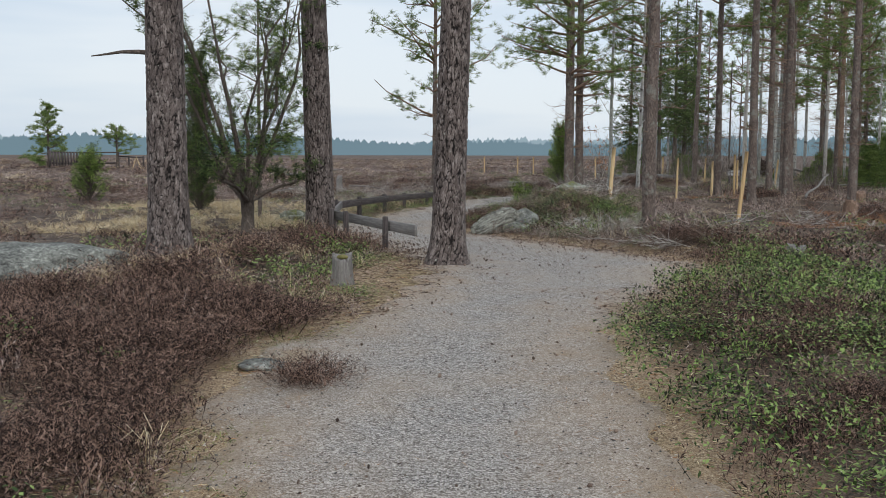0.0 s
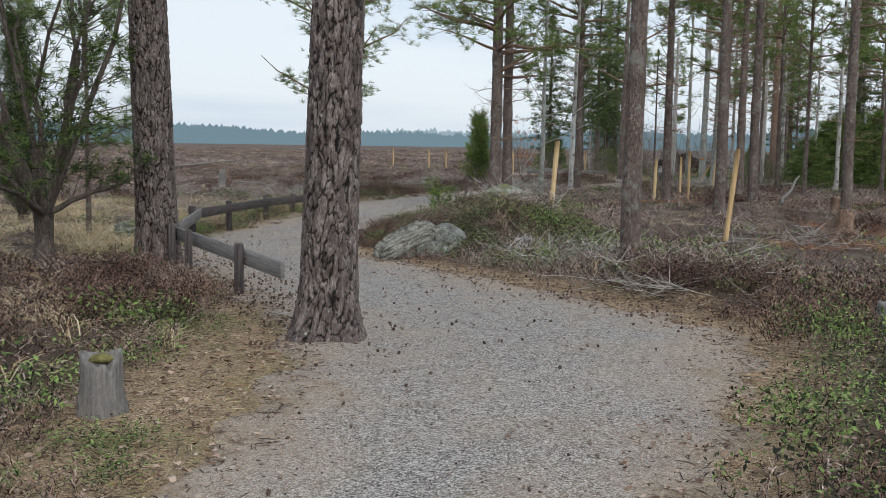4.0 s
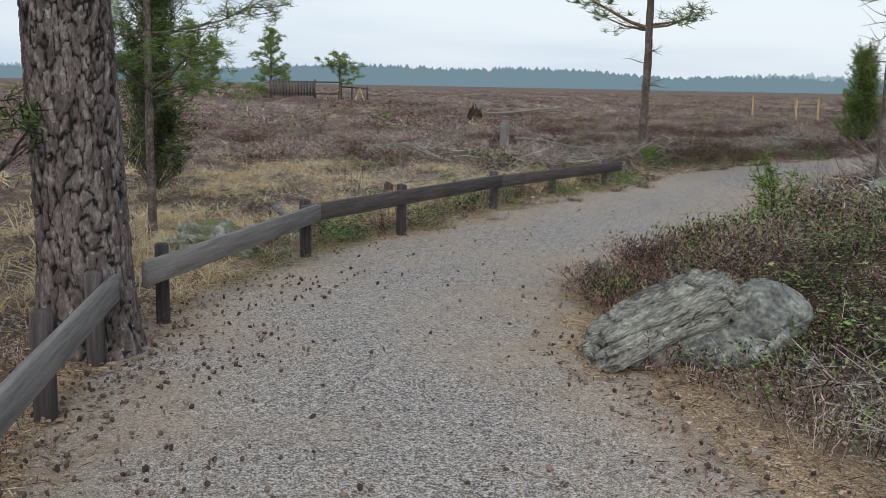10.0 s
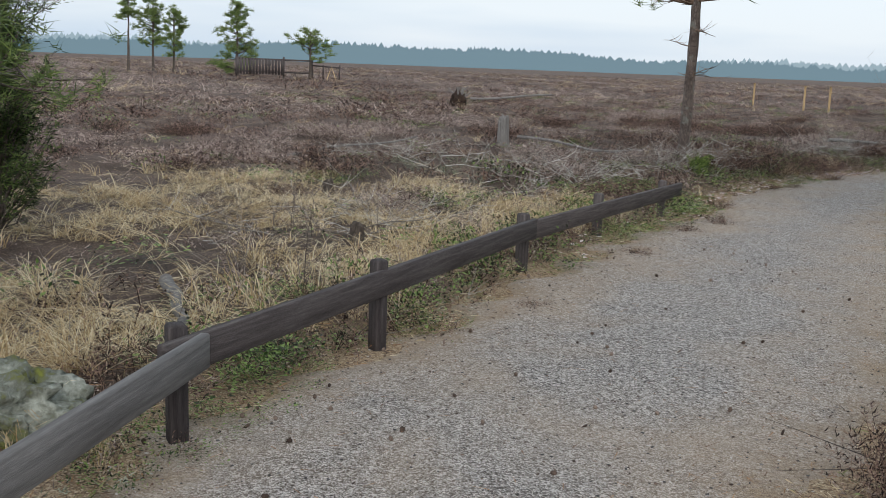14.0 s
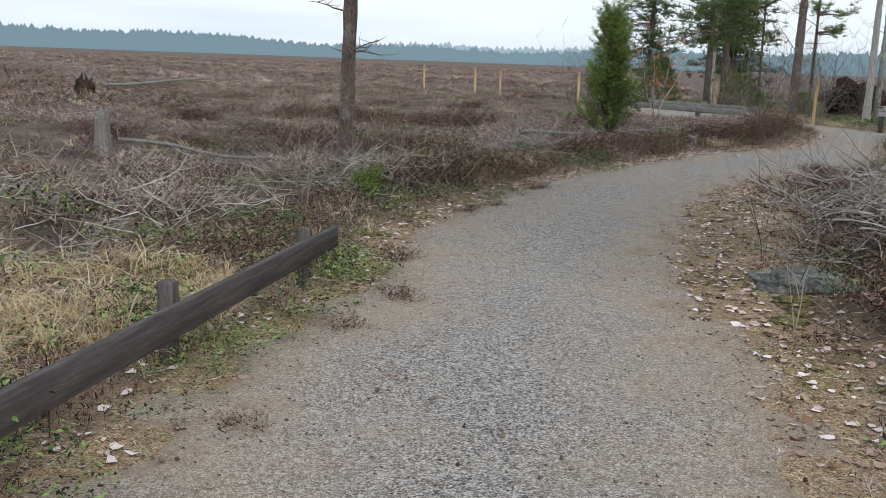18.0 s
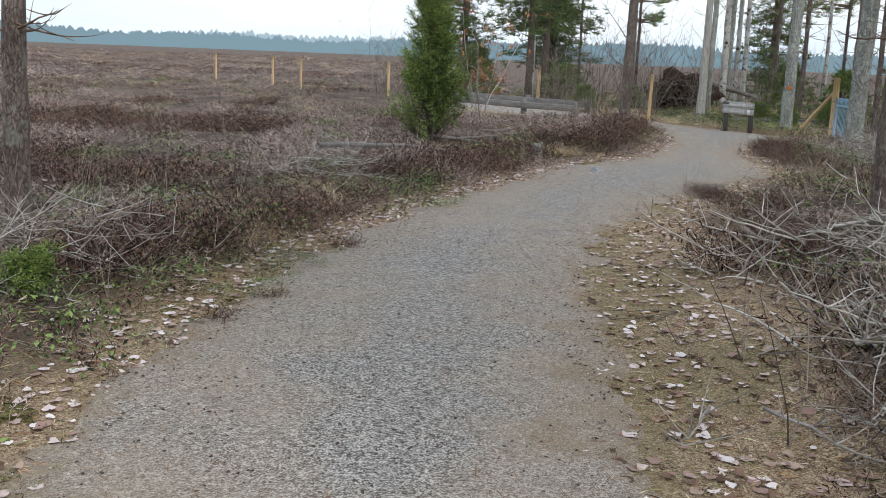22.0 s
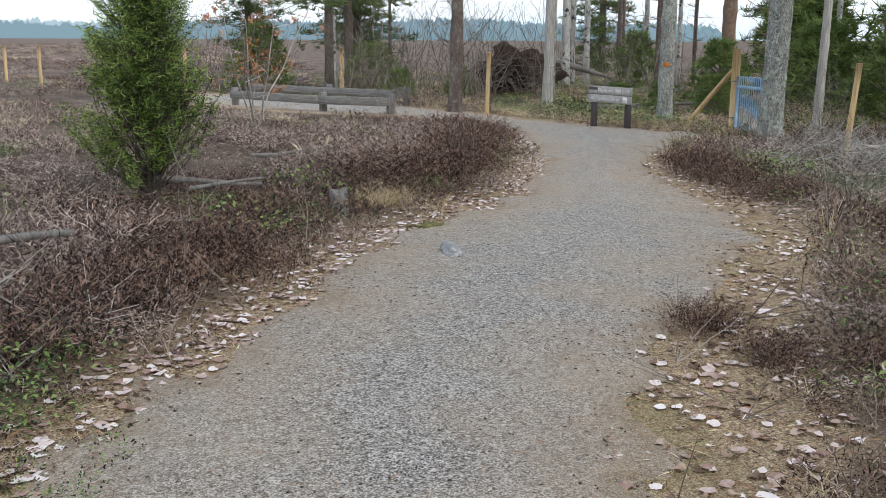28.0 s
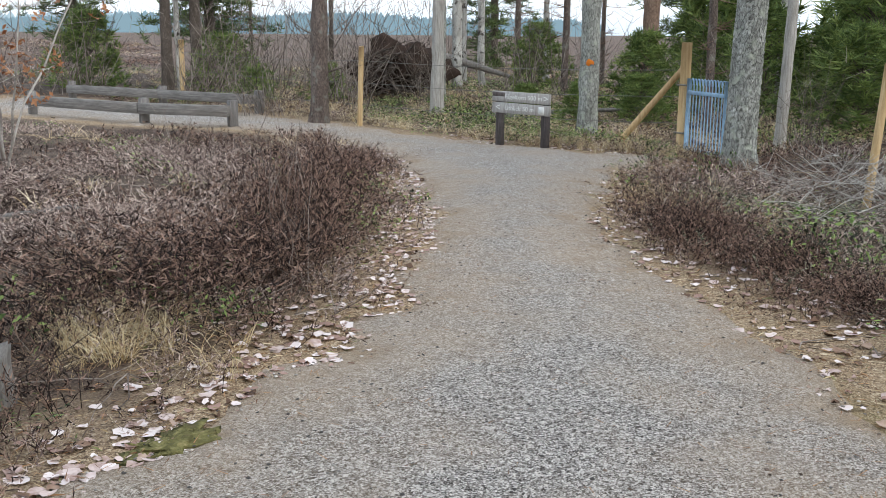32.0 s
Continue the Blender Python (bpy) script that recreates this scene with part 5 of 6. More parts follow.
for z in (0.06, GH - 0.18):
    V, F = box(GW - 0.1, 0.03, 0.05, 0.004)
    o = part("cross_rail", (V, F), M_STEEL, gate)
    o.location = ((GW + 0.1) / 2, 0, z)
nb = 11
for k in range(nb):
    x = 0.16 + (GW - 0.24) * k / (nb - 1)
    z = np.r_[0.06, 0.5, GH - 0.06, GH - 0.01, GH, GH - 0.01, GH - 0.08]
    xx = x + np.r_[0, 0, 0, 0.008, 0.03, 0.052, 0.06]
    part("bar", tube(np.stack([xx, 0 * xx, z], -1), np.full(7, 0.008), 6), M_STEEL, gate)

# the two-board signpost
sx, sy = (SIGN[0][0] + SIGN[1][0]) / 2, (SIGN[0][1] + SIGN[1][1]) / 2
sdir = (Vector(SIGN[1]) - Vector(SIGN[0]))
SW = sdir.length + 0.1
sign = thing("signpost", sx, sy, height(sx, sy), math.degrees(math.atan2(sdir.y, sdir.x)), "low grey wooden signpost with two routed trail boards", "sign")
for x in (-SW / 2 + 0.09, SW / 2 - 0.09):
    V, F = box(0.1, 0.08, 0.85, 0.008)
    o = part("post", (V, F), M_WOOD_DARK, sign)
    o.location = (x, 0.05, 0.2)


def words(text, size, x, z, parent, name="lettering"):
    c = bpy.data.curves.new(name, "FONT")
    c.body, c.size, c.extrude, c.align_x, c.align_y = text, size, 0.002, "CENTER", "CENTER"
    tmp = bpy.data.objects.new("tmp", c)
    scene.collection.objects.link(tmp)
    me = bpy.data.meshes.new_from_object(tmp.evaluated_get(bpy.context.evaluated_depsgraph_get()))
    bpy.data.objects.remove(tmp)
    me.materials.clear()
    me.materials.append(M_WHITE)
    o = part(name, me, None, parent, "faded white routed lettering")
    o.matrix_basis = pose(x, -0.024, z, 90, 0, 0)
    return o


for z, text, tx, arrow, ax in ((0.665, "Fågeltorn 900 m", 0.04, ">", SW / 2 - 0.06), (0.515, "Utblick 50 m", -0.02, "<", -SW / 2 + 0.09)):
    V, F = box(SW, 0.04, 0.138, 0.006)
    b = part("board", (V, F), M_SIGN, sign, "silver-grey routed board")
    b.matrix_basis = pose(0, 0, z, 0, 1.5, 0)
    words(text, 0.085, tx, z, b).matrix_basis = pose(tx, -0.021, 0, 90, 0, 0)
    words(arrow, 0.13, ax, z, b, "arrow").matrix_basis = pose(ax, -0.021, 0, 90, 0, 0)
V, F = box(0.085, 0.004, 0.1, 0.0)
o = part("symbol", (V, F), M_WHITE, b, "small pale square symbol plate")
o.location = (SW / 2 - 0.12, -0.023, 0)
V, F = box(0.2, 0.02, 0.07, 0.01)
o = part("dark_stain", (V, F), M_WOOD_DARK, sign, "dark damp end of the upper board")
o.matrix_basis = pose(-SW / 2 + 0.1, -0.012, 0.70, 0, 1.5, 0)

beams = thing("kerb_rails", BEAMS[0][0][0], BEAMS[0][0][1], 0, 0, "two rows of low grey squared timbers beside the path", "rail")
b0 = Vector((BEAMS[0][0][0], BEAMS[0][0][1], 0))
for row in BEAMS:
    for (ax_, ay_), (cx_, cy_) in zip(row, row[1:]):
        rail(Vector((ax_, ay_, 0.27)) - b0, Vector((cx_, cy_, 0.27)) - b0, M_WOOD_GREY, beams, 0.17, 0.13, "timber")
    for px_, py_ in row:
        V, F = box(0.14, 0.14, 0.6, 0.012)
        o = part("post", (V, F), M_WOOD_OLD, beams)
        o.location = Vector((px_ + 0.09, py_ + 0.08, 0.13)) - b0

# ---------------------------------------------------------------- upturned root plate, fallen trunks, far-off shelter
rng = np.random.default_rng(55)
rp = thing("upturned_root_plate", ROOTS[0], ROOTS[1], 0, -30, "dark upturned root plate of a fallen tree with tangled roots", "root plate")
V, F = blob((1.15, 0.5, 0.7), 4, 0.5, 2.2, 31)
o = part("earth", (V, F), M_EARTH, rp, smooth=False)
o.location.z = 0.55
roots = []
for k in range(110):
    az = rng.uniform(0, 6.28)
    p = np.array([1.0 * math.cos(az) * rng.uniform(0.2, 1), -0.35, 0.55 + 0.6 * math.sin(az) * rng.uniform(0.2, 1)])
    P, R = limb(p, rng.uniform(-2.6, -0.5), rng.uniform(-0.6, 0.6), rng.uniform(0.4, 1.5), rng.uniform(0.012, 0.04), rng, rng.uniform(-0.4, 0.2), 7)
    roots.append(tube(P, R, 4, False))
part("roots", merge(roots), M_BARK_DARK, rp)
part("fallen_trunk", tube(np.array([(0.2, 0.2, 1.1), (0.9, 0.5, 1.0), (1.8, 1.1, 0.75), (2.8, 1.8, 0.45)]), [0.12, 0.11, 0.09, 0.05], 12), M_WOOD_GREY, rp, "pale fallen trunk")

dr = thing("uprooted_stump", -9.2, 56.4, height(-9.2, 56.4), 20, "dark uprooted stump out on the bog", "stump")
V, F = blob((0.3, 0.22, 0.3), 3, 0.7, 2.5, 33)
o = part("core", (V, F), M_EARTH, dr)
o.location.z = 0.2
part("roots", merge([tube(*limb((0, 0, 0.25), rng.uniform(0, 6.28), rng.uniform(-0.1, 1.3), rng.uniform(0.4, 0.7), 0.06, rng, 0.1, 6), 6, False) for _ in range(12)]), M_WOOD_GREY, dr)


def log(a, b, d, label, mat=None, name="fallen_branch", k=7, seed=0):
    r = np.random.default_rng(seed + int(abs(a[0] * 10)))
    s = np.linspace(0, 1, k)
    P = np.stack([a[0] + (b[0] - a[0]) * s, a[1] + (b[1] - a[1]) * s, np.zeros(k)], -1)
    P[:, :2] += r.normal(0, 0.02, (k, 2))
    P[:, 2] = land(P[:, 0], P[:, 1]) + a[2] + (b[2] - a[2]) * s
    o = np.array([a[0], a[1], 0])
    return single(name, tube(P - o, d / 2 * (1 - 0.4 * s), 8), mat or M_WOOD_GREY, pose(a[0], a[1], 0), label, "branch", smooth=True)


for a, b, d in [((-3.6, 23.4, 0.1), (-2.9, 22.3, 0.04), 0.1), ((-3.4, 36.3, 0.3), (-1.2, 35.3, 0.12), 0.06), ((6.6, 45.3, 0.1), (7.4, 44.7, 0.1), 0.06), ((5.0, 43.6, 0.22), (6.2, 43.3, 0.12), 0.07), ((5.2, 42.2, 0.25), (5.9, 42.4, 0.3), 0.04),
                ((2.6, 39.5, 0.3), (4.0, 40.3, 0.25), 0.08), ((3.2, 17.2, 0.05), (5.4, 17.9, 0.2), 0.05), ((9.0, 25.0, 0.1), (10.6, 27.6, 0.7), 0.07), ((15.2, 49.3, 0.05), (15.9, 48.7, 0.05), 0.16),
                ((16.6, 44.4, 0.15), (19.5, 45.8, 0.2), 0.09), ((16.0, 52.0, 0.2), (19.0, 51.2, 0.2), 0.1), ((5.3, 34.0, 0.1), (6.3, 33.4, 0.3), 0.05), ((-6.8, 33.0, 0.1), (-4.9, 34.4, 0.3), 0.05), ((0.2, 34.6, 0.05), (1.0, 35.3, 0.2), 0.04), ((-9.5, 60, 0.2), (-6.0, 60.8, 0.5), 0.12)]:
    log(a, b, d, "bare grey fallen branch lying in the heath")

shelter = thing("lookout_shelter", GAZ[0], GAZ[1], 0, 22, "distant dark wooden railed lookout platform on the bog", "platform")
for k in range(15):
    V, F = box(0.2, 0.05, 1.35, 0.0)
    o = part("plank", (V, F), M_WOOD_DARK, shelter)
    o.location = (-1.9 + 0.27 * k, 0, 0.95)
for x in (-2.0, 2.0, 4.4):
    V, F = box(0.16, 0.16, 1.9, 0.0)
    o = part("post", (V, F), M_WOOD_DARK, shelter)
    o.location = (x, 0.1, 0.85)
for z in (0.5, 1.55):
    V, F = box(6.6, 0.07, 0.14, 0.0)
    o = part("rail", (V, F), M_WOOD_DARK, shelter)
    o.location = (1.2, 0.06, z)
for x in (5.4, 6.8):
    V, F = box(0.14, 0.14, 1.3, 0.0)
    o = part("post", (V, F), M_WOOD_DARK, shelter)
    o.location = (x, 0.2, 0.6)
V, F = box(2.6, 0.08, 0.12, 0.0)
o = part("rail", (V, F), M_WOOD_DARK, shelter)
o.matrix_basis = pose(5.6, 0.2, 1.1, 0, 3, 0)
for x in (6.1,):
    part("brace", tube(np.array([(x - 0.4, -0.2, 0), (x, 0, 1.1), (x + 0.4, -0.2, 0)]), [0.06] * 3, 6), M_WOOD_NEW, shelter)
for k, (dx, dy, h, w, st) in enumerate([(-2.8, 1.5, 6.4, 2.5, 0.3), (4.0, 1.5, 4.0, 2.2, 1.5), (-17, 12, 8.0, 1.7, 2.6), (-12.5, 8, 6.3, 1.5, 1.6), (-16.2, 6, 7.5, 1.0, 5)]):
    wood, crown = pine_parts(h, 0.1, st, w, 230 + k, tufts=9, gap=0.42, tuft=(12, 0.3, 0.03))
    tree(GAZ[0] + dx, GAZ[1] + dy, "small bog pine far out on the open bog", simple_trunk(h, 0.14, 0.03, 240 + k, 8, 16, 0.03), M_BARK_DARK, wood, crown, M_NEEDLE, group="bog pines", name="pine_tree")

# far forest edge across the bog: rows of spruce shapes, distance haze painted in
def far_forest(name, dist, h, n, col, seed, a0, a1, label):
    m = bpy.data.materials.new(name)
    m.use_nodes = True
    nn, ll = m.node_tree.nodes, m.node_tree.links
    # glows evenly, unlit by sun or sky; col already holds the haze
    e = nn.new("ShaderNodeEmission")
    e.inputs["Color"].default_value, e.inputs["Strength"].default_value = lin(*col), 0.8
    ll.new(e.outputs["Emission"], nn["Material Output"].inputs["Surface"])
    r = np.random.default_rng(seed)
    a = np.sort(r.uniform(radians(a0), radians(a1), n))
    d = dist * r.uniform(0.96, 1.04, n)
    hh = h * (0.75 + 0.18 * np.sin(a * 9 + seed) + 0.1 * np.sin(a * 31) + 0.22 * r.random(n) ** 3)
    w = h * r.uniform(0.22, 0.5, n)
    c, t = np.stack([d * np.sin(a), d * np.cos(a)], -1), np.stack([np.cos(a), -np.sin(a)], -1)
    V = np.concatenate([np.concatenate([c - t * w[:, None], np.full((n, 1), -3.0)], 1), np.concatenate([c + t * w[:, None], np.full((n, 1), -3.0)], 1),
                        np.concatenate([c + t * w[:, None] * 0.6, hh[:, None] * 0.62], 1), np.concatenate([c, hh[:, None]], 1), np.concatenate([c - t * w[:, None] * 0.6, hh[:, None] * 0.62], 1)])
    k = np.arange(n)
    F = [np.stack([k, k + n, k + 2 * n, k + 4 * n], -1), np.stack([k + 4 * n, k + 2 * n, k + 3 * n], -1)]
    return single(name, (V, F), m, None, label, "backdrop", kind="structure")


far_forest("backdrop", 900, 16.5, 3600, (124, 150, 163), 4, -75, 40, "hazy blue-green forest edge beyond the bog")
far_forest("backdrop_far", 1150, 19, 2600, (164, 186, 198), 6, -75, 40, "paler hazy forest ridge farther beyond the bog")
# glowing strip in the far ridge's haze colour, closing the forest's foot
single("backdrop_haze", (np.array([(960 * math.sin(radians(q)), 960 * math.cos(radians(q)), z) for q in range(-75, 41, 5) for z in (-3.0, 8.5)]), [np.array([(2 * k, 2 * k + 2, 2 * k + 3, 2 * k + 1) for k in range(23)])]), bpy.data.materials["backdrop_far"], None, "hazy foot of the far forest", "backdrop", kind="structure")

# ---------------------------------------------------------------- plants
def sprigs(n, h, r, seed, side=3, width=0.011, bend=0.5, leafy=True, tip=0.25, shoot=0.16):
    """Upright sprigs fanning out from one root, each a thin bent strip feathered with short shoots."""
    g = np.random.default_rng(seed)
    parts = []
    for _ in range(n):
        az = g.uniform(0, 6.28)
        out = r * g.uniform(0.15, 1) ** 0.6
        hh = h * g.uniform(0.55, 1.1) * (1 - 0.35 * (out / r) ** 2)
        s = np.array([0, 0.55, 1.0])
        P = np.stack([math.cos(az) * out * s ** (1 + bend), math.sin(az) * out * s ** (1 + bend), hh * s * (1 - 0.12 * s)], -1)
        P[:, :2] += g.normal(0, 0.3 * r, 2)
        P[1:, :2] += g.normal(0, 0.1 * h, (2, 2))
        sd = np.array([-math.sin(az + g.normal(0, 0.8)), math.cos(az + g.normal(0, 0.8)), 0])
        parts.append(ribbon(P, width * np.array([0.7, 0.6 if leafy else 1, tip]), sd))
        for _ in range(side if leafy else 0):
            k = g.uniform(0.4, 1.05)
            q = np.array([np.interp(k, s, P[:, c]) for c in range(3)])
            d = g.normal(size=3)
            d[2] = abs(d[2]) * 0.8 + 0.25
            d = d / np.linalg.norm(d) * max(0.02, hh * shoot * g.uniform(0.5, 1.3))
            e = np.cross(d, g.normal(size=3))
            e = e / np.linalg.norm(e) * width * g.uniform(0.9, 1.7)
            parts.append((np.array([q - e / 2, q + e / 2 + d * 0.3, q + d]), [np.array([[0, 1, 2]])]))
    return merge(parts)


def leafy(n, h, r, seed, leaf=0.022):
    """Berry bush: thin stems with small folded oval leaves."""
    g = np.random.default_rng(seed)
    parts = []
    for _ in range(n):
        az, out, hh = g.uniform(0, 6.28), r * g.uniform(0, 1) ** 0.5, h * g.uniform(0.5, 1.1)
        c = np.array([math.cos(az) * out, math.sin(az) * out, hh])
        d = g.normal(size=3)
        d[2] = abs(d[2]) * 0.5
        d /= np.linalg.norm(d)
        e = np.cross(d, (0, 0, 1)) + g.normal(0, 0.3, 3)
        e /= np.linalg.norm(e)
        u = np.cross(e, d) * 0.3
        L = leaf * g.uniform(0.7, 1.3)
        parts.append((np.array([c, c + d * L + (e + u) * L * 0.5, c + d * 2 * L, c + d * L - (e - u) * L * 0.5]), [np.array([[0, 1, 2], [0, 2, 3]])]))
    return merge(parts)


def blades(n, h, r, seed, width=0.006, droop=0.6):
    g = np.random.default_rng(seed)
    parts = []
    for _ in range(n):
        az, hh, out = g.uniform(0, 6.28), h * g.uniform(0.5, 1.1), r * g.uniform(0.4, 1.2)
        s = np.array([0, 0.4, 0.75, 1.0])
        P = np.stack([math.cos(az) * out * s ** 1.6, math.sin(az) * out * s ** 1.6, hh * (s - droop * s ** 3 * 0.7)], -1)
        P[:, :2] += g.normal(0, 0.03, 2)
        parts.append(ribbon(P, width * np.array([1, 0.9, 0.6, 0.1]), np.array([-math.sin(az), math.cos(az), 0])))
    return merge(parts)


def scatter(name, protos, x, y, mat, label, category, s=(0.8, 1.2), sz=(0.8, 1.2), seed=1, lift=-0.02, tilt=0.22, clump=0.0):
    """Many small plants of one kind, joined into one object of kind stuff."""
    g = np.random.default_rng(seed)
    which = g.integers(0, len(protos), len(x))
    z = land(x, y) + lift
    out = []
    for k, (V, F) in enumerate(protos):
        m = which == k
        if m.any():
            c = m.sum()
            out.append(tile(V, F, np.stack([x[m], y[m], z[m]], -1), g.uniform(0, 6.28, c), g.uniform(*s, c), g.uniform(*sz, c) * (1 if clump == 0 else 1 + clump * (wave(x[m], y[m], 2.4, 66) + 0.5 * wave(x[m], y[m], 5.5, 67))), g.normal(0, tilt, c)))
    return single(name, merge(out), mat, None, label, category, kind="stuff")


def field(n, x0, x1, y0, y1, seed):
    g = np.random.default_rng(seed)
    return g.uniform(x0, x1, n), g.uniform(y0, y1, n), g.random(n)


TREES_AT = np.array([(0.05, 12.32), (-3.38, 12.32), (-2.16, 17.72)])
H_NEAR = [sprigs(11, 0.26, 0.17, s, 12, 0.005, 0.3, shoot=0.17) for s in (1, 2, 3)]
H_MID = [sprigs(9, 0.27, 0.32, s, 9, 0.011, 0.3, shoot=0.22) for s in (4, 5)]
H_FAR = [sprigs(10, 0.4, 0.75, s, 5, 0.03, 0.4, shoot=0.4) for s in (6, 7)]
G_NEAR = [blades(20, 0.36, 0.3, s, 0.0045, 0.9) for s in (1, 2)]
G_MID = [blades(16, 0.36, 0.46, s, 0.0075, 1.0) for s in (3, 4)]
B_NEAR = [leafy(90, 0.2, 0.2, s, 0.0145) for s in (1, 2, 3)]
B_MID = [leafy(60, 0.2, 0.36, s, 0.026) for s in (4, 5)]

# zones, by place: what grows where
def zones(x, y):
    """Weights of dark heather, pale heather, dry grass and berry bushes."""
    n1, n2, n3 = wave(x, y, 0.9, 51), wave(x, y, 1.3, 52), wave(x, y, 2.2, 53)
    left = x < np.interp(y, [p[1] for p in LEFT], [p[0] for p in LEFT])
    dark = 0.5 + 1.2 * n1
    pale = 0.5 + 0.5 * n2 - 0.5 * n1
    grass = 0.02 + 0.16 * n3
    berry = 0.06 + 0.3 * n2
    strip = left & (y > 17.5) & (y < 29 - 0.4 * x - 1.2 * n1) & (x > -9) & (x < -0.4)
    dark, pale, grass, berry = np.where(strip, 0.05 + 0.3 * n1, dark), np.where(strip, 0.3 + 0.4 * n2, pale), np.where(strip, 1.3 + 0.5 * n3, grass), np.where(strip, 0.04 + 0.2 * n2, berry)
    fore = left & (y < 12.5)
    dark, berry, grass = np.where(fore, 1.3, dark), np.where(fore, 0.03, berry), np.where(fore, 0.06, grass)
    fore = left & (y > 9.0) & (y < 14)
    dark, pale, grass, berry = np.where(fore, 0.4 + 0.6 * n1, dark), np.where(fore, 0.3, pale), np.where(fore, 0.25 + 0.3 * n3, grass), np.where(fore, 0.08 + 0.25 * n2, berry)
    fore = ~left & (y < 11.8)
    berry, dark, pale, grass = np.where(fore, 1.0 + 0.5 * n3, berry), np.where(fore, 0.3 - 0.3 * n3, dark), np.where(fore, 0.12, pale), np.where(fore, 0.015, grass)
    mound = (np.hypot((x - 2.7) / 1.3, (y - 21.0) / 2.2) < 1.0)
    berry, dark, grass = np.where(mound, 0.4 + 0.4 * n3, berry), np.where(mound, 0.45, dark), np.where(mound, 0.03, grass)
    mid = ~left & (y > 12.5) & (y < 20) & (x < 12)
    berry, grass, dark = np.where(mid, 0.3 + 0.4 * n2, berry), np.where(mid, 0.04, grass), np.where(mid, 0.55, dark)
    base = left & (y > 8.8) & (y < 14) & (-inside(x, y) < 1.3)
    berry, dark, grass = np.where(base, 0.35, berry), np.where(base, 0.2, dark), np.where(base, 0.08, grass)
    rightdry = ~left & (y > 28)
    pale, berry, grass = np.where(rightdry, 0.5, pale), np.where(rightdry, 0.08, berry), np.where(rightdry, 0.04, grass)
    verge = left & (y > 21) & (y < 38.4) & (-inside(x, y) < np.where(y > 33, 0.6, 0.75))
    berry, grass, dark, pale = np.where(verge, 0.45 + 0.5 * n2, berry), np.where(verge, 0.05, grass), np.where(verge, 0.35 - 0.2 * n2, dark), np.where(verge, 0.2, pale)
    rim = ~left & (y > 40.3) & (y < 45) & (-inside(x, y) < 0.75)
    dark, pale, grass, berry = np.where(rim, 1.2, dark), np.where(rim, 0.15, pale), np.where(rim, 0.04, grass), np.where(rim, 0.02, berry)
    isle = (np.hypot((x - 8.9) / 2.4, (y - 45.3) / 3.6) < 1)
    dark, pale = np.where(isle, 0.35, dark), np.where(isle, 0.8, pale)
    wood = (x > 12) & (y > 46.5)
    dark, pale, grass, berry = np.where(wood, 0.12, dark), np.where(wood, 0.3, pale), np.where(wood, 0.45, grass), np.where(wood, 0.12 + 0.3 * n2, berry)
    return [np.clip(q, 0, None) for q in (dark, pale, grass, berry)]


def plant(n, x0, x1, y0, y1, seed, sets, keep, sizes, bare_above):
    x, y, u = field(n, x0, x1, y0, y1, seed)
    d = -inside(x, y)
    ok = keep(x, y, d)
    x, y, d, u = x[ok], y[ok], d[ok], u[ok]
    far = np.min(np.hypot(x[:, None] - TREES_AT[:, 0], y[:, None] - TREES_AT[:, 1]), 1)
    w = np.stack(zones(x, y), 0)
    tot = w.sum(0)
    pick = (u * tot)[None] < np.cumsum(w, 0)
    kind = pick.argmax(0)
    bare = (wave(x, y, 1.7, 60) + 0.4 * wave(x, y, 4.1, 61)) > bare_above
    ok = (far > 0.42) & ~bare
    for k, (name, mat, label) in enumerate((("heather", M_HEATHER, "dark brown wiry heather covering the heath"), ("pale_heather", M_HEATH_PALE, "faded mauve-grey heather covering the bog"), ("dry_grass", M_STRAW, "tufts of dry straw-coloured grass"), ("berry_bushes", M_BERRY, "low green leafy berry bushes"))):
        m = ok & (kind == k)
        if m.sum() > 3:
            scatter(name, sets[k], x[m], y[m], mat, label, "grass" if k == 2 else "bush" if k == 3 else "heather", *sizes[k], seed=seed + k, clump=0.42)


near_sets = [H_NEAR, H_NEAR, G_NEAR, B_NEAR]
mid_sets = [H_MID, H_MID, G_MID, B_MID]
sz_near = [((0.8, 1.3), (0.6, 1.2)), ((0.8, 1.3), (0.5, 1.0)), ((0.8, 1.3), (0.6, 1.1)), ((0.8, 1.3), (0.7, 1.3))]
sz_mid = [((0.7, 1.2), (0.5, 1.0)), ((0.7, 1.2), (0.4, 0.85)), ((0.8, 1.2), (0.5, 1.0)), ((0.8, 1.2), (0.6, 1.0))]
plant(36000, -6, 17, 1.5, 50, 301, near_sets, lambda x, y, d: (d > bare_verge(x, y) + 0.1 * wave(x, y, 6, 70)) & (d < np.where(y < 10, 3.0, 1.3)), sz_near, 0.8)
plant(15000, -8, 19, 1.5, 54, 306, mid_sets, lambda x, y, d: (d > np.where(y < 10, 2.6, 1.1)) & (d < 3.4), sz_mid, 0.95)
plant(17000, -30, 34, 4, 75, 311, mid_sets, lambda x, y, d: (d >= 3.0) & (d < 26) & ~((x > 15) & (y < 24)), sz_mid, 0.95)
plant(5000, 11.5, 25, 46, 61, 331, mid_sets, lambda x, y, d: (d > 0.25) & (d < 12), sz_mid, 0.95)
plant(2600, 0.5, 4.8, 18.6, 25, 336, near_sets, lambda x, y, d: (d > 0.3) & (d < 3.5) & (np.hypot(x - ROCK[0], y - ROCK[1]) > 0.6), sz_near, 0.95)
x, y, u = field(30000, -170, 40, 22, 260, 321)
d = -inside(x, y)
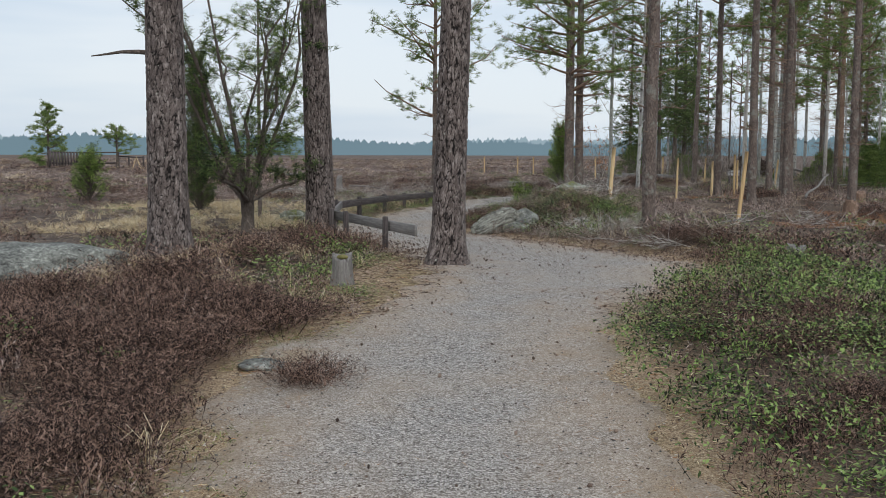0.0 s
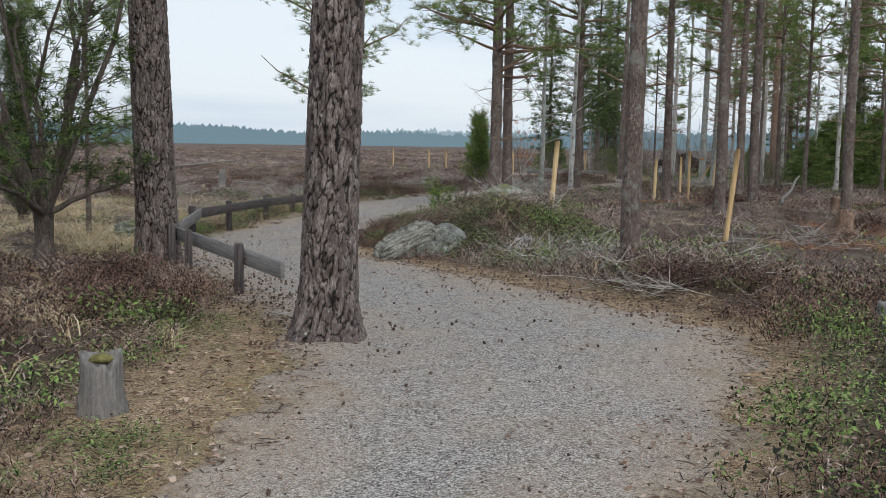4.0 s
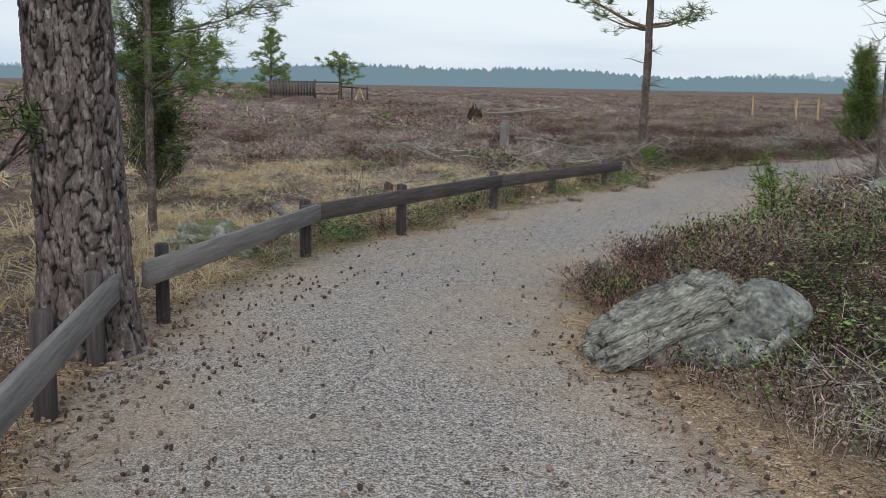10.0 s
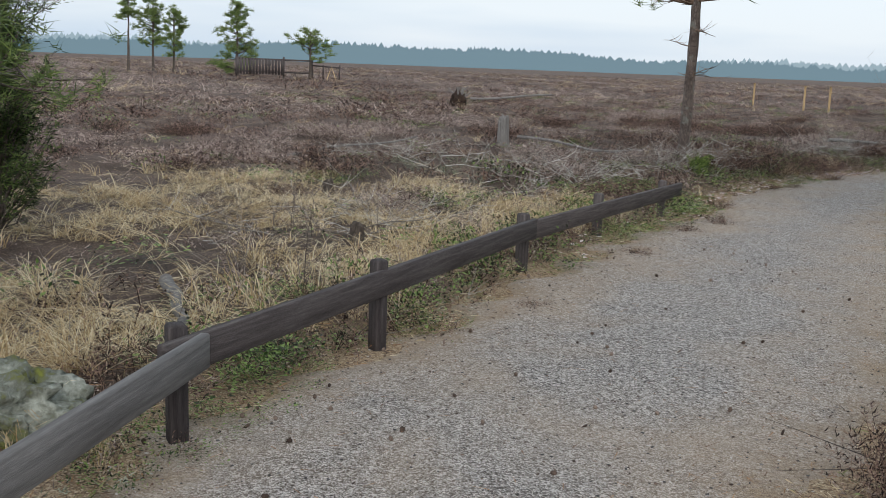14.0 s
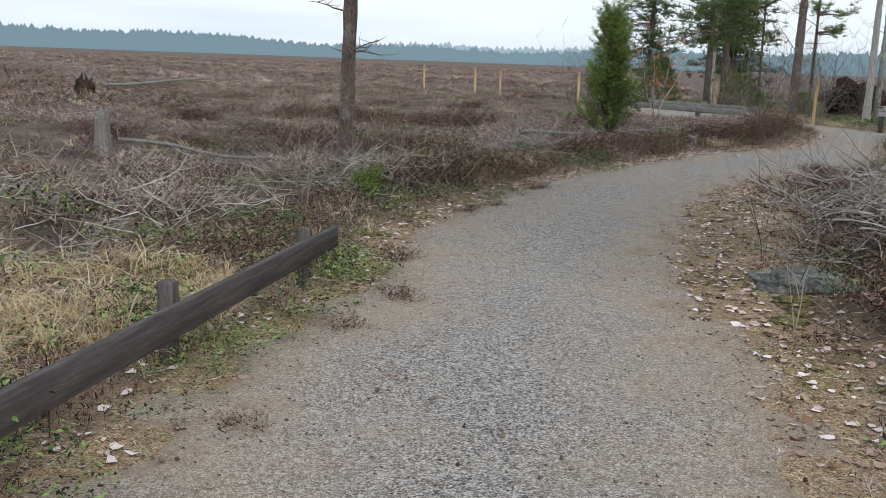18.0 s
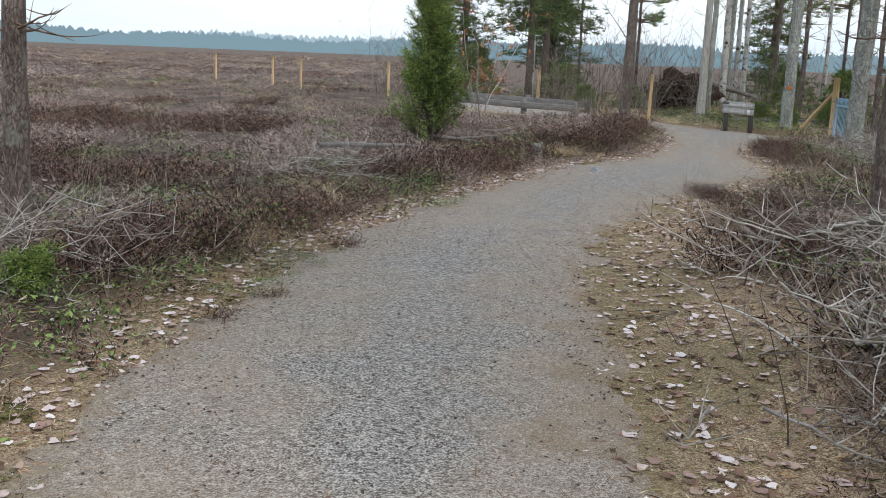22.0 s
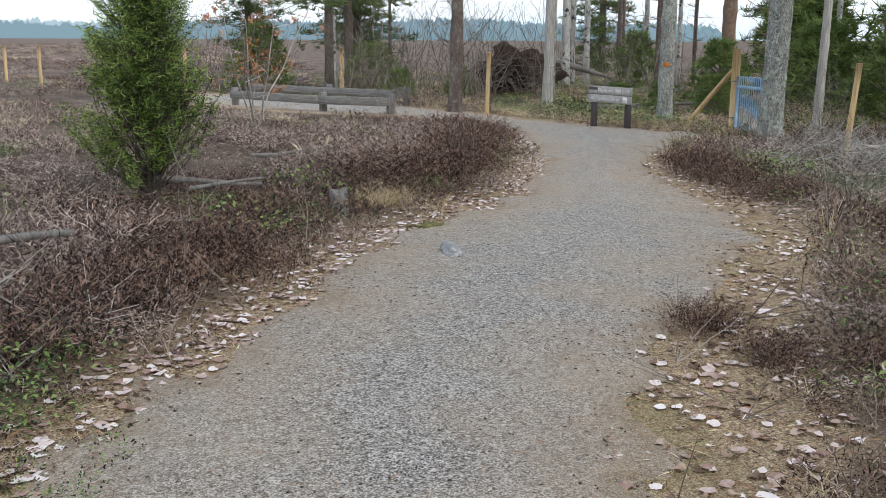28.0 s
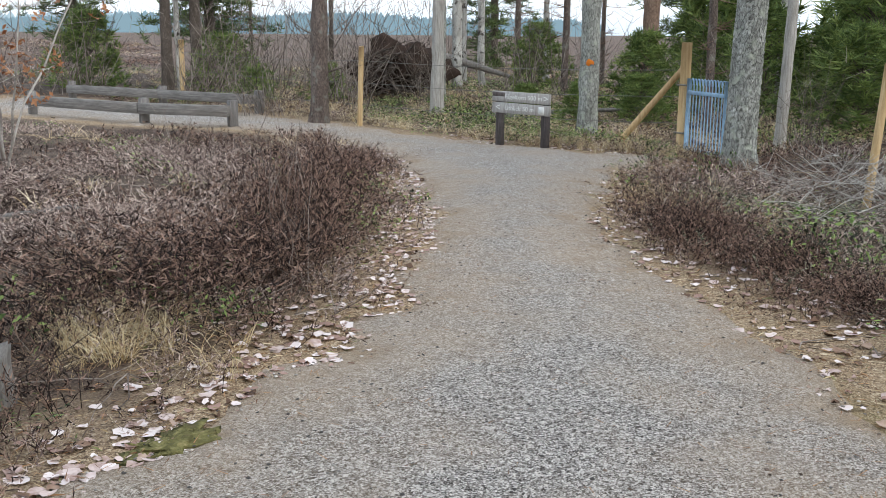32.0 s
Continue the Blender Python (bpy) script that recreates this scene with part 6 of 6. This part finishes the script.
ok = (d > 15) & (x < 13 + 0.3 * (y - 60)) & (u < 60 / (25 + np.hypot(x, y - 20)))
pal = wave(x, y, 0.25, 80) + 0.5 * wave(x, y, 0.9, 81) > 0.1
for m, mat, lab, nm in ((ok & pal, M_HEATH_PALE, "faded heather hummocks across the open bog", "bog_heather"), (ok & ~pal, M_HEATHER, "dark heather hummocks across the open bog", "bog_heather")):
    scatter(nm, H_FAR, x[m], y[m], mat, lab, "heather", (0.7, 1.5), (0.35, 0.9), 325, -0.05)
m = ok & (u < 0.06)
scatter("bog_grass", H_FAR, x[m] + 0.7, y[m] + 0.7, M_STRAW, "pale grass patches across the open bog", "grass", (0.7, 1.6), (0.3, 0.6), 327, -0.05)

# heather bushes that stand out at the path's edges
BUSH = [single("heather_bush", mesh_np("heather_bush", *sprigs(400, 0.46, 0.48, 400 + s, 14, 0.0052, 0.15, shoot=0.14), M_HEATHER), None, pose(0, 0, -50)) for s in range(3)]
BUSH += [single("heather_bush", mesh_np("heather_bush", *sprigs(80, 0.2, 0.2, 410, 8, 0.005, 0.25), M_HEATHER), None, pose(0, 0, -50))]
for k, (x, y, w, h) in enumerate(BUSHES):
    src = BUSH[3] if w < 0.45 else BUSH[k % 3]
    o = tagged(new("heather_bush", src.data), "low dark tuft of heather on the gravel's edge" if w < 0.45 else "dense dark brown heather bush at the path's edge", "heather", "heather bushes")
    ww = w / (0.4 if w < 0.45 else 1.0)
    o.matrix_basis = pose(x, y, height(x, y) - 0.02, 0, 0, 53 * k) @ Matrix.Diagonal((ww, ww, h / (0.2 if w < 0.45 else 0.45), 1))
COVER, MESHES = [], [o.data for o in BUSH]
for o in BUSH:
    bpy.data.objects.remove(o)

g = np.random.default_rng(44)
for k in range(60):
    x, y = g.uniform(-4.6, -1.1), g.uniform(3.0, 8.9)
    d = -float(inside(np.array([x]), np.array([y]))[0])
    if d < 0.42 or (x > -1.9 and y > 8.9):
        continue
    w = g.uniform(0.75, 1.15)
    COVER.append((x, y, w, g.uniform(0.26, 0.38)))
for k in range(16):
    x, y = g.uniform(1.6, 4.6), g.uniform(5.0, 11.5)
    d = -float(inside(np.array([x]), np.array([y]))[0])
    if d > 0.35:
        COVER.append((x, y, g.uniform(0.5, 0.9), g.uniform(0.2, 0.3)))
for k, (x, y, w, h) in enumerate(COVER):
    o = tagged(new("heather_bush", MESHES[k % 3]), "dense dark brown heather bush in the close cover beside the path", "heather", "heather bushes")
    o.matrix_basis = pose(x, y, height(x, y) - 0.02, 0, 0, 71 * k) @ Matrix.Diagonal((w, w, h / 0.45, 1))

# rounded hummocks of heather that break up the open heath
HUMP = [(mesh_np("heather_hummock", *sprigs(150, 0.42, 0.46, 420 + s, 9, 0.0068, 0.15, shoot=0.24), (M_HEATHER, M_HEATH_PALE, M_HEATHER)[s]), lab) for s, lab in enumerate(("rounded dark brown heather hummock on the heath", "rounded faded mauve-grey heather hummock on the heath", "rounded dark brown heather hummock on the heath"))]
g = np.random.default_rng(45)
spots = []
while len(spots) < 290:
    x, y = (g.uniform(-16, 6), g.uniform(20, 56)) if g.random() < 0.72 else (g.uniform(2, 15), g.uniform(13, 46))
    d = -float(inside(np.array([x]), np.array([y]))[0])
    strip = x < 0 and y < 27 - 0.3 * x
    if d < 0.75 or d > 13 or (strip and g.random() < 0.8) or np.hypot(x - ROCK[0], y - ROCK[1]) < 1.6 or np.hypot(x + 3.85, y - 37.0) < 0.9:
        continue
    spots.append((x, y))
spots = spots[:262] + [(x, y) for x, y in zip(g.uniform(6.2, 10.6, 60), g.uniform(43.4, 49.5, 60)) if inside(np.array([x]), np.array([y]))[0] < -0.7][:28]
for x, y in spots:
    dark = not (6 < x < 11 and y > 43) and float(wave(np.array([x]), np.array([y]), 0.9, 51)[0]) + g.normal(0, 0.3) > 0
    me, lab = HUMP[g.choice((0, 2)) if dark else 1]
    w = g.uniform(0.7, 1.5)
    tagged(new("heather_hummock", me), lab, "heather", "heather hummocks").matrix_basis = pose(x, y, height(x, y) - 0.03, 0, 0, g.uniform(0, 360)) @ Matrix.Diagonal((w, w * g.uniform(0.8, 1.2), g.uniform(0.5, 1.05), 1))


# brushwood: heaps of bare grey twigs
def brush(cx, cy, sx, sy, n, hmax, seed, label, stout=1.0, L=(0.3, 1.0)):
    g = np.random.default_rng(seed)
    wood = []
    for _ in range(n):
        x, y = g.normal(0, sx / 2.4), g.normal(0, sy / 2.4)
        while inside(np.array([cx + x]), np.array([cy + y]))[0] > -0.35:
            x, y = g.normal(0, sx / 2.4), g.normal(0, sy / 2.4)
        z = height(cx + x, cy + y) - height(cx, cy) + g.uniform(0.01, hmax) * max(0.1, 1 - (x / sx) ** 2 - (y / sy) ** 2)
        P, R = limb((x, y, z), g.uniform(0, 6.28), g.uniform(-0.1, 0.35), g.uniform(*L), g.uniform(0.004, 0.014) * stout, g, g.uniform(-0.25, 0.3), 7)
        wood.append(tube(P, R, 4, False))
        for _ in range(6):
            P2, R2 = limb(P[g.integers(1, 6)], g.uniform(0, 6.28), g.uniform(-0.1, 0.8), g.uniform(0.12, 0.4), 0.0048 * stout, g, 0.1, 4)
            wood.append(tube(P2, R2 + 0.001, 3, False))
    return single("brushwood", merge(wood), M_TWIG, pose(cx, cy, height(cx, cy)), label, "brushwood", kind="stuff")


for k, (x, y, sx, sy, n, h) in enumerate(BRUSH):
    brush(x, y, sx, sy, int(n * 1.3), h, 500 + k, "heap of bare grey twigs and brushwood", 0.5 if y > 40 else 0.85 if x > 3.0 and y > 22 else 0.45, (0.2, 0.7) if y > 40 else (0.3, 1.0))
x, y, u = field(2600, -7, 16, 10, 48, 341)
d = -inside(x, y)
ok = (d > 0.1) & (d < 5) & ((y > 13) | (u < 0.2))
g = np.random.default_rng(9)
TW = [merge([tube(*limb((0, 0, 0), 0.4 * q, 0.25 + 0.2 * q, 0.5, 0.0042, g, 0.1, 5), 3, False) for q in range(3)]) for _ in range(4)]
q = wave(x, y, 1.1, 97) > 0.4
q &= (d > 1.0) & (y > 26) & (x < 9)
scatter("grey_brush", TW, x[q], y[q], M_TWIG_DULL, "bleached grey brush standing among the heather", "brush", (0.7, 1.3), (0.6, 1.3), 343, 0.02, 0.4)
scatter("fallen_twigs", TW, x[ok][:900], y[ok][:900], M_TWIG_DULL, "scattered bare grey twigs in the undergrowth", "twigs", (0.5, 1.3), (0.3, 1.0), 342, 0.03, 0.5)

# thin bare shoots beside the path
x, y, u = field(1200, -5, 14, 22, 48, 351)
d = -inside(x, y)
ok = (d > 0.25) & (d < 3.5)
SH = [merge([tube(*limb((0, 0, 0), q * 2.1, 1.35, 0.9, 0.004, g, 0.05, 6), 3, False) for q in range(2)] + [tube(*limb((0.02 * q, 0, 0.25 + 0.1 * q), q * 1.7, 0.9, 0.3, 0.003, g, 0.05, 4), 3, False) for q in range(6)]) for _ in range(3)]
scatter("bare_shoots", SH, x[ok][:90], y[ok][:90], M_TWIG_DULL, "thin bare upright shoots in the heather", "shoots", (0.6, 1.3), (0.5, 1.2), 352, -0.02, 0.1)

# sapling with withered brown leaves near the beams
g = np.random.default_rng(61)
sap = thing("beech_sapling", BEECH[0], BEECH[1], height(*BEECH), 0, "thin sapling holding withered brown leaves", "sapling")
wood, lv = [], []
for k in range(5):
    P, R = limb((0, 0, 0), k * 1.3, 1.25, 2.4, 0.016, g, 0.1, 8)
    wood.append(tube(P, R, 5, False))
    for _ in range(9):
        q = P[g.integers(2, 8)]
        P2, R2 = limb(q, g.uniform(0, 6.28), g.uniform(0, 0.7), 0.5, 0.004, g, 0.0, 4)
        wood.append(tube(P2, R2, 3, False))
        lv += [P2[-1] + g.normal(0, 0.05, 3) for _ in range(2)] + [P2[2]]
part("stems", merge(wood), M_TWIG, sap)
LV, LF = leafy(6, 0.06, 0.06, 71, 0.036)
part("withered_leaves", tile(LV, LF, np.array(lv), g.uniform(0, 6.28, len(lv)), 1.0, tilt=g.normal(0, 0.8, len(lv))), M_BROWNLEAF, sap)

# ---------------------------------------------------------------- litter: leaves, cones, needles, pebbles
def leaf_mesh(seed, r=0.05):
    g = np.random.default_rng(seed)
    a = np.linspace(0, 6.28, 8, endpoint=False)
    R = r * (1 + 0.15 * g.normal(size=8))
    V = np.vstack([np.stack([R * np.cos(a), R * np.sin(a) * 0.8, 0.012 * g.random(8) + 0.006 * np.cos(a * 2)], -1), [(0, 0, 0.002)]])
    k = np.arange(8)
    return V, [np.stack([k, (k + 1) % 8, np.full(8, 8)], -1)]


LEAFS = [leaf_mesh(s) for s in range(5)]
g = np.random.default_rng(81)
x, y, u = field(120000, -1.5, 15, 26, 50, 361)
ins = inside(x, y)
ok = ((ins > -1.3) & (ins < 0.25) & (u < np.where(x < np.interp(y, [p[1] for p in LEFT], [p[0] for p in LEFT]) + 0.8, np.exp(-((ins + 0.1) / 0.24) ** 2) * np.clip(0.3 + (y - 30) / 9, 0.1, 1), 0.4 * np.exp(-((ins + 0.4) / 0.6) ** 2)) + 0.06 * (ins < -0.2)))
M_LEAF_BROWN = material("brown_leaves", [(92, 70, 56), (138, 110, 92), (182, 158, 142)], 3, per="island", spread=0.6, rough=0.7)
left = x < np.interp(y, [p[1] for p in LEFT], [p[0] for p in LEFT]) + 0.8
brown = g.random(len(x)) < np.where(left, 0.2, 0.38)
scatter("fallen_leaves", LEAFS, x[ok & ~brown], y[ok & ~brown], M_LEAF, "pale pinkish fallen aspen leaves along the path's edges", "leaves", (0.28, 0.75), (0.3, 1.1), 362, 0.008, 0.12)
scatter("fallen_leaves", LEAFS, x[ok & brown], y[ok & brown], M_LEAF_BROWN, "brown curled fallen leaves along the path's edges", "leaves", (0.28, 0.7), (0.5, 1.6), 363, 0.008, 0.2)

CO = blob((0.015, 0.015, 0.021), 1, 0.35, 3, 3)
x, y, u = field(26000, -2.6, 4.4, 4, 27, 371)
ins = inside(x, y)
w = np.exp(-((y - 16.3) / 3.6) ** 2) * np.where(x < np.interp(y, [p[1] for p in LEFT], [p[0] for p in LEFT]) + 0.9, 1.0, 0.12) * (0.55 + 0.6 * wave(x, y, 3.5, 95)) + 0.5 * np.exp(-((ins - 0.1) / 0.3) ** 2) * (y > 12) * (y < 19) + 0.02
ok = (ins > -0.3) & (u < w * 0.85)
scatter("pine_cones", [CO], x[ok], y[ok], M_CONE, "dark pine cones strewn over the gravel", "cones", (0.35, 0.95), (0.35, 0.95), 372, 0.032, 1.2)

NE = (np.array([(-0.03, -0.0016, 0.002), (-0.03, 0.0016, 0.002), (0.03, 0, 0.004)]), [np.array([[0, 1, 2]])])
x, y, u = field(150000, -3, 15, 2, 50, 381)
ins = inside(x, y)
pat = 0.5 + 0.5 * wave(x, y, 1.6, 90)
ok = (ins > -1.3) & (u < 0.7 * np.exp(-((ins + 0.1) / 0.65) ** 2) + 0.12 * pat)
scatter("needle_litter", [NE], x[ok], y[ok], M_RUST, "rust-brown fallen pine needles on the gravel", "needles", (0.7, 1.6), (1, 1), 382, 0.026, 0.05)

PB = (np.array([(0.008, 0, 0), (-0.007, 0.001, 0), (0, 0.007, 0), (0.001, -0.006, 0), (0, 0, 0.004), (0, 0, -0.004)]), [np.array([(0, 2, 4), (2, 1, 4), (1, 3, 4), (3, 0, 4), (2, 0, 5), (1, 2, 5), (3, 1, 5), (0, 3, 5)])])
x, y, u = field(75000, -3, 13, 2, 46, 391)
ins = inside(x, y)
ok = (ins > -0.05)
M_PEBBLE = material("pebbles", [(80, 76, 74), (150, 143, 137), (206, 198, 190)], 8, per="island", spread=0.8, rough=0.9)
scatter("pebbles", [PB], x[ok][:24000], y[ok][:24000], M_PEBBLE, "loose grey and pale pebbles on the gravel", "pebbles", (0.5, 1.6), (0.6, 1.2), 392, 0.024, 0.3)

# bits of straw, bark and stalk on the soil
BIT = (np.array([(-0.04, -0.0022, 0.0), (-0.04, 0.0022, 0.0), (0.0, 0.0028, 0.003), (0.04, 0.0, 0.001)]), [np.array([[0, 1, 2], [0, 2, 3]])])
x, y, u = field(260000, -7, 17, 2, 50, 401)
d = -inside(x, y)
ok = (d > -0.12) & (d < 2.4) & (u < np.clip(1.1 - d * 0.35, 0.2, 1))
x, y = x[ok][:90000], y[ok][:90000]
M_BIT_DARK = material("dark_litter", [(62, 50, 44), (92, 78, 68), (120, 104, 92)], 3, per="island", spread=0.6, rough=0.9)
M_BIT_MOSS = material("mossy_litter", [(92, 98, 56), (122, 128, 76), (150, 152, 100)], 3, per="island", spread=0.6, rough=0.9)
q = np.arange(len(x)) % 8
for mat, sel, lab, nm in ((M_STRAW, q < 3, "bits of dry straw strewn on the soil", "straw_litter"), (M_RUST, (q == 3) | (q == 4), "brown bark and needle bits on the soil", "bark_litter"), (M_BIT_DARK, (q == 5) | (q == 6), "dark stalks and crumbs on the soil", "stalk_litter"), (M_BIT_MOSS, q == 7, "short moss strands on the soil", "moss_strands")):
    scatter(nm, [BIT], x[sel], y[sel], mat, lab, "litter", (0.4, 1.3), (0.5, 2.0), 402, 0.007, 0.12)

# bright tufts of straw that stand out from the heather
SX, SY = np.array([(7.06, 42.04), (7.04, 42.53), (12.59, 44.3), (13.19, 44.5), (7.02, 42.2), (7.17, 42.45), (7.14, 42.94), (7.0, 42.18), (-6.53, 23.51), (-4.93, 23.4), (-4.17, 23.22), (-4.28, 22.11), (-6.55, 24.1), (-3.08, 20.01), (-3.0, 11.6), (-2.5, 11.9), (-1.9, 12.3), (-3.9, 11.4), (-3.4, 11.0), (-2.0, 23.6), (-2.6, 24.8), (-1.3, 28.2), (-1.0, 28.9), (-1.5, 27.4), (-1.1, 27.9), (12.3, 44.0), (12.7, 44.6), (12.1, 43.6)]).T
g = np.random.default_rng(96)
SX, SY = np.repeat(SX, 9) + g.normal(0, 0.16, 9 * len(SX)), np.repeat(SY, 9) + g.normal(0, 0.16, 9 * len(SY))
scatter("straw_tufts", G_NEAR, SX, SY, M_STRAW, "bright tufts of bleached grass at the heather's edge", "grass", (0.7, 1.2), (0.5, 0.9), 421)

# green tufts that creep onto the gravel along the fence
x, y, u = field(9000, -3, 5, 19.5, 38, 431)
ins = inside(x, y)
left = x < np.interp(y, [p[1] for p in LEFT], [p[0] for p in LEFT]) + 0.7
ok = left & (ins > -0.35) & (ins < 0.3 + 0.25 * wave(x, y, 2.1, 98)) & (wave(x, y, 3.0, 99) > 0.25) & (u < 0.6)
scatter("berry_tufts", B_NEAR, x[ok], y[ok], M_BERRY, "low green berry tufts creeping onto the gravel's rim", "bush", (0.35, 0.7), (0.25, 0.55), 432)
ok = left & (ins > -0.3) & (ins < 0.3) & (wave(x, y, 3.4, 89) > 0.45) & (u < 0.25)
scatter("heather_tufts", H_NEAR, x[ok], y[ok], M_HEATHER, "small dark heather tufts on the gravel's rim", "heather", (0.5, 0.9), (0.25, 0.55), 433)

# crumbs of bark and broken cones on the gravel
x, y, u = field(40000, -3, 9, 3, 40, 441)
ins = inside(x, y)
ok = (ins > -0.2) & (u < 0.25 + 0.35 * wave(x, y, 1.9, 88) + 0.5 * np.exp(-(ins / 0.35) ** 2))
scatter("bark_crumbs", [PB], x[ok][:15000], y[ok][:15000], M_CONE, "dark crumbs of bark and broken cones on the gravel", "crumbs", (0.5, 1.7), (0.6, 1.4), 442, 0.024, 0.3)

# mats of moss and small herbs between the gravel and the plants
TUFT = needle_tuft(10, 0.028, 0.006, 5, 1.0)
M_MOSSMAT = material("moss_mat", [(84, 92, 54), (118, 126, 72), (156, 158, 104)], 1.2, per="island", spread=0.7, rough=0.9, through_light=0.15)
M_GREYMOSS = material("grey_lichen_moss", [(110, 112, 92), (146, 148, 126), (178, 180, 160)], 1.2, per="island", spread=0.7, rough=0.9)
x, y, u = field(150000, -3.2, 5.2, 2.5, 42, 451)
ins = inside(x, y)
left = x < np.interp(y, [p[1] for p in LEFT], [p[0] for p in LEFT]) + 0.7
wide = np.where(y < 12, 0.75, 0.35)
ok = left & (ins > -wide) & (ins < 0.22 + 0.2 * wave(x, y, 2.3, 101)) & (wave(x, y, 2.0, 102) + 0.5 * wave(x, y, 6.1, 103) > 0.05) & (u < 0.9)
ok &= (y < 8.4) | (y > 20)
ok |= ~left & (y > 26.5) & (y < 30.5) & (ins > -0.7) & (ins < 0.15) & (wave(x, y, 2.6, 104) > 0.1)
grey = wave(x, y, 3.1, 105) > 0.25
for m, mat, lab in ((ok & ~grey, M_MOSSMAT, "yellow-green moss mats along the gravel's rim"), (ok & grey, M_GREYMOSS, "grey-green lichen mats along the gravel's rim")):
    scatter("moss_mats", [TUFT], x[m][:9000], y[m][:9000], mat, lab, "moss", (0.7, 1.5), (0.4, 1.1), 452, 0.0, 0.3)
x, y, u = field(5000, -3.0, 0.2, 3, 13.2, 461)
ins = inside(x, y)
ok = (ins > -0.8) & (ins < 0.05 + 0.15 * wave(x, y, 2.3, 101)) & (wave(x, y, 2.4, 106) > 0.3) & (u < 0.3) & (np.hypot(x + 1.04, y - 10.25) > 0.22)
scatter("berry_tufts", B_NEAR, x[ok], y[ok], M_BERRY, "low green berry tufts along the heather's foot", "bush", (0.4, 0.9), (0.25, 0.6), 462)

# green patches, grey-green lichen and rusty bracken among the heather
M_LICHEN_TWIG = material("lichened_sprigs", [(82, 86, 70), (122, 127, 106), (168, 172, 148)], 1.0, per="island", spread=0.8, rough=0.9)
g = np.random.default_rng(97)
GREEN = [(4.1, 48.2), (-0.1, 40.4), (2.8, 39.3), (3.3, 37.8), (2.6, 37.4), (0.0, 36.6), (-1.6, 33.2), (-0.9, 31.4), (-1.2, 30.4), (-2.6, 38.4), (-4.8, 30.0), (-2.9, 28.6), (6.0, 41.6), (5.6, 42.6), (-2.7, 23.2), (-2.3, 22.0), (-0.75, 26.4), (-0.6, 27.4), (-0.4, 28.3), (-0.15, 29.2), (-0.95, 25.6)]
x, y = (np.repeat(np.array(q), 18) + g.normal(0, 0.24, 18 * len(GREEN)) for q in zip(*GREEN))
ok = inside(x, y) < np.where(y < 30, 0.08, -0.15)
scatter("berry_patches", B_NEAR, x[ok], y[ok], M_BERRY, "bright green berry patches among the heather", "bush", (0.6, 1.1), (0.4, 0.9), 471)
GREY = [(2.4, 21.4, 0.6), (2.9, 20.2, 0.6), (3.3, 16.6, 0.7), (2.6, 17.4, 0.5), (3.9, 15.8, 0.6), (3.6, 18.2, 0.7), (-3.4, 32.0, 0.8), (0.6, 37.0, 0.7), (12.8, 43.2, 0.8), (11.6, 41.0, 0.6)]
x, y = (np.concatenate([q[k] + g.normal(0, q[2], 40) for q in GREY]) for k in (0, 1))
ok = inside(x, y) < -0.45
scatter("lichened_brush", H_NEAR, x[ok], y[ok], M_LICHEN_TWIG, "grey-green lichened brush in the undergrowth", "brush", (0.8, 1.5), (0.5, 0.95), 472)
x, y, u = field(1500, 6.5, 14, 19, 29, 473)
ok = (wave(x, y, 1.0, 107) > 0.15) & (u < 0.6)
scatter("bracken", G_MID, x[ok], y[ok], M_BROWNLEAF, "rusty flattened bracken in the clearing", "bracken", (0.6, 1.1), (0.3, 0.6), 474)

# flattened straw between the fence and the bog
x, y, u = field(16000, -9, -1.0, 18, 33, 481)
d = -inside(x, y)
ok = (x < np.interp(y, [p[1] for p in LEFT], [p[0] for p in LEFT])) & (d > 0.5) & (y < 29 - 0.4 * x) & (wave(x, y, 1.5, 108) + 0.5 * wave(x, y, 4.0, 109) > -0.2) & (u < 0.2 * np.clip((x + 9 + 1.2 * wave(x, y, 1.2, 111)) / 2.5, 0, 1)) & (np.hypot(x + 3.1, y - 20.9) > 0.5)
scatter("straw_mats", G_MID, x[ok], y[ok], M_STRAW, "flattened mats of bleached straw behind the board fence", "grass", (0.5, 1.0), (0.25, 0.6), 482, 0.0, 0.35)

# brown litter of needles, twigs and leaf scraps under the old pines
x, y, u = field(30000, -3, 4.5, 8.4, 18.5, 491)
ins = inside(x, y)
ok = (ins < 0.3 + 0.25 * wave(x, y, 2.7, 110)) & (ins > -1.2)
scatter("leaf_scraps", LEAFS, x[ok][:3600], y[ok][:3600], M_LEAF_BROWN, "brown leaf scraps under the old pines", "leaves", (0.14, 0.42), (0.3, 1.2), 492, 0.02, 0.3)
scatter("dark_needles", [BIT], x[ok][3000:12000], y[ok][3000:12000], M_BIT_DARK, "dark fallen needles under the old pines", "needles", (0.5, 1.4), (0.5, 2.0), 493, 0.02, 0.12)
scatter("twig_litter", TW, x[ok][-160:], y[ok][-160:], M_TWIG_DULL, "short broken twigs under the old pines", "twigs", (0.25, 0.6), (0.1, 0.3), 494, 0.02, 0.2)
